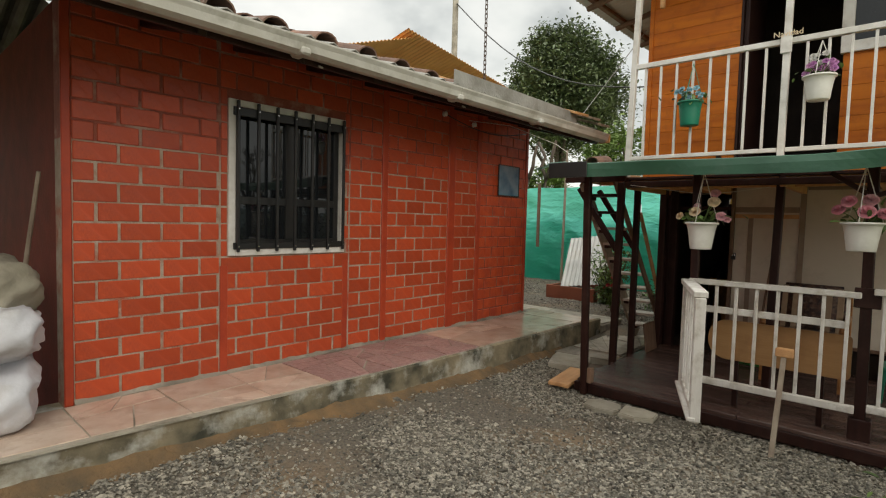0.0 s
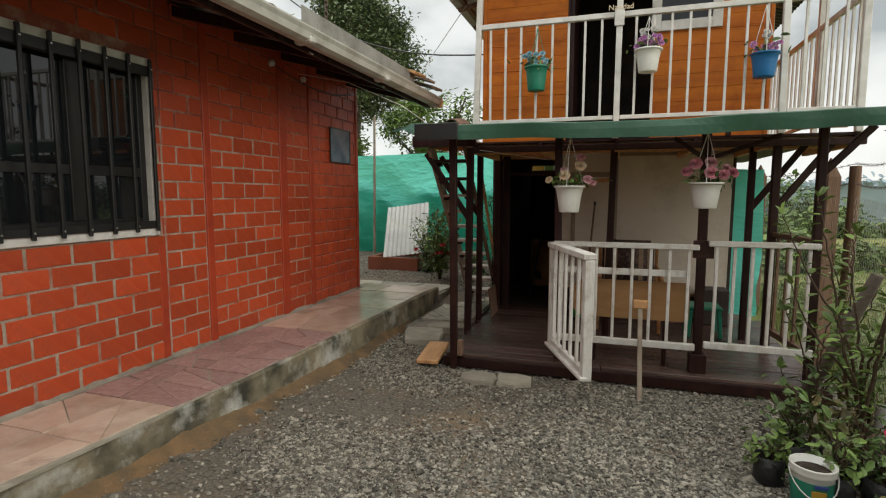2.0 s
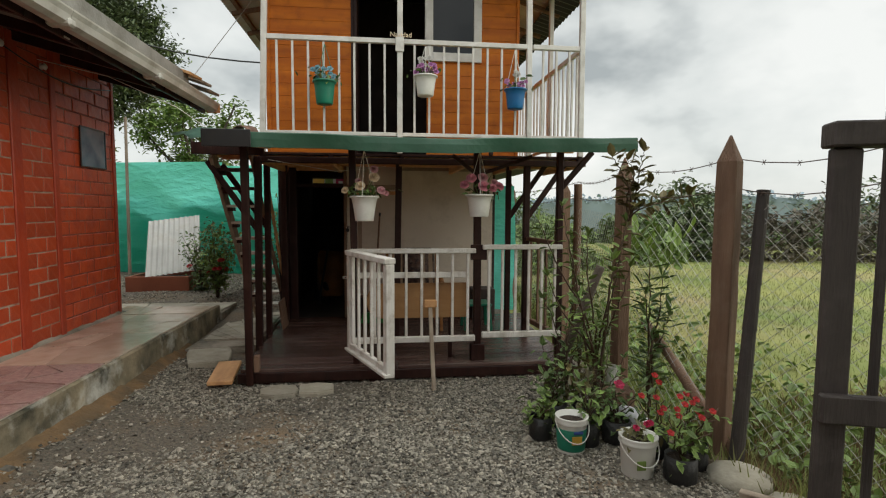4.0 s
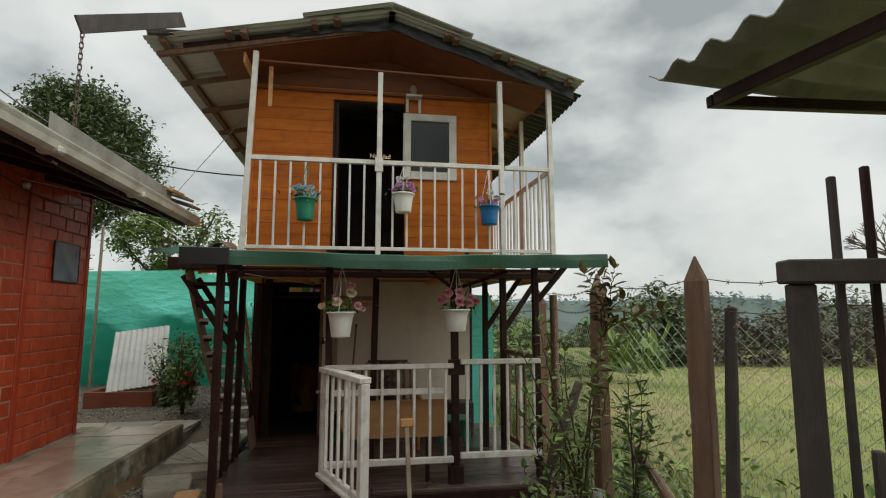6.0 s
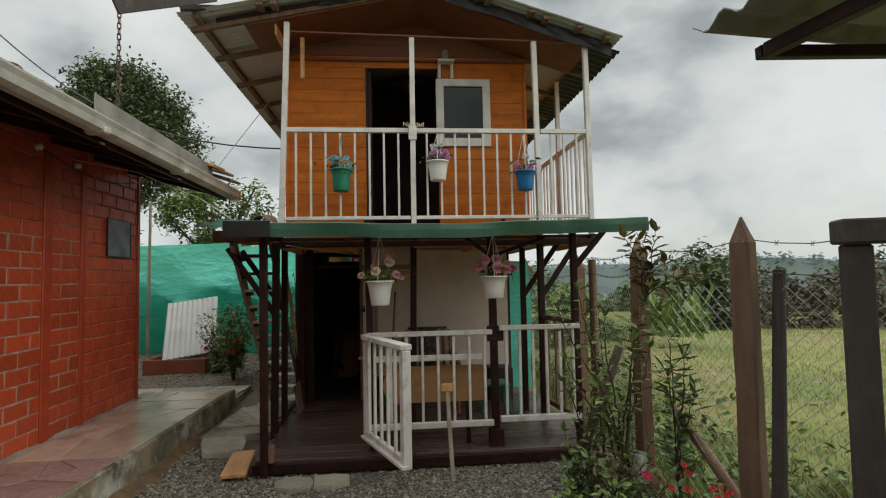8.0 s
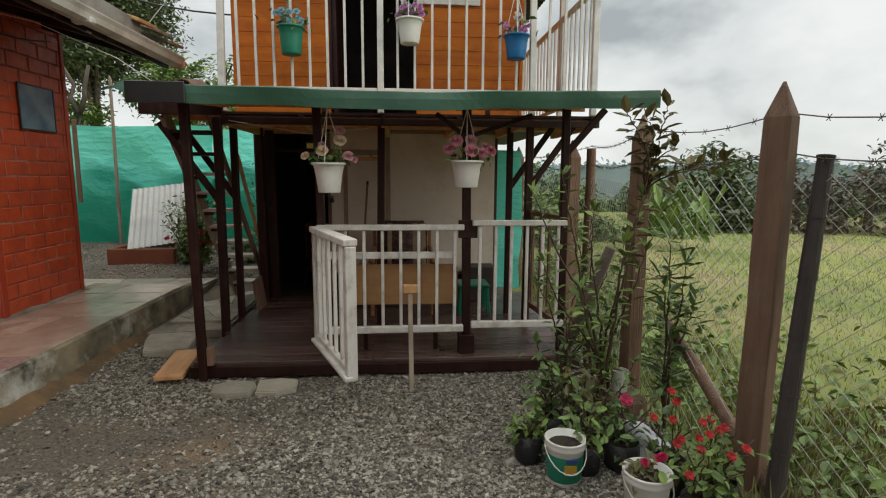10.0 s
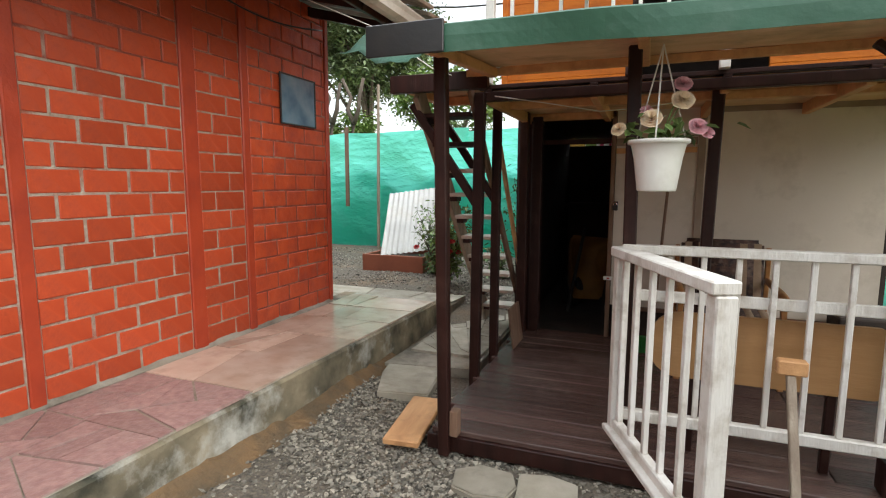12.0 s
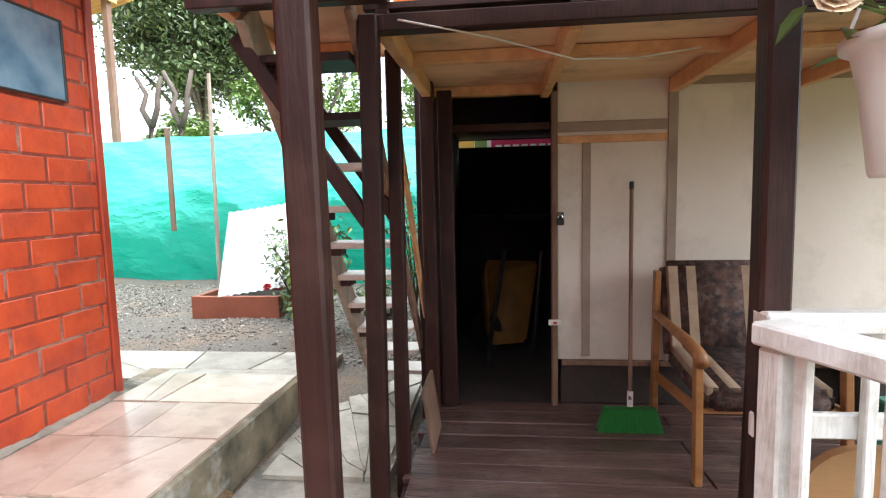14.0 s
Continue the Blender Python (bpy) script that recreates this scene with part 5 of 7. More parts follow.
for x in (-0.285, 0.285):
    part("front_leg", beam((x, -0.27, 0.0), (x * 0.98, -0.235, 0.535), 0.032, 0.04), M_ARMWOOD, chair)
    part("back_leg", beam((x, 0.34, 0.0), (x, 0.31, 0.80), 0.03, 0.045), M_ARMWOOD, chair)
    arm = part("armrest", chain_tube([(x, 0.30, 0.575), (x, 0.1, 0.57), (x, -0.12, 0.562), (x, -0.25, 0.545), (x, -0.30, 0.515)], 0.02, 0.03, 10), M_ARMWOOD, chair)
    smooth(arm)
    part("side_rail", beam((x * 0.96, -0.24, 0.30), (x * 0.96, 0.31, 0.25), 0.02, 0.05), M_ARMWOOD, chair)
part("cross_rail", beam((-0.27, -0.22, 0.30), (0.27, -0.22, 0.30), 0.05, 0.02), M_ARMWOOD, chair)

broom = thing("broom", "green broom leaning against the cream wall", "broom", at=(-0.83, 5.98, DZ))
part("handle", tube((0, 0, 0.16), (0.065, 0.285, 1.22), 0.011), M_STAKE, broom)
part("cap", tube((0.0645, 0.283, 1.21), (0.067, 0.292, 1.25), 0.013), M_BLACK, broom)
part("socket", tube((0, 0, 0.125), (0.004, 0.012, 0.20), 0.015), M_POTWHITE, broom)
bm = bmesh.new()
vs = [bm.verts.new(p) for p in ((-0.16, -0.035, 0), (0.16, -0.035, 0), (0.16, 0.03, 0), (-0.16, 0.03, 0), (-0.125, -0.025, 0.115), (0.125, -0.025, 0.115), (0.125, 0.025, 0.115), (-0.125, 0.025, 0.115))]
for q in ((3, 2, 1, 0), (4, 5, 6, 7), (0, 1, 5, 4), (1, 2, 6, 5), (2, 3, 7, 6), (3, 0, 4, 7)):
    bm.faces.new([vs[i] for i in q])
head = part("head", bm, M_BROOM, broom)
rb = random.Random(5)
bm = bmesh.new()
for k in range(160):
    x = rb.uniform(-0.15, 0.15)
    y = rb.choice((-0.036, 0.031))
    tube((x * 0.8, y * 0.7, 0.11), (x + rb.uniform(-0.01, 0.01), y + rb.uniform(-0.006, 0.006), 0.0), 0.0022, 0.0018, 4, bm)
part("bristles", bm, M_BROOM, head)

stool = thing("plastic_stool", "low olive plastic stool on the deck", "stool", at=(0.28, 5.6, DZ))
part("seat", box((-0.15, -0.15, 0.26), (0.15, 0.15, 0.29), 0.012), M_POTGREEN, stool)
for x in (-0.12, 0.12):
    for y in (-0.12, 0.12):
        part("leg", beam((x * 1.15, y * 1.15, 0), (x, y, 0.26), 0.035, 0.035), M_POTGREEN, stool)
crate = tagged(part("dark_crate", box((0.30, 6.0, DZ), (0.58, 6.25, 0.50), 0.01), M_SHEDIN), "dark wooden box at the foot of the wall", "box")

# ---- leaves and flowers ----


def leaf_cloud(name, pts, size, width, material, parent, seed, droop=0.3, label="", dirs=None):
    """Folded oval leaf blades at the given places, pointing anywhere or along the given directions."""
    r = np.random.RandomState(seed)
    P = np.array(pts, dtype=float)
    n = len(P)
    th, el = r.uniform(0, 2 * np.pi, n), r.normal(-droop, 0.5, n)
    d = np.stack([np.cos(th) * np.cos(el), np.sin(th) * np.cos(el), np.sin(el)], 1)
    side = np.stack([-np.sin(th), np.cos(th), r.normal(0, 0.5, n)], 1)
    if dirs is not None:
        d = np.array(dirs, dtype=float) + r.normal(0, 0.12, (n, 3))
        d /= np.linalg.norm(d, axis=1)[:, None]
        side = np.cross(d, np.array([0, 0, 1.0])) + r.normal(0, 0.25, (n, 3))
    side /= np.linalg.norm(side, axis=1)[:, None]
    up = np.cross(side, d) * (1 if dirs is not None else -1)
    L = (size * r.uniform(0.6, 1.25, n))[:, None]
    W = L * width
    rows = [P]
    for u, w in ((0.3, 0.46), (0.68, 0.42)):
        for sg in (1, -1):
            rows.append(P + d * L * u + side * W * w * sg + up * W * 0.13)
    tip = P + d * L - up * L * 0.06
    v = np.stack([rows[0], rows[1], rows[3], tip, rows[4], rows[2]], 1).reshape(-1, 3)
    i = np.arange(n)[:, None] * 6
    f = np.concatenate([i + np.array([[0, 1, 2, 3]]), i + np.array([[0, 3, 4, 5]])]).tolist()
    return mesh_of(name, v.tolist(), f, material, parent, label)


def bloom(bm, c, r, petals=6, layers=3, facing=(0, -0.6, 0.8)):
    """A cupped flower of overlapping petals."""
    q = Vector(facing).to_track_quat("Z", "Y").to_matrix()
    c = Vector(c)
    for l in range(layers):
        rr, hh = r * (1 - (0.28 if layers < 4 else 0.17) * l), r * (0.25 if layers < 4 else 0.13) * l
        for k in range(petals):
            a = (k + 0.5 * l) * math.tau / petals
            w = (1.15 if layers < 4 else 1.5) * math.pi / petals
            pts = [(0.1 * rr, a, 0), (0.6 * rr, a - w, 0.15 * rr), (rr, a - w * 0.6, 0.32 * rr + hh), (rr * 1.05, a, 0.28 * rr + hh), (rr, a + w * 0.6, 0.32 * rr + hh), (0.6 * rr, a + w, 0.15 * rr)]
            vs = [bm.verts.new(c + q @ Vector((x * math.cos(t), x * math.sin(t), z + hh * 0.6))) for x, t, z in pts]
            for i in range(1, 5):
                bm.faces.new((vs[0], vs[i], vs[i + 1]))
    return bm


def pot_profile(r0, r1, h, lip=0.008):
    return [(r0 * 0.96, 0), (r0, 0.006), (r0 + (r1 - r0) * 0.25, h * 0.35), (r0 + (r1 - r0) * 0.5, h * 0.65), (r1 * 0.95, h * 0.9), (r1, h * 0.92), (r1 + lip, h * 0.93), (r1 + lip, h), (r1 - 0.004, h), (r1 * 0.9, h * 0.86)]


def hanging_pot(name, label, at, r0, r1, h, m, flowers, hang, seed, leafm=M_LEAF, leafn=26, leafs=0.07):
    th = thing(name, label, "flower pot", "hanging flower pots", at=at)
    smooth(part("pot", lathe(pot_profile(r0, r1, h), 28), m, th))
    part("soil", lathe([(0.002, h * 0.84), (r1 * 0.9, h * 0.85), (r1 * 0.9, h * 0.87), (0.002, h * 0.88)], 18), M_SOIL, th)
    r = random.Random(seed)
    for k in range(3):
        a = k * math.tau / 3 + 0.4
        part("hanger", tube((r1 * math.cos(a), r1 * math.sin(a), h), hang, 0.003, 0.003, 5), M_POTWHITE if m is not M_POTGREEN else M_POTGREEN, th)
    stems = bmesh.new()
    for fm, pos, rad in flowers:
        bm = bloom(bmesh.new(), pos, rad * 0.85, 5, 5 if rad > 0.034 else 3, (pos[0] * 2, -0.9, 0.5))
        part("flower", bm, fm, th)
        chain_tube([(0, 0, h * 0.85), (pos[0] * 0.5, pos[1] * 0.5, (h + pos[2]) / 2), pos], 0.004, 0.002, 5, stems)
    part("stems", stems, M_LEAF, th)
    leaf_cloud("foliage", [(r.gauss(0, r1 * 0.75), r.gauss(0, r1 * 0.6), h + abs(r.gauss(0.02, 0.04))) for _ in range(leafn)], leafs, 0.55, leafm, th, seed)
    return th


hanging_pot("hanging_pot", "white plastic pot with cream and pink silk roses", (-0.878, 4.15, 1.338), 0.072, 0.105, 0.195, M_POTWHITE,
            [(M_CREAM, (-0.03, -0.06, 0.265), 0.047), (M_CREAM, (0.075, 0.0, 0.335), 0.05), (M_PALEPINK, (0.13, -0.02, 0.235), 0.042), (M_CREAM, (-0.145, -0.02, 0.235), 0.035), (M_PALEPINK, (0.075, 0.03, 0.40), 0.04), (M_PALEPINK, (0.165, 0.0, 0.215), 0.03), (M_PALEPINK, (-0.05, 0.05, 0.31), 0.03)], (0.0, 0.0, 0.55), 11, leafn=30, leafs=0.075)
hanging_pot("hanging_pot", "white plastic pot full of pink silk roses", (0.034, 4.16, 1.375), 0.075, 0.105, 0.178, M_POTWHITE,
            [(M_PINK, (0.02, -0.07, 0.235), 0.055), (M_PINK, (-0.07, -0.02, 0.30), 0.05), (M_PINK, (0.10, -0.03, 0.225), 0.045), (M_PALEPINK, (0.03, 0.03, 0.31), 0.05), (M_PINK, (0.16, 0.0, 0.24), 0.045), (M_PINK, (-0.12, 0.0, 0.25), 0.045), (M_PALEPINK, (0.13, 0.04, 0.27), 0.04)], (0.0, 0.0, 0.52), 12, leafn=34, leafs=0.075)


def small_blooms(m, seed, n, w, z0):
    r = random.Random(seed)
    return [(m, (r.uniform(-w, w), r.uniform(-w, w) * 0.7, z0 + r.uniform(0, 0.07)), r.uniform(0.022, 0.034)) for _ in range(n)]


hanging_pot("balcony_pot", "green plastic pot with pale blue flowers on balcony rail", (-1.258, 4.985, 2.385), 0.075, 0.10, 0.21, M_POTGREEN, small_blooms(M_PALEBLUE, 21, 16, 0.10, 0.24), (0, 0.04, 0.55), 21, leafn=30, leafs=0.06)
hanging_pot("balcony_pot", "white plastic pot with lilac flowers on balcony rail", (-0.332, 4.985, 2.486), 0.075, 0.105, 0.185, M_POTWHITE, small_blooms(M_LILAC, 22, 18, 0.10, 0.21) + small_blooms(M_HOUSEWHITE, 32, 5, 0.05, 0.28), (0, 0.04, 0.46), 22, leafn=14, leafs=0.05)
hanging_pot("balcony_pot", "blue plastic pot with mauve flowers on balcony rail", (0.527, 4.985, 2.389), 0.075, 0.10, 0.185, M_POTBLUE, small_blooms(M_LILAC, 23, 12, 0.10, 0.20) + small_blooms(M_HOUSEWHITE, 33, 7, 0.035, 0.28), (0, 0.04, 0.56), 23, leafn=26, leafs=0.06)

sign = bpy.data.curves.new("festive_sign", "FONT")
sign.body, sign.size, sign.extrude, sign.align_x = "Navidad", 0.062, 0.003, "CENTER"
so_ = new("festive_sign", sign)
so_.matrix_basis = pose(-0.56, 5.03, 3.03, 90, 0, 0)
so_.data.materials.append(M_CREAM)
tagged(so_, "pale gold lettered Christmas ornament on the rail", "ornament")
shelf = thing("door_bracket", "white bracket with a small figure above the window", "bracket", at=(-0.17, 5.68, 3.92))
part("shelf", box((-0.09, -0.12, 0.0), (0.09, 0.0, 0.02), 0.003), M_WHITE, shelf)
for x in (-0.07, 0.07):
    part("arm", box((x - 0.015, -0.03, -0.16), (x + 0.015, 0.0, -0.001), 0.003), M_WHITE, shelf)
smooth(part("ornament", lathe([(0.03, 0.021), (0.05, 0.05), (0.035, 0.09), (0.045, 0.13), (0.02, 0.17)], 14), M_BATTEN, shelf))

# ---- back yard ----
screen = thing("tarpaulin_screen", "turquoise tarpaulin screen on thin poles", "screen", at=(-4.5, 10.3, 0.1))


def screen_cloth(a, b, z0, z1, seed, scallop=0.0):
    a, b = Vector((*a, 0)), Vector((*b, 0))
    L = (b - a).length
    nx, nz = int(L / 0.09), 24
    nrm = Vector((-(b - a).y, (b - a).x, 0)).normalized()
    bm = bmesh.new()
    rows = []
    for i in range(nx + 1):
        p = a + (b - a) * i / nx
        s = L * i / nx
        col = []
        for j in range(nz + 1):
            zz = z0 + (z1 + scallop * (abs(math.sin(s * 1.5 + 0.6)) + 0.5 * noise.noise((s * 2.1, 4, seed))) - z0) * j / nz
            w = 0.20 * (0.4 - abs(noise.noise((s * 0.55 + seed + zz * 0.5, zz * 1.1 + s * 0.35, 2)))) + 0.05 * noise.noise((s * 0.9 + seed, zz * 2.2, 0)) + 0.085 * (1 - 0.35 * zz) * abs(noise.noise((s * 2.4 + zz * 1.4, zz * 3.4 + s * 1.8, seed))) + 0.05 * (1 - 0.4 * zz) * abs(noise.noise((s * 5 - zz * 2, zz * 5 + s * 3, seed + 4))) + 0.05 * abs(noise.noise((s * 0.7 + zz * 1.6, zz * 1.3 - s * 0.5, seed)))
            top = 0.03 * noise.noise((s * 1.3, 3, seed)) * (j / nz)
            col.append(bm.verts.new(p + nrm * w + Vector((0, 0, zz + top)) - Vector((-4.5, 10.3, 0.1))))
        rows.append(col)
    for x, y in zip(rows, rows[1:]):
        for j in range(nz):
            bm.faces.new((x[j], y[j], y[j + 1], x[j + 1]))
    return bm


smooth(part("cloth", screen_cloth((-10.5, 11.3), (-3.7, 10.2), 0.10, 2.28, 1), M_TARP, screen))
smooth(part("cloth", screen_cloth((-3.72, 10.22), (0.2, 9.75), 0.10, 2.22, 7), M_TARP, screen))
# backing added behind the cloth to block light from its lower half
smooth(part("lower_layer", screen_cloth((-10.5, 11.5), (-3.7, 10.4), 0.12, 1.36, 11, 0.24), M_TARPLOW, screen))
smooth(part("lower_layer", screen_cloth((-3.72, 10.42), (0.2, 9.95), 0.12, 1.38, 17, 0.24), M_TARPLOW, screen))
for x, y, h, m in ((-5.37, 10.25, 3.06, M_OLDWOOD), (-7.6, 10.75, 2.4, M_DARKWOOD), (-2.4, 9.98, 2.3, M_STAKE)):
    part("pole", tube(Vector((x, y, 0.1)) - Vector((-4.5, 10.3, 0.1)), Vector((x + 0.03, y, h)) - Vector((-4.5, 10.3, 0.1)), 0.03, 0.024), m, screen)
part("stake", box((-1.48, -0.14, 0.85), (-1.41, -0.11, 2.25), 0.004), M_STAKE, screen)
strip = thing("tarpaulin_strip", "turquoise tarpaulin hanging beside the store room", "screen", at=(0.9, 6.9, 0))
sc2 = smooth(part("cloth", screen_cloth((0.72, 6.95), (1.06, 6.95), 0.05, 1.76, 3), M_TARP, strip))
sc2.location = Vector((-4.5, 10.3, 0.1)) - Vector((0.9, 6.9, 0))

planter = thing("brick_planter", "low terracotta coloured planter box in the yard", "planter", at=(-4.05, 8.56, 0.1))
for lo, hi in (((-0.45, -0.40, 0), (0.45, -0.36, 0.31)), ((-0.45, 0.36, 0), (0.45, 0.40, 0.31)), ((-0.45, -0.358, 0), (-0.41, 0.358, 0.305)), ((0.41, -0.358, 0), (0.45, 0.358, 0.305))):
    part("side", box(lo, hi, 0.006), M_PLANTER, planter)
part("soil", box((-0.405, -0.355, 0.0), (0.405, 0.355, 0.24), 0), M_SOIL, planter)
part("kerb", box((-0.55, -0.75, -0.02), (0.6, -0.55, 0.06), 0.01), M_SLAB, planter)
sheet = tagged(part("roofing_sheet", corrugated(0.76, 1.13, 0.076, 0.009, 0.0015, frame_of((-4.22, 8.16, 0.40), (-3.49, 8.28, 0.50), (-4.46, 8.93, 1.23)), n=8), M_ZINC), "corrugated zinc sheet leaning over the planter", "sheet")


def branchy(th, base, hgt, n, spread, seed, leafm, leafs, width, leafn, thick=0.012, start=0.25, lean=(0, 0), extra=None):
    """A shrub of bent stems with leaves along them."""
    r = random.Random(seed)
    pts = []
    for k in range(n):
        a = r.uniform(0, math.tau)
        h = hgt * r.uniform(0.6, 1.0) if k else hgt
        s = spread * r.uniform(0.3, 1.0) if k else spread * 0.15
        line = []
        for j in range(7):
            u = j / 6
            line.append(Vector(base) + Vector((math.cos(a) * s * u ** 1.4 + lean[0] * u + r.uniform(-0.015, 0.015), math.sin(a) * s * u ** 1.4 + lean[1] * u + r.uniform(-0.015, 0.015), h * u * (1 - 0.12 * u))))
        smooth(part("stem", chain_tube(line, thick * r.uniform(0.6, 1), 0.003, 6), M_STEM, th))
        for j in range(leafn):
            u = start + (1 - start) * r.random()
            i = min(5, int(u * 6))
            f = u * 6 - i
            p = line[i].lerp(line[i + 1], f)
            pts.append(p + Vector((r.gauss(0, 1), r.gauss(0, 1), r.gauss(0, 1))) * leafs * 0.9)
    leaf_cloud("foliage", pts, leafs, width, leafm, th, seed)
    return pts


def shrub(name, label, at, hgt, n, spread, seed, leafm=M_LEAF, leafs=0.07, width=0.45, leafn=40, **kw):
    th = thing(name, label, "shrub", at=at)
    branchy(th, (0, 0, 0), hgt, n, spread, seed, leafm, leafs, width, leafn, **kw)
    return th


rose = shrub("rose_bush", "leggy rose bush beside the stair", (-3.02, 7.55, 0.12), 1.3, 16, 0.42, 41, M_LIGHTLEAF, 0.07, 0.55, 70)
shrub("garden_shrub", "leafy rose shrub at the planter corner", (-3.42, 8.20, 0.10), 1.15, 12, 0.30, 44, M_LEAF, 0.065, 0.55, 60, start=0.1)
rr = random.Random(6)
for k in range(7):
    part("flower", bloom(bmesh.new(), (rr.uniform(-0.4, 0.3), rr.uniform(-0.4, 0), rr.uniform(0.25, 0.7)), 0.035), M_REDFLOWER, rose)
shrub("garden_shrub", "light green shrub by the tarpaulin screen", (-2.35, 8.7, 0.12), 1.7, 8, 0.35, 42, M_LIGHTLEAF, 0.07, 0.4, 40)
shrub("garden_shrub", "low dark shrub at the path", (-2.6, 8.3, 0.12), 0.55, 8, 0.35, 43, M_LEAF, 0.07, 0.5, 40, start=0.05)


def tree(name, label, at, trunk_h, crown, rad, seed, clumps=150, per=70, leaf=0.17, m=M_TREELEAF, tr=0.2):
    th = thing(name, label, "tree", at=at)
    r = random.Random(seed)
    cx, cy, cz = crown
    t = chain_tube([(0, 0, -0.3), (0.1, 0.05, trunk_h * 0.5), (cx * 0.4, cy * 0.4, trunk_h), (cx * 0.7, cy * 0.7, trunk_h + (cz - trunk_h) * 0.7)], tr, tr * 0.45, 10)
    smooth(part("trunk", t, M_BARK, th))
    pts, tips = [], []
    while len(tips) < clumps:
        v = Vector((r.gauss(0, 1), r.gauss(0, 1), r.gauss(0, 1))).normalized()
        k = r.uniform(0.35, 1.0) ** 0.5
        k *= 0.86 + 0.34 * noise.noise(v * 2.4 + Vector((seed, 0, 0)))
        tips.append(Vector((cx + v.x * rad[0] * k, cy + v.y * rad[1] * k, cz + v.z * rad[2] * k)))
    limbs = bmesh.new()
    for k in range(12):
        e = tips[k * (clumps // 12)]
        s = Vector((cx * 0.4, cy * 0.4, trunk_h * r.uniform(0.8, 1.1)))
        chain_tube([s, s.lerp(e, 0.5) + Vector((0, 0, 0.15)), e], tr * 0.4, 0.02, 6, limbs)
    part("limb", limbs, M_BARK, th)
    for c in tips:
        s = min(rad) * 0.115
        pts += [(c.x + r.gauss(0, s), c.y + r.gauss(0, s), c.z + r.gauss(0, s * 0.7)) for _ in range(per)]
    leaf_cloud("crown", pts, leaf, 0.42, m, th, seed, 0.15)
    return th


tree("mango_tree", "dense round dark green tree behind the houses", (-8.6, 15.8, 0.0), 3.2, (0, 0, 5.75), (2.1, 2.05, 2.2), 51, clumps=430, per=110, leaf=0.155)
tree("young_tree", "lighter green tree beyond the screen", (-5.2, 13.2, 0.0), 1.7, (0.1, 0, 3.2), (1.45, 1.2, 1.15), 52, clumps=90, per=42, leaf=0.15, m=M_LIGHTLEAF, tr=0.09)
tree("young_tree", "lighter green tree beyond the screen", (-7.9, 13.8, 0.0), 1.5, (0.0, 0, 2.55), (1.0, 1.0, 0.7), 53, clumps=60, per=42, leaf=0.15, m=M_LIGHTLEAF, tr=0.09)
tree("young_tree", "lighter green tree beyond the screen", (-2.6, 16.0, 0.0), 2.2, (0.0, 0, 3.6), (1.6, 1.4, 1.2), 54, clumps=80, per=42, leaf=0.16, m=M_LIGHTLEAF, tr=0.1)

canopy = thing("orange_canopy", "orange corrugated canopy roof behind the red house", "canopy", at=(-7.6, 8, 0))
part("sheet", corrugated(4.4, 2.2, 0.1, 0.015, 0.003, frame_of((0.1, 3.9, 4.72), (0.1, -0.2, 5.28), (-2.0, 3.5, 4.2))), M_ORANGEROOF, canopy)
part("sheet", corrugated(2.2, 2.0, 0.1, 0.015, 0.003, frame_of((0.0, -0.15, 5.24), (0.0, -2.2, 4.55), (-2.0, -0.15, 4.9))), M_ORANGEROOF, canopy)
part("gable", beam((0.0, 3.6, 4.62), (0.0, -1.9, 4.52), 0.04, 0.12), M_PINE, canopy)
for y in (-1.8, 1.0, 3.5):
    part("post", beam((-0.1, y, 0), (-0.1, y, 4.6), 0.1, 0.1), M_STAKE, canopy)
    part("post", beam((-1.9, y, 0), (-1.9, y, 4.3), 0.1, 0.1), M_STAKE, canopy)
pole = thing("utility_pole", "grey concrete utility pole with a cable", "pole", at=(-10.8, 12.75, 0))
smooth(part("shaft", tube((0, 0, 0), (0, 0, 9.0), 0.11, 0.09), M_CONC, pole))
cab = tagged(smooth(part("overhead_cable", chain_tube([Vector((-10.8, 12.75, 8.3)).lerp(Vector((-2.0, 9.5, 3.9)), k / 14) - Vector((0, 0, 1.1 * math.sin(math.pi * k / 14))) for k in range(15)], 0.018, 0.014, 5), M_BLACK)), "thick black cable sagging from the pole", "cable")
tagged(part("guy_wire", tube((-2.0, 6.3, 4.0), (-2.62, 5.6, 2.72), 0.004, 0.004, 4), M_WIRE), "thin guy wire between the two roofs", "wire")

for pts in ([(-1.78, 5.03, 1.88), (-1.5, 5.12, 1.84), (-1.2, 5.3, 1.80), (-0.95, 5.45, 1.83), (-0.7, 5.5, 1.87)], [(-3.45, 4.6, 2.60), (-3.0, 4.75, 2.52), (-2.5, 4.85, 2.30), (-2.1, 4.9, 2.02), (-1.85, 5.0, 1.95)]):
    tagged(smooth(part("lamp_cable", chain_tube(pts, 0.0032, 0.0032, 6), M_POTWHITE)), "loose pale cable slung under the beams", "cable")

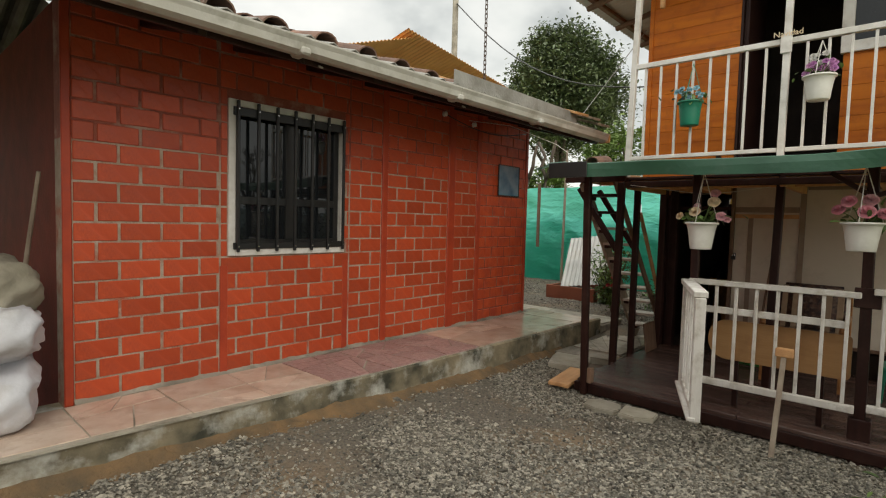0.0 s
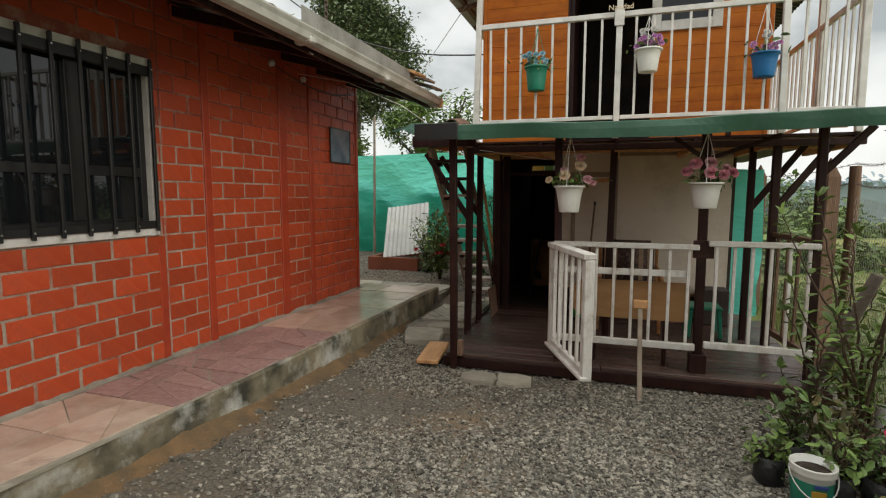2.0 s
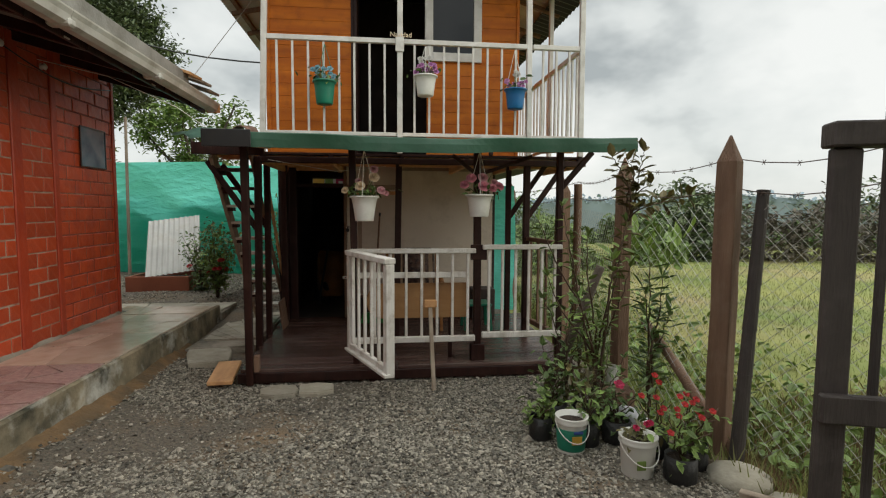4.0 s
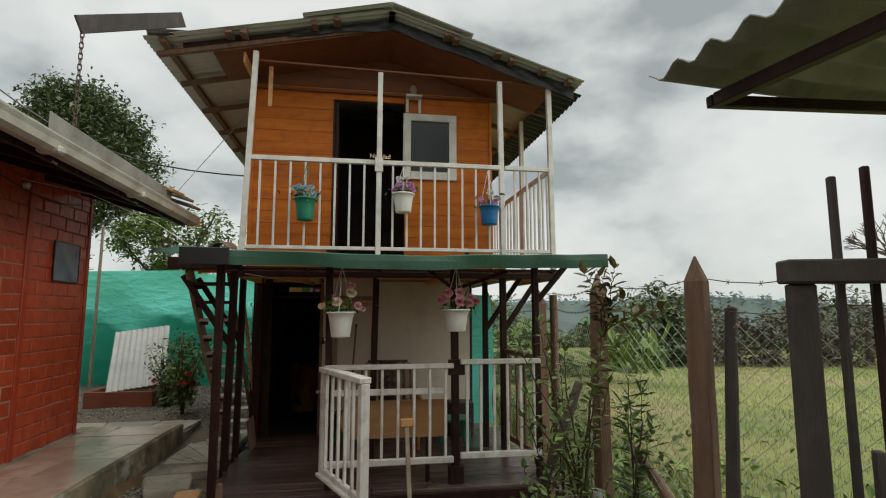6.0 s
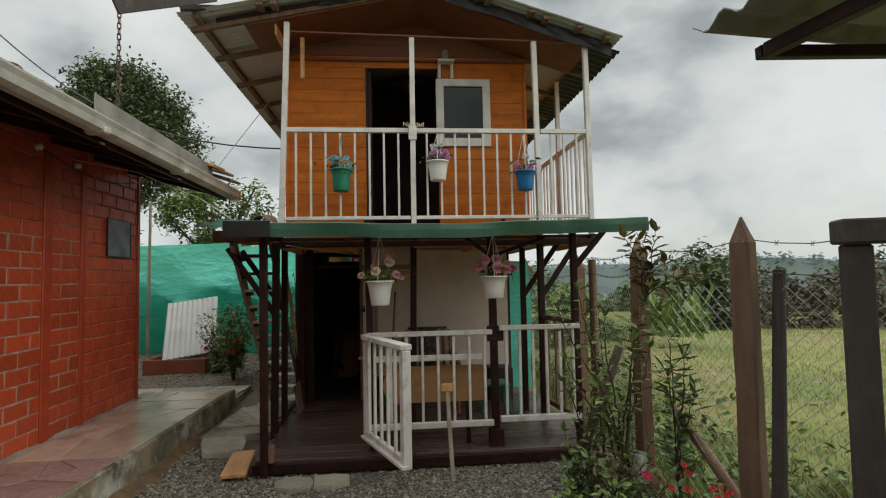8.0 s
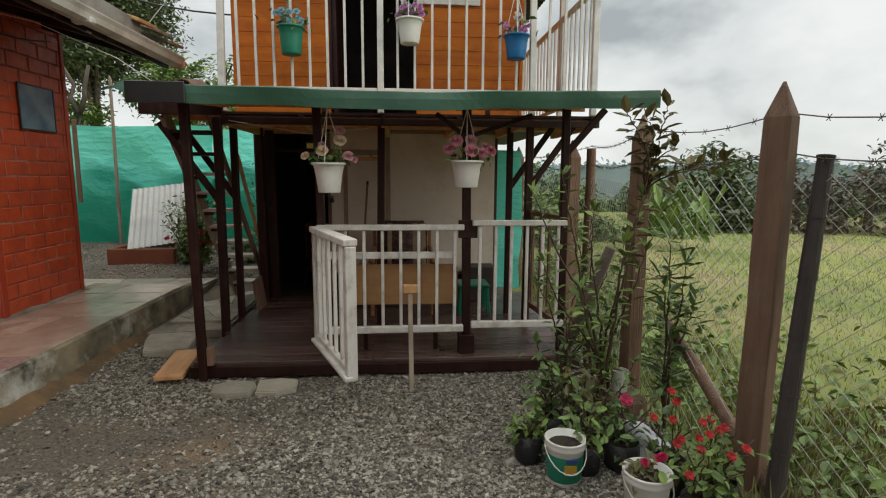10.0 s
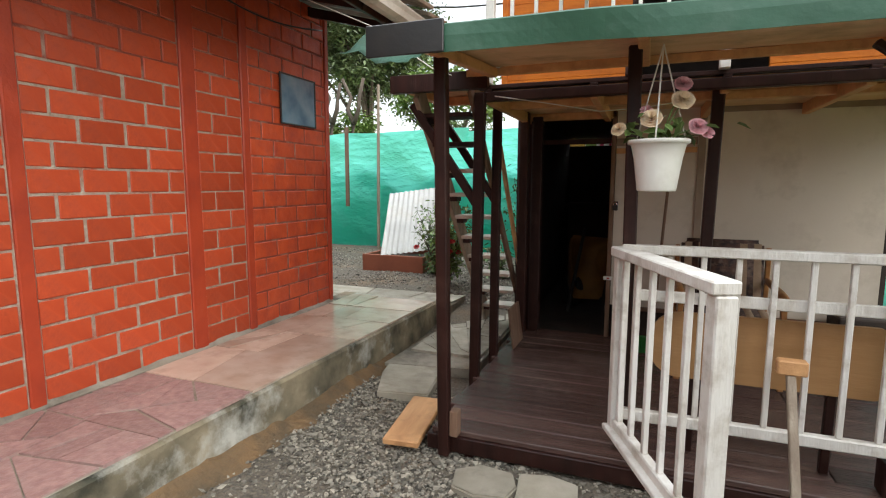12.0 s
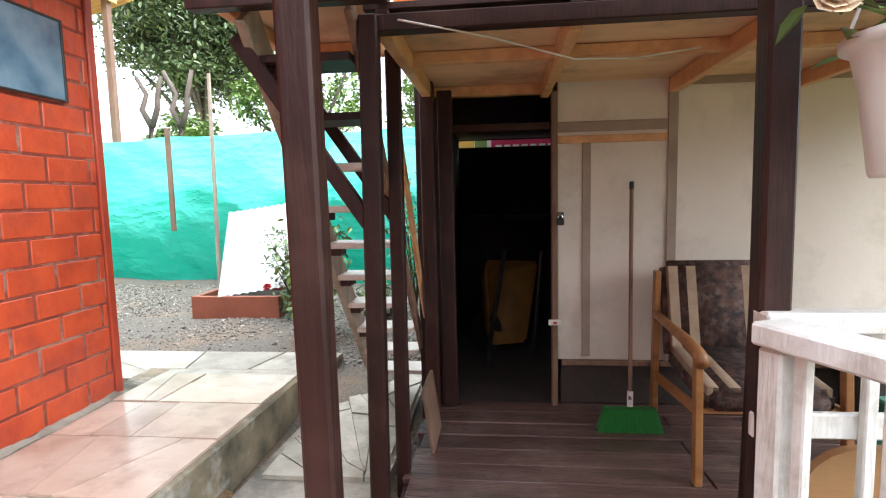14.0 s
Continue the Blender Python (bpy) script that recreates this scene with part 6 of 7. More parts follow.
# sacks at the house corner
def sack(at, s, rot, seed, m, label, name="full_sack", cat="sack"):
    bm = bmesh.new()
    bmesh.ops.create_icosphere(bm, subdivisions=4, radius=1.0)
    for v in bm.verts:
        c = v.co.copy()
        q = Vector((math.copysign(abs(c.x) ** 0.6, c.x) * s[0], math.copysign(abs(c.y) ** 0.6, c.y) * s[1], math.copysign(abs(c.z) ** 0.7, c.z) * s[2]))
        w = 0.085 * (0.4 - abs(noise.noise(q * 6.5 + Vector((0, seed, 0))))) + 0.025 * noise.noise(q * 7 + Vector((seed, 0, 0))) + 0.012 * noise.noise(q * 19 + Vector((seed, 2, 0)))
        v.co = q + c * w
    th = thing(name, label, cat, at=at)
    th.rotation_euler = [radians(a) for a in rot]
    smooth(part("cloth", bm, m, th))
    return th


s1 = sack((-3.50, 0.52, 0.50), (0.34, 0.20, 0.19), (0, 6, -6), 1, M_SACK, "full white woven sack standing on the walk")
s2 = sack((-3.46, 0.55, 0.80), (0.33, 0.19, 0.13), (0, -14, -4), 2, M_SACK, "full white sack with faded blue print")
part("print", box((0.12, -0.205, -0.03), (0.26, -0.196, 0.06), 0.004), M_BLUEINK, s2)
part("print", box((-0.02, -0.206, -0.06), (0.08, -0.197, 0.0), 0.004), M_YELLOW, s2)
sack((-3.56, 0.56, 1.06), (0.22, 0.16, 0.14), (10, 12, 20), 3, M_JUTE, "crumpled grey jute sack on the pile", "jute_sack")
tagged(part("leaning_stick", tube((-4.22, 0.72, 0.31), (-3.87, 0.84, 1.74), 0.017, 0.013, 8), M_OLDWOOD), "long rough stick leaning on the end wall", "stick")

# ---- right side: fence, gate, plants ----


def stake(at, top, w, label, pointed=True, m=M_STAKE, turn=20):
    th = thing("fence_stake", label, "fence post", "fence posts", at=at)
    a, b = Vector(at), Vector(top)
    d = b - a
    bm = bmesh.new()
    h = d.length
    pr = [(-0.15, 1), (h - 0.17 if pointed else h, 0.93)]
    rings = []
    n = 4 if pointed else 10
    for z, f in pr:
        rings.append([bm.verts.new((w * 0.7 * f * math.cos((k + 0.5) * math.tau / n), w * 0.7 * f * math.sin((k + 0.5) * math.tau / n), z)) for k in range(n)])
    bmesh.ops.contextual_create(bm, geom=rings[0])
    for k in range(n):
        bm.faces.new((rings[0][k], rings[0][(k + 1) % n], rings[1][(k + 1) % n], rings[1][k]))
    if pointed:
        t = bm.verts.new((0, 0, h))
        for k in range(n):
            bm.faces.new((rings[1][k], rings[1][(k + 1) % n], t))
    else:
        bm.faces.new(rings[1])
    bmesh.ops.recalc_face_normals(bm, faces=bm.faces)
    bmesh.ops.subdivide_edges(bm, edges=[e for e in bm.edges if e.calc_length() > 0.8], cuts=8)
    for v in bm.verts:
        v.co += Vector((noise.noise(v.co * 3 + a), noise.noise(v.co * 3 + a + Vector((5, 0, 0))), 0)) * 0.008
    bmesh.ops.bevel(bm, geom=[e for e in bm.edges if abs((e.verts[0].co - e.verts[1].co).normalized().z) > 0.5], offset=0.006, segments=1, affect="EDGES")
    bmesh.ops.rotate(bm, verts=bm.verts, cent=(0, 0, 0), matrix=Matrix.Rotation(radians(turn), 3, "Z"))
    bmesh.ops.transform(bm, matrix=d.to_track_quat("Z", "Y").to_matrix().to_4x4() if abs(d.x) + abs(d.y) > 0.2 else Matrix.Identity(4), verts=bm.verts)
    part("shaft", bm, m, th)
    return th


stake((1.25, 2.84, 0), (1.27, 2.84, 1.885), 0.118, "thick sawn timber stake with a pointed top", turn=35)
stake((1.03, 3.70, 0), (1.06, 3.70, 1.84), 0.10, "weathered timber stake with a pointed top", turn=10)
stake((1.45, 5.70, 0), (1.43, 5.70, 1.72), 0.07, "thin round fence post", False)
stake((1.08, 5.15, 0), (1.10, 5.15, 1.78), 0.12, "weathered timber stake with a pointed top", turn=15)
stake((1.15, 7.6, 0), (1.15, 7.6, 1.85), 0.12, "weathered timber stake with a pointed top", turn=15)
bamb = thing("bamboo_post", "dark bamboo pole leaning in the fence", "fence post", at=(1.23, 2.64, 0))
tube_b = bmesh.new()
bt = Vector((0.17, 0.11, 1.55))
for k in range(6):
    tube(bt * (k / 6), bt * ((k + 0.96) / 6), 0.04 - 0.001 * k, 0.037 - 0.001 * k, 14, tube_b)
    tube(bt * ((k + 0.96) / 6), bt * ((k + 1) / 6), 0.041 - 0.001 * k, 0.041 - 0.001 * k, 14, tube_b)
(part("culm", tube_b, M_GREYWOOD, bamb))
log = tagged(smooth(part("leaning_log", chain_tube([(1.30, 2.72, -0.02), (1.26, 3.0, 0.20), (1.22, 3.3, 0.42), (1.17, 3.6, 0.62)], 0.038, 0.03, 10), M_STAKE)), "rough log leaning among the plants", "log")
tagged(smooth(part("leaning_log", chain_tube([(0.60, 4.05, 0.0), (0.78, 3.95, 0.5), (0.93, 3.85, 1.0)], 0.042, 0.034, 10), M_BARK)), "rough log leaning among the plants", "log")

FENCE = [(1.40, 9.0), (1.45, 5.70), (1.09, 3.76), (1.29, 2.88), (1.62, 2.25), (2.9, -0.8)]
wires = thing("wire_fence", "rusty barbed wire over a chain link mesh", "fence", at=(1.3, 3, 0))
wo = Vector((1.3, 3, 0))
for h in (1.57, 1.74):
    bm = bmesh.new()
    pts = []
    for (x0, y0), (x1, y1) in zip(FENCE, FENCE[1:]):
        n = max(4, int(math.hypot(x1 - x0, y1 - y0) / 0.15))
        for k in range(n):
            u = k / n
            pts.append(Vector((x0 + (x1 - x0) * u, y0 + (y1 - y0) * u, h - 0.05 * math.sin(math.pi * u))) - wo)
    chain_tube(pts, 0.003, 0.003, 4, bm)
    for p in pts:
        tube(p + Vector((-0.012, 0, -0.014)), p + Vector((0.012, 0, 0.014)), 0.002, 0.002, 3, bm)
        tube(p + Vector((0.012, 0.006, -0.014)), p + Vector((-0.012, -0.006, 0.014)), 0.002, 0.002, 3, bm)
    part("barbed_wire", bm, M_RUST, wires)
bm = bmesh.new()
lengths = [math.hypot(b[0] - a[0], b[1] - a[1]) for a, b in zip(FENCE, FENCE[1:])]
total = sum(lengths)


def along(s):
    s = min(max(s, 0), total - 1e-4)
    for (a, b), L in zip(zip(FENCE, FENCE[1:]), lengths):
        if s <= L:
            return a[0] + (b[0] - a[0]) * s / L, a[1] + (b[1] - a[1]) * s / L
        s -= L
    return FENCE[-1]


TOPM = 1.42
for sgn in (1, -1):
    for k in range(int((total + TOPM) / 0.085)):
        pts = []
        for j in range(9):
            zz = 0.02 + TOPM * j / 8
            s = k * 0.085 - (TOPM if sgn > 0 else 0) + sgn * zz
            if 0 < s < total:
                x, y = along(s)
                pts.append(Vector((x + 0.01 * math.sin(s * 2), y, zz - 0.03 * math.sin(s * 1.7) * j / 8)) - wo)
        if len(pts) > 1:
            chain_tube(pts, 0.0016, 0.0016, 3, bm)
part("chain_link_mesh", bm, M_WIRE, wires)

gatef = thing("timber_gate", "dark weathered timber gate frame", "gate", at=(0.60, 1.41, 0))
gd = Vector((0.95, -0.31, 0)).normalized()
gm = Matrix.Rotation(math.atan2(gd.y, gd.x), 4, "Z")
part("gate_post", box((-0.035, -0.02, 0), (0.046, 0.015, 1.62), 0.006, gm), M_GREYWOOD, gatef)
part("top_rail", box((-0.045, -0.045, 1.622), (1.5, 0.04, 1.695), 0.006, gm), M_GREYWOOD, gatef)
part("middle_rail", box((-0.04, -0.055, 0.805), (1.5, -0.022, 0.893), 0.006, gm), M_GREYWOOD, gatef)
part("bar", box((0.135, 0.041, 0.05), (0.158, 0.065, 1.97), 0.004, gm), M_GREYWOOD, gatef)
part("bar", box((0.235, 0.041, 0.05), (0.258, 0.065, 2.0), 0.004, gm), M_DARKWOOD, gatef)
part("bar", box((0.165, -0.02, 0.895), (0.19, 0.01, 1.13), 0.004, gm), M_GREYWOOD, gatef)
part("bar", box((0.9, 0.0, 0.05), (0.935, 0.035, 1.62), 0.004, gm), M_GREYWOOD, gatef)
part("gate_post", box((1.4, -0.05, 0), (1.5, 0.05, 1.62), 0.006, gm), M_GREYWOOD, gatef)

lean = thing("shed_roof", "grey corrugated shed roof on timber beams", "roof", at=(2.38, 0.95, -0.05))
lo_ = Vector((2.4, 1.0, 0))
ml = Matrix.Translation(-lo_) @ frame_of((1.62, -4.0, 2.63), (0.555, 2.23, 2.63), (4.4, -3.6, 2.72)) @ Matrix.Scale(-1, 4, (0, 0, 1))
part("roof_sheet", corrugated(6.23, 2.9, 0.177, 0.026, 0.006, ml), M_OLDZINC, lean)
for y in (2.16, 0.9, -0.4, -1.8):
    part("beam", beam(Vector((1.25 - 0.171 * y, y, 2.565)) - lo_, Vector((3.4, y, 2.64)) - lo_, 0.045, 0.055), M_DARKWOOD, lean)
part("beam", beam(Vector((1.85, -3.9, 2.49)) - lo_, Vector((0.84, 2.05, 2.525)) - lo_, 0.05, 0.06), M_DARKWOOD, lean)
for x, y in ((3.2, 2.0), (3.2, -2.0), (1.8, -3.6)):
    part("post", beam(Vector((x, y, -0.1)) - lo_, Vector((x, y, 2.53)) - lo_, 0.09, 0.09), M_DARKWOOD, lean)
part("roof_tile", chain_tube([Vector((1.1, 1.75, 2.70)) - lo_, Vector((1.3, 1.75, 2.74)) - lo_], 0.06, 0.05, 12), M_CLAY, lean)
# unseen wall, added to close off the yard behind the camera
tagged(part("wall_behind", box((-8.5, -4.4, 0), (3.4, -4.25, 2.7), 0.01), M_DARKRED), "added wall closing the yard, never in view", "wall", kind="structure")


def pail(name, label, at, r0, r1, h, m, band=None):
    th = thing(name, label, "bucket", at=at)
    smooth(part("body", lathe([(r0, 0), (r0 + 0.002, 0.005), (r1 * 0.97, h * 0.8), (r1, h * 0.82), (r1 + 0.007, h * 0.84), (r1, h * 0.88), (r1 + 0.006, h * 0.97), (r1 + 0.006, h), (r1 - 0.004, h), (r1 - 0.01, h * 0.85)], 28), m, th))
    part("soil", lathe([(0.002, h * 0.82), (r1 - 0.012, h * 0.83), (r1 - 0.012, h * 0.85), (0.002, h * 0.86)], 18), M_SOIL, th)
    part("handle", chain_tube([((r1 + 0.008) * math.cos(a), -abs(math.sin(a)) * (r1 + 0.02), h * 0.86 - 0.10 * math.sin(a)) for a in [math.pi * k / 12 for k in range(13)]], 0.003, 0.003, 6), M_POTWHITE, th)
    return th


p1 = pail("paint_bucket", "green and white paint bucket used as a planter", (0.375, 2.93, 0.0), 0.078, 0.092, 0.215, M_POTWHITE)
smooth(part("green_label", lathe([(0.0795, 0.012), (0.0825, 0.03), (0.0905, 0.15), (0.0895, 0.151), (0.079, 0.0125)], 28), M_POTGREEN, p1))
part("yellow_label", box((-0.028, -0.093, 0.07), (0.032, -0.0865, 0.12), 0.002), M_YELLOW, p1)
part("dark_label", box((-0.02, -0.098, 0.135), (0.035, -0.0925, 0.152), 0.002), M_BLUEINK, p1)
p2 = pail("white_bucket", "dirty white plastic bucket with red flowers", (0.64, 2.63, 0.0), 0.082, 0.098, 0.215, M_POTWHITE)
part("green_label", box((-0.05, -0.098, 0.06), (0.0, -0.09, 0.11), 0.002), M_LIGHTLEAF, p2)
for x in (-0.02, 0.04, 0.06):
    part("flower", bloom(bmesh.new(), (x, -0.01, 0.26 + x * 0.3), 0.02), M_MAGENTA, p2)
leaf_cloud("foliage", [(random.Random(k).gauss(0, 0.045), random.Random(k + 99).gauss(0, 0.045), 0.19 + 0.06 * random.Random(k + 7).random()) for k in range(40)], 0.06, 0.4, M_REDLEAF, p2, 3)


def bag(at, r, h, label, leafm, seed, flower=None, hgt=0.25, n=8, leafs=0.055):
    th = thing("grow_bag", label, "potted plant", "potted plants", at=at)
    smooth(part("bag", lathe([(r * 0.9, 0), (r, 0.01), (r * 1.02, h * 0.5), (r * 0.98, h), (r * 0.9, h), (r * 0.9, h * 0.85)], 18), M_POTBLACK, th))
    part("soil", lathe([(0.002, h * 0.84), (r * 0.91, h * 0.85), (r * 0.9, h * 0.87), (0.002, h * 0.88)], 14), M_SOIL, th)
    branchy(th, (0, 0, h * 0.85), hgt, n, r * 1.7, seed, leafm, leafs, 0.55, 13, 0.005, 0.1)
    if flower:
        r2 = random.Random(seed)
        for k in range(flower[1]):
            part("flower", bloom(bmesh.new(), (r2.uniform(-r, r) * 1.4, r2.uniform(-r, r) * 1.2, h + hgt * r2.uniform(0.55, 1.0)), flower[2], 5, 2), flower[0], th)
    return th


bag((0.50, 3.0, 0), 0.075, 0.15, "black grow bag with a small green plant", M_LIGHTLEAF, 61)
bag((0.245, 3.12, 0), 0.07, 0.14, "black grow bag with a small green plant", M_LIGHTLEAF, 62, hgt=0.14)
bag((0.70, 3.02, 0), 0.085, 0.14, "black grow bag with a magenta flower", M_LEAF, 63, (M_MAGENTA, 1, 0.032), 0.24)
bag((0.83, 2.53, 0), 0.085, 0.14, "black grow bag with red geraniums", M_LIGHTLEAF, 64, (M_REDFLOWER, 7, 0.019), 0.27, 7, 0.06)
bag((0.98, 2.66, 0), 0.08, 0.14, "black grow bag with red geraniums", M_LIGHTLEAF, 65, (M_REDFLOWER, 6, 0.019), 0.28, 7, 0.06)
bag((0.84, 2.82, 0), 0.08, 0.15, "black grow bag with red geraniums", M_LEAF, 66, (M_REDFLOWER, 4, 0.02), 0.32, 6, 0.06)
bag((0.40, 3.32, 0), 0.085, 0.15, "black grow bag with a dark leafy plant", M_LEAF, 67, None, 0.35, 9, 0.07)
bag((0.60, 3.30, 0), 0.08, 0.14, "black grow bag with bronze leaves", M_REDLEAF, 68, None, 0.3, 8, 0.07)


def stem_plant(name, label, at, stems, leafs, width, leafm, seed, gap=0.03, rise=0.25, whorl=1):
    """A plant of bent stems that carry their leaves one after another, turning round the stem."""
    th = thing(name, label, "shrub", at=at)
    o_ = Vector(at)
    r = random.Random(seed)
    P, D = [], []
    for line, start, thick in stems:
        pts = [Vector(p) - o_ for p in line]
        fine = []
        for i in range(len(pts) - 1):
            p0, p1, p2, p3 = pts[max(0, i - 1)], pts[i], pts[i + 1], pts[min(len(pts) - 1, i + 2)]
            for k in range(8):
                u = k / 8
                fine.append(0.5 * (2 * p1 + (p2 - p0) * u + (2 * p0 - 5 * p1 + 4 * p2 - p3) * u * u + (3 * p1 - p0 - 3 * p2 + p3) * u ** 3) + Vector((r.gauss(0, 1), r.gauss(0, 1), 0)) * 0.004)
        fine.append(pts[-1])
        smooth(part("stem", chain_tube(fine, thick, 0.0025, 6), M_STEM, th))
        total_ = sum((b - a).length for a, b in zip(fine, fine[1:]))
        run, nxt, ang = 0.0, total_ * start, r.uniform(0, 6)
        for a, b in zip(fine, fine[1:]):
            run += (b - a).length
            while run > nxt:
                t = (b - a).normalized()
                x = t.orthogonal().normalized()
                y = t.cross(x)
                for k in range(whorl):
                    w = ang + k * math.tau / whorl
                    out = x * math.cos(w) + y * math.sin(w)
                    P.append(a + out * 0.012)
                    D.append(out + t * rise + Vector((0, 0, r.uniform(-0.25, 0.2))))
                ang += 2.4
                nxt += gap * r.uniform(0.6, 1.4)
        for k in range(3):
            P.append(fine[-1])
            D.append(Vector((r.gauss(0, 0.5), r.gauss(0, 0.5), 0.9)))
    leaf_cloud("foliage", P, leafs, width, leafm, th, seed, dirs=D)
    return th


def fan(base, tips, start, thick, seed):
    """Stems that leave one foot and arch to the given tips."""
    r = random.Random(seed)
    b = Vector(base)
    out = []
    for tip in tips:
        t = Vector(tip)
        m1 = b.lerp(t, 0.35) + Vector((-(t.x - b.x) * 0.18 + r.gauss(0, 0.02), r.gauss(0, 0.03), 0.10 * (t.z - b.z)))
        m2 = b.lerp(t, 0.7) + Vector((-(t.x - b.x) * 0.10 + r.gauss(0, 0.02), r.gauss(0, 0.03), 0.06 * (t.z - b.z)))
        out.append(([b, m1, m2, t], start, thick))
    return out


# bronze tipped shrub twining up the stake, its long arm reaching over the fence
trunk_top = (0.99, 3.55, 1.34)
stem_plant("bronze_shrub", "tall shrub with oval bronze green leaves against a stake", (0.80, 3.46, 0),
           [([(0.80, 3.46, 0), (0.80, 3.47, 0.5), (0.86, 3.50, 0.95), trunk_top], 0.72, 0.016)]
           + fan(trunk_top, [(0.96, 3.52, 1.78), (0.84, 3.50, 1.80), (1.07, 3.50, 1.84), (1.42, 3.50, 1.54), (1.12, 3.48, 1.62)], 0.25, 0.007, 5), 0.095, 0.56, M_REDLEAF, 75, 0.019)
stem_plant("tall_shrub", "airy shrub with small oval green leaves", (0.72, 3.40, 0),
           fan((0.72, 3.40, 0), [(0.34, 3.55, 1.36), (0.38, 3.45, 0.98), (0.52, 3.60, 1.46), (0.66, 3.45, 1.26), (0.80, 3.35, 1.10), (0.92, 3.42, 1.36), (1.0, 3.5, 1.05), (0.55, 3.3, 0.85)], 0.28, 0.010, 6), 0.075, 0.48, M_LIGHTLEAF, 71, 0.030)
stem_plant("narrow_leaved_shrub", "upright shrub with whorls of narrow green leaves", (1.10, 3.36, 0),
           fan((1.10, 3.36, 0), [(1.08, 3.40, 1.12), (1.17, 3.38, 0.98), (1.02, 3.34, 0.90), (1.22, 3.36, 0.74)], 0.32, 0.010, 7), 0.125, 0.27, M_LEAF, 72, 0.055, 0.35, 3)
stem_plant("low_shrub", "low leafy shrub at the deck corner", (0.62, 3.72, 0),
           fan((0.62, 3.72, 0), [(0.44, 3.72, 0.78), (0.58, 3.66, 0.70), (0.74, 3.78, 0.86), (0.86, 3.70, 0.62), (0.40, 3.60, 0.46), (0.70, 3.55, 0.5)], 0.12, 0.008, 8), 0.068, 0.5, M_LEAF, 73, 0.034)
stem_plant("low_shrub", "low leafy shrub beside the porch side", (0.98, 4.35, 0),
           fan((0.98, 4.35, 0), [(0.84, 4.30, 1.1), (1.0, 4.42, 1.25), (1.14, 4.30, 0.95), (0.90, 4.2, 0.7)], 0.15, 0.008, 9), 0.07, 0.5, M_LIGHTLEAF, 74, 0.026)
stem_plant("low_shrub", "small leafy plants crowding between the pots", (0.66, 3.12, 0),
           fan((0.66, 3.12, 0), [(0.50, 3.10, 0.34), (0.62, 3.2, 0.42), (0.78, 3.12, 0.40), (0.92, 3.1, 0.33), (0.72, 3.22, 0.5), (0.85, 3.25, 0.46)], 0.1, 0.005, 10), 0.05, 0.5, M_LEAF, 76, 0.028)
tagged(smooth(part("cement_lump", lathe([(0.17, -0.02), (0.16, 0.03), (0.10, 0.06), (0.02, 0.07)], 9, m=pose(1.15, 2.5, 0, 0, 0, 20)), M_SLAB)), "lump of pale cement at the fence foot", "stone")
tagged(smooth(part("cement_lump", lathe([(0.13, -0.02), (0.12, 0.03), (0.06, 0.05), (0.02, 0.06)], 8, m=pose(1.22, 2.2, 0, 0, 0, 50)), M_SLAB)), "lump of pale cement at the fence foot", "stone")
tin = thing("white_tin", "small white plastic tub among plants", "tub", at=(0.86, 3.45, 0.22))
part("body", lathe([(0.045, 0), (0.05, 0.12), (0.046, 0.12), (0.04, 0.02)], 18), M_POTWHITE, tin)
tagged(part("rubble_stone", box((0.74, 3.34, 0), (1.0, 3.6, 0.218), 0.04), M_STAKE), "brown stump among the potted plants", "stump")
sack((0.86, 3.15, 0.06), (0.14, 0.06, 0.07), (0, 10, -40), 9, M_SACK, "small crumpled white bag on the ground", "plastic_bag", "bag")

# ---- meadow and distance ----
r = np.random.RandomState(3)


def blades(n, x0, x1, y0, y1, hgt, seed, name, label, m):
    r = np.random.RandomState(seed)
    x = x0 + (x1 - x0) * r.rand(n) ** 1.5
    y = r.uniform(y0, y1, n)
    z = np.array([height(a, b) for a, b in zip(x, y)])
    P = np.stack([x, y, z - 0.01], 1)
    th = r.uniform(0, 6.283, n)
    h = hgt * r.uniform(0.4, 1.2, n)
    s = np.stack([np.cos(th), np.sin(th), np.zeros(n)], 1) * (0.003 + 0.022 * h[:, None])
    bend = np.stack([np.cos(th * 3), np.sin(th * 3), np.zeros(n)], 1) * h[:, None] * r.uniform(0.1, 0.7, n)[:, None]
    top = P + bend + np.stack([np.zeros(n), np.zeros(n), h], 1)
    v = np.stack([P - s, P + s, top], 1).reshape(-1, 3)
    f = np.arange(3 * n).reshape(-1, 3)
    return tagged(mesh_of(name, v.tolist(), f.tolist(), m), label, "grass", kind="stuff")


blades(160000, 1.3, 17, -2, 18, 0.06, 5, "meadow_grass", "uneven pale green meadow grass", M_GRASS)
blades(5000, 1.15, 2.2, -1, 9, 0.17, 6, "fence_weeds", "taller grass and weeds along the fence", M_GRASS)
M_DRY = mat("dry_brown_grass", (0.27, 0.18, 0.09), (0.16, 0.10, 0.05), 0.9, 1.5, bump=0, vary=0.4, island=True)
blades(9000, 1.25, 2.9, 0.3, 3.4, 0.09, 9, "dry_grass", "dry brown grass on the bank by the fence", M_DRY)
tagged(part("edging_board", beam((1.02, 2.32, 0.02), (1.55, 1.75, 0.05), 0.05, 0.06), M_OLDWOOD), "old board edging the gravel by the fence", "board")
wp = [(1.35 + abs(r.normal(0, 0.7)), r.uniform(-1, 9), 0.0) for _ in range(3600)]
wp = [(x, y, height(x, y) + abs(r.normal(0.03, 0.07))) for x, y, _ in wp]
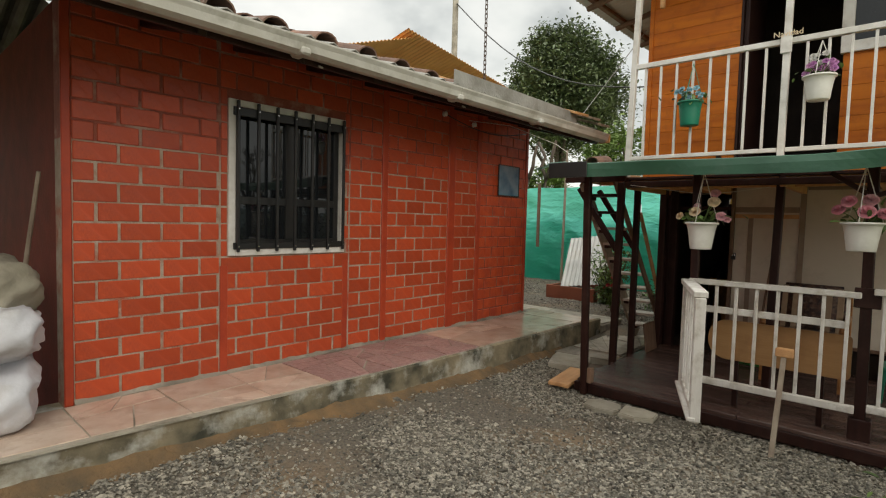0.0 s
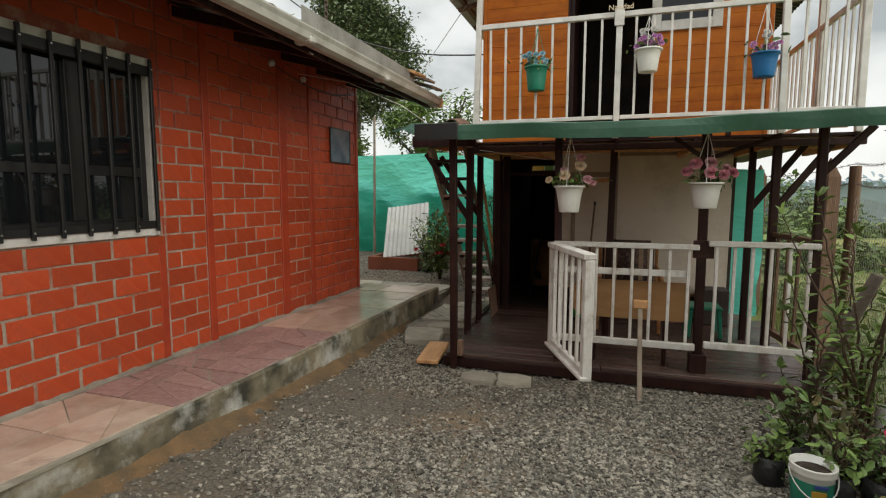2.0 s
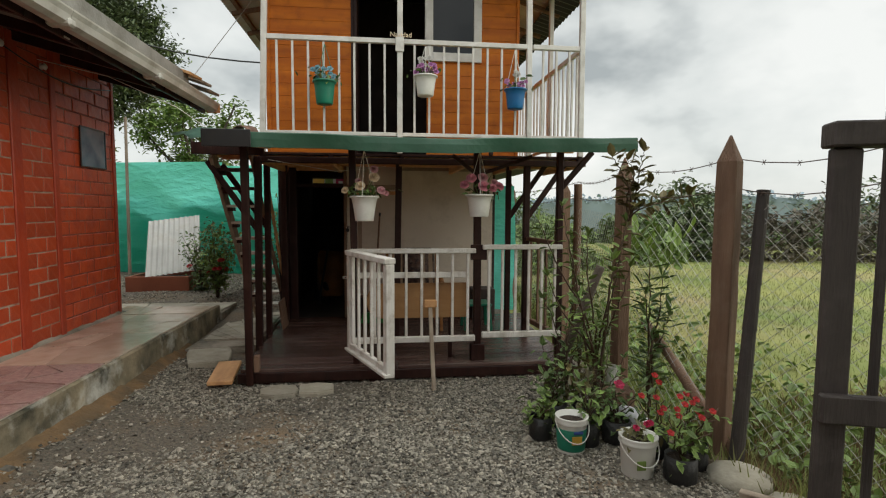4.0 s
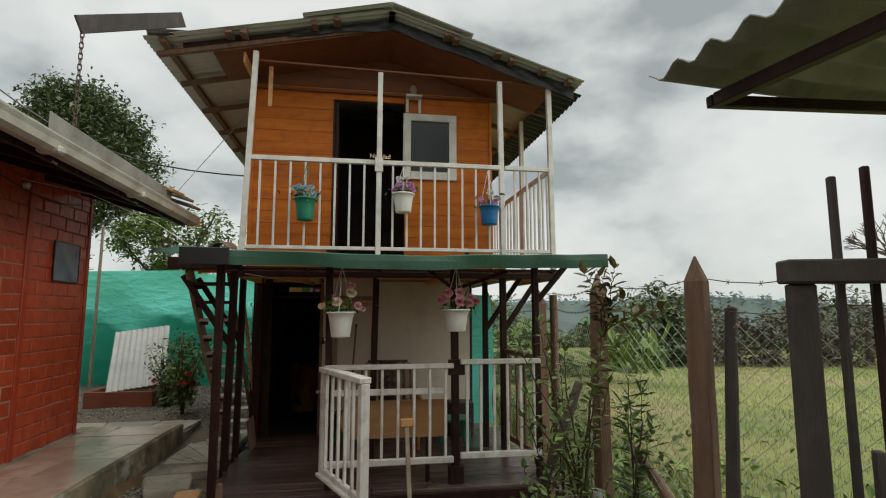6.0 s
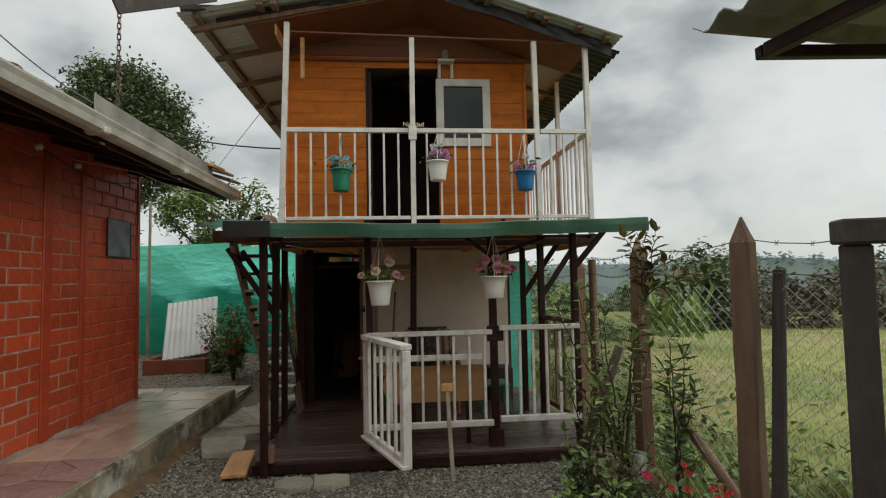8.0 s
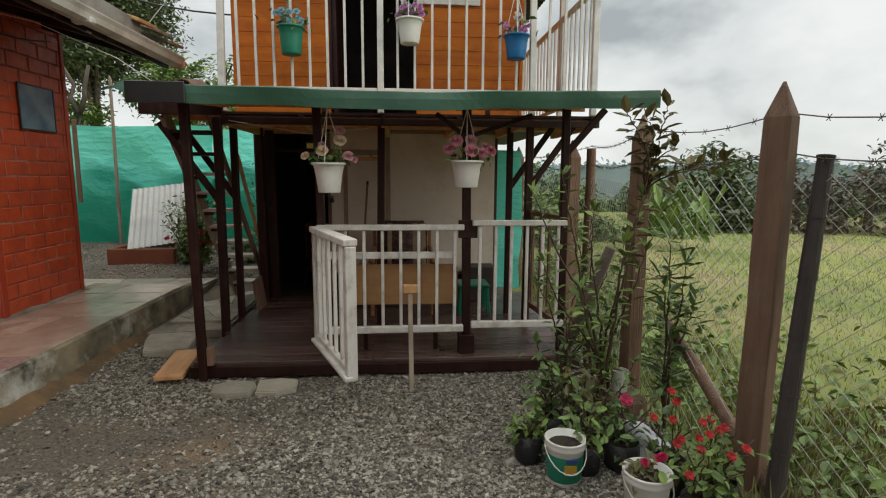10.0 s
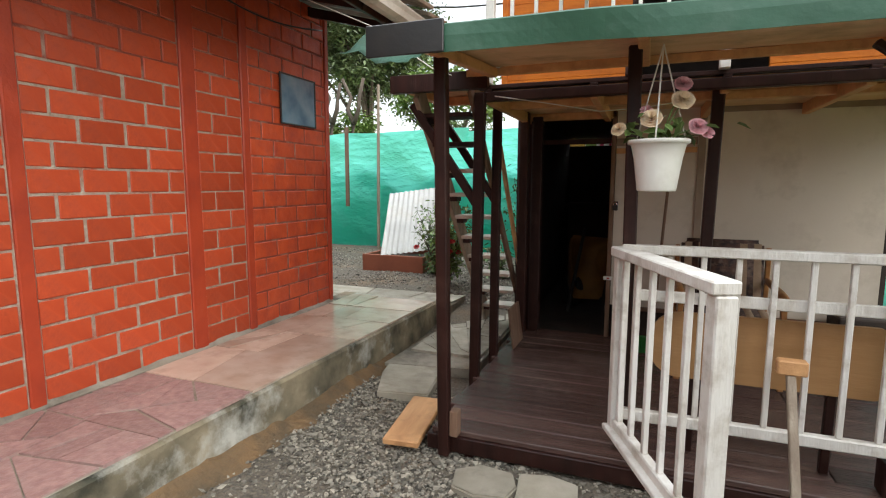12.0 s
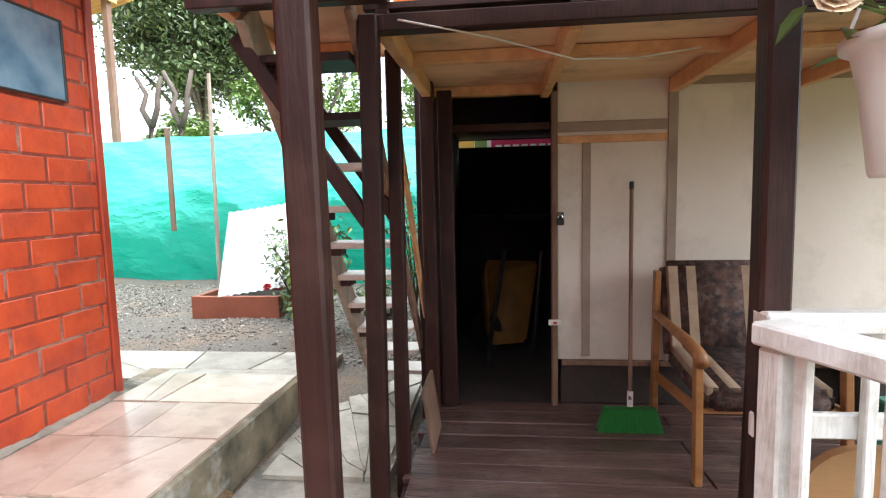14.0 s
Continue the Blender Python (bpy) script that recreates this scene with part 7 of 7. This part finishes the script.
tagged(leaf_cloud("weeds", wp, 0.085, 0.6, M_LIGHTLEAF, None, 8), "broad leaved weeds beyond the fence", "weeds", kind="stuff")


def bush(at, rad, seed, m, name="field_bush", label="rounded dark bush at the far edge of the meadow", n=2600, leaf=0.3):
    th = thing(name, label, "bush", at=at)
    r = random.Random(seed)
    pts = []
    for _ in range(n):
        v = Vector((r.gauss(0, 1), r.gauss(0, 1), abs(r.gauss(0, 1)))).normalized()
        k = r.uniform(0.5, 1) ** 0.4 * (0.8 + 0.45 * noise.noise(v * 2.2 + Vector((seed, 1, 0))))
        pts.append((v.x * rad[0] * k, v.y * rad[1] * k, v.z * rad[2] * k))
    leaf_cloud("crown", pts, leaf, 0.5, m, th, seed)
    part("trunk", tube((0, 0, -0.5), (0, 0, rad[2] * 0.6), 0.12, 0.06), M_BARK, th)
    return th


for k, (x, y, a, h, m) in enumerate(((13.5, 23, 3.4, 4.6, M_TREELEAF), (9.0, 19, 2.2, 2.0, M_LEAF), (5.5, 20, 2.0, 1.5, M_LIGHTLEAF), (17, 19, 2.6, 2.0, M_LEAF), (3.2, 17, 1.6, 1.5, M_LIGHTLEAF), (21, 22, 3.6, 5.2, M_TREELEAF), (26, 20, 3.2, 4.6, M_LEAF), (10.5, 27, 3.0, 1.8, M_LIGHTLEAF), (6.5, 26, 3.2, 3.2, M_LEAF), (2.2, 12.5, 1.0, 1.1, M_LIGHTLEAF), (30, 14, 4.0, 4.5, M_LEAF), (19, 27, 3.5, 2.0, M_LIGHTLEAF))):
    bush((x, y, height(x, y) - 0.4), (a, a, h), 80 + k, m)
M_DRYLEAF = mat("grey_brown_dry_leaf", (0.17, 0.145, 0.11), (0.09, 0.08, 0.06), 0.7, 3, bump=0, vary=0.4, island=True)
bush((7.3, 12.7, height(7.3, 12.7) - 0.1), (0.85, 0.85, 1.95), 120, M_TREELEAF, "round_bush", "rounded dark bush standing in the meadow", 3000, 0.17)
for k, (x, y, a, h) in enumerate(((9.2, 12.7, 1.1, 2.0), (10.6, 12.2, 1.2, 2.3), (12.2, 11.7, 1.3, 2.1))):
    bush((x, y, height(x, y) - 0.1), (a, a, h), 130 + k, M_DRYLEAF, "dry_bush", "grey brown half bare bush beyond the fence", 1500, 0.15)
for k, (x, y, a, h) in enumerate(((2.6, 10.6, 0.7, 0.75), (3.6, 11.2, 0.8, 0.6), (5.3, 11.9, 0.9, 0.6), (6.2, 12.4, 0.8, 0.75))):
    bush((x, y, height(x, y) - 0.08), (a, a, h), 140 + k, M_LIGHTLEAF, "low_bush", "low light green bush at the meadow edge", 1300, 0.14)
th = thing("banana_plant", "clump of bright green banana leaves in the meadow", "plant", at=(4.6, 9.8, height(4.6, 9.8)))
leaf_cloud("foliage", [(random.Random(k).gauss(0, 0.3), random.Random(k + 50).gauss(0, 0.3), random.Random(k + 90).uniform(0.2, 0.8)) for k in range(60)], 0.5, 0.35, M_LIGHTLEAF, th, 77, -0.7)
bare = thing("bare_tree", "leafless grey tree beyond the meadow", "tree", at=(15.5, 12.4, height(15.5, 12.4) - 0.2))
rb = random.Random(31)
bm = bmesh.new()


def grow(p, d, L, rad, depth):
    q = p + d * L
    chain_tube([p, p.lerp(q, 0.5) + Vector((rb.uniform(-1, 1), rb.uniform(-1, 1), rb.uniform(-1, 1))) * L * 0.08, q], rad, rad * 0.6, 5, bm)
    if depth:
        for _ in range(3):
            grow(q, (d + Vector((rb.uniform(-1, 1), rb.uniform(-1, 1), rb.uniform(-0.4, 0.7))) * 0.75).normalized(), L * 0.72, rad * 0.6, depth - 1)


grow(Vector((0, 0, 0)), Vector((0, 0, 1)), 1.6, 0.16, 5)
part("branches", bm, M_BARK, bare)


def ridge(dist, a0, a1, base, amp, seed, col, name, label, tree_r):
    """A distant wooded ridge: a hill body and a fringe of tree crowns."""
    # col carries the air haze as well as the woods
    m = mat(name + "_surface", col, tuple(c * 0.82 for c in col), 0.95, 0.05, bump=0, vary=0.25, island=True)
    verts, faces = [], []
    n = 90
    tops = []
    for k in range(n + 1):
        a = radians(a0 + (a1 - a0) * k / n)
        h = base + amp * (noise.noise((k * 0.05, seed, 0)) + 0.4 * noise.noise((k * 0.17, seed, 4)))
        x, y = dist * math.sin(a), dist * math.cos(a)
        verts += [(x, y, -40), (x, y, h), (x * 1.25, y * 1.25, -40)]
        tops.append((x, y, h))
    for k in range(n):
        i = 3 * k
        faces += [(i, i + 3, i + 4, i + 1), (i + 1, i + 4, i + 5, i + 2)]
    ob = tagged(mesh_of(name, verts, faces, m), label, "hills", kind="structure")
    rr = random.Random(seed)
    pts = []
    for x, y, h in tops:
        for _ in range(40):
            pts.append((x + rr.gauss(0, dist * 0.012), y + rr.gauss(0, dist * 0.012), h + tree_r * rr.uniform(-1.6, 0.9)))
    leaf_cloud("tree_crowns", pts, tree_r * 1.5, 0.8, m, ob, seed, -0.2)
    return ob


# haze is painted: each farther ridge gets a paler, bluer colour
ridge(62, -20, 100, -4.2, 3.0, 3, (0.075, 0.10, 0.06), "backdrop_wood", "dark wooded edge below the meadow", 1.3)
ridge(150, -70, 110, -3.0, 7.0, 5, (0.20, 0.245, 0.24), "backdrop_hill", "wooded hill with haze in its colour", 1.5)
ridge(420, -80, 110, 6.0, 12.0, 9, (0.34, 0.42, 0.47), "backdrop_ridge", "far ridge, blue grey from painted haze", 2.4)
far = thing("far_house", "small white house far across the valley", "house", at=(44, 52, height(44, 52)))
part("wall", box((-2, -2, 0), (2, 2, 8.5), 0.02), M_HOUSEWHITE, far)
part("roof", beam((-2.5, 0, 9.0), (2.5, 0, 9.0), 5.0, 0.8), M_CLAY, far)

# ---- loose gravel ----
NG = 170000
r = np.random.RandomState(12)
gx = r.uniform(-2.95, 1.1, NG)
gy = r.uniform(-0.2, 5.0, NG)
far_n = NG // 6
gx[:far_n], gy[:far_n] = r.uniform(-7, -2.0, far_n), r.uniform(6.9, 10.2, far_n)
keep = np.ones(NG, bool)
keep[far_n:] = ~((gx[far_n:] > -1.85) & (gx[far_n:] < 0.9) & (gy[far_n:] > 4.36))
soil = np.array([noise.noise((a * 0.9, b * 0.9, 3.3)) + 0.35 * ramp(-a, 1.9, 2.8) * (b < 6) for a, b in zip(gx, gy)])
keep &= r.rand(NG) > np.clip((soil - 0.12) * 3.2, 0, 0.85)
gx, gy = gx[keep], gy[keep]
NG = len(gx)
gz = np.array([height(a, b) for a, b in zip(gx, gy)]) + r.uniform(0.0, 0.008, NG)
oct_v = np.array([(1, 0, 0), (-1, 0, 0), (0, 1, 0), (0, -1, 0), (0, 0, 1), (0, 0, -1)], float)
oct_f = np.array([(0, 2, 4), (2, 1, 4), (1, 3, 4), (3, 0, 4), (2, 0, 5), (1, 2, 5), (3, 1, 5), (0, 3, 5)])
sz = r.lognormal(math.log(0.0088), 0.38, NG)
axes = r.normal(size=(NG, 3, 3))
qx = np.linalg.qr(axes)[0]
scl = sz[:, None] * r.uniform(0.55, 1.35, (NG, 3))
V = np.einsum("ij,njk->nik", oct_v, qx * scl[:, :, None])
V += r.normal(0, 0.12, V.shape) * sz[:, None, None]
V[:, :, 2] *= 0.62
V += np.stack([gx, gy, gz], 1)[:, None, :]
Fc = (np.arange(NG)[:, None, None] * 6 + oct_f[None]).reshape(-1, 3)
tagged(mesh_of("gravel", V.reshape(-1, 3).tolist(), Fc.tolist(), M_STONE), "loose grey crushed stone over ochre soil", "gravel", kind="stuff")

# ---- bricks of the red wall ----
cache = {}


def brick_mesh(w):
    key = round(w * 100)
    if key not in cache:
        bm = box((-0.02, -w / 2, -(COURSE - 0.0125) / 2), (0.0, w / 2, (COURSE - 0.0125) / 2), 0.004)
        me = bpy.data.meshes.new("brick")
        bm.to_mesh(me)
        bm.free()
        me.materials.append(M_BRICK)
        cache[key] = me
    return cache[key]


rnd = random.Random(17)
panels = [(0.93, WIN[0] - 0.06), (WIN[0] - 0.06, WIN[1] + 0.06), (WIN[1] + 0.06, 3.41), (3.48, 4.36), (4.47, 4.86), (4.93, 5.87)]
joined = bmesh.new()
for a, b in panels:
    row = 0
    z = WZ0 + 0.02
    while z < WZ1 - 0.03:
        zc = z + COURSE / 2
        k = -1
        while True:
            y0 = a + (k + 0.5 * (row % 2)) * LONG
            if y0 > b:
                break
            p, q = max(a, y0) + 0.008, min(b, y0 + LONG) - 0.009
            spans = [(p, q)]
            if z + COURSE > WIN[2] - 0.004 and z < WIN[3] + 0.004:
                spans = [s for s in ((p, min(q, WIN[0] - 0.004)), (max(p, WIN[1] + 0.004), q))]
            for s0, s1 in spans:
                if s1 - s0 < 0.015:
                    continue
                loc = (WX + rnd.uniform(-0.0025, 0.002), (s0 + s1) / 2, zc + rnd.uniform(-0.0015, 0.0015))
                if a < 4.9:
                    ob = new("brick", brick_mesh(s1 - s0))
                    ob.parent = wall
                    ob.location = loc
                    ob.rotation_euler = (rnd.uniform(-0.010, 0.010), 0, rnd.uniform(-0.008, 0.008))
                    ob.scale = (1, (s1 - s0) / (round((s1 - s0) * 100) / 100) * rnd.uniform(0.98, 1.015) * (1.02 if a > 3.5 else 1), rnd.uniform(0.965, 1.035) + (0.02 if a > 3.5 else 0))
                else:
                    add_box(joined, (loc[0] - 0.02, s0, zc - (COURSE - 0.0125) / 2), (loc[0], s1, zc + (COURSE - 0.0125) / 2), 0.004)
            k += 1
        z += COURSE
        row += 1
jb = part("bricks", joined, M_BRICK, wall)
jb["kind"] = "stuff"

# rough mortar fillet where the wall meets the walk, and smears of mortar left on a few bricks
fil = bmesh.new()
rows = []
ny = 150
for i in range(ny + 1):
    yy = WY0 + 0.05 + (WY1 - WY0 - 0.06) * i / ny
    hh = 0.022 + 0.02 * noise.noise((yy * 4, 0, 3)) + 0.012 * noise.noise((yy * 15, 2, 0))
    ww = 0.028 + 0.016 * noise.noise((yy * 5, 7, 1))
    rows.append([fil.verts.new(p) for p in ((WX - 0.004, yy, 0.312 + hh), (WX + 0.006, yy, 0.310 + hh * 0.75), (WX + ww * 0.6, yy, 0.318), (WX + ww, yy, 0.309))])
for p, q in zip(rows, rows[1:]):
    for j in range(3):
        fil.faces.new((p[j], p[j + 1], q[j + 1], q[j]))
part("mortar_fillet", fil, M_CONC, wall, "rough grey mortar along the foot of the wall")

for at, top, k in (((-7.43, 12.0, 0), 3.5, 3), ((-6.95, 12.1, 0), 3.6, 5)):
    tk = thing("lopped_tree", "bare forked grey trunk beyond the screen", "tree", at=at)
    rr = random.Random(k)
    smooth(part("trunk", chain_tube([(0, 0, -0.1), (0.05, 0, 1.2), (-0.06, 0.03, 2.3), (0.02, 0, 2.7)], 0.08, 0.06, 8), M_BARK, tk))
    for sx in (-1, 1):
        smooth(part("limb", chain_tube([(0.02, 0, 2.65), (sx * 0.14, 0, 2.95), (sx * 0.10 + 0.05, 0.02, 3.2), (sx * rr.uniform(0.18, 0.3), 0, top)], 0.055, 0.035, 7), M_BARK, tk))
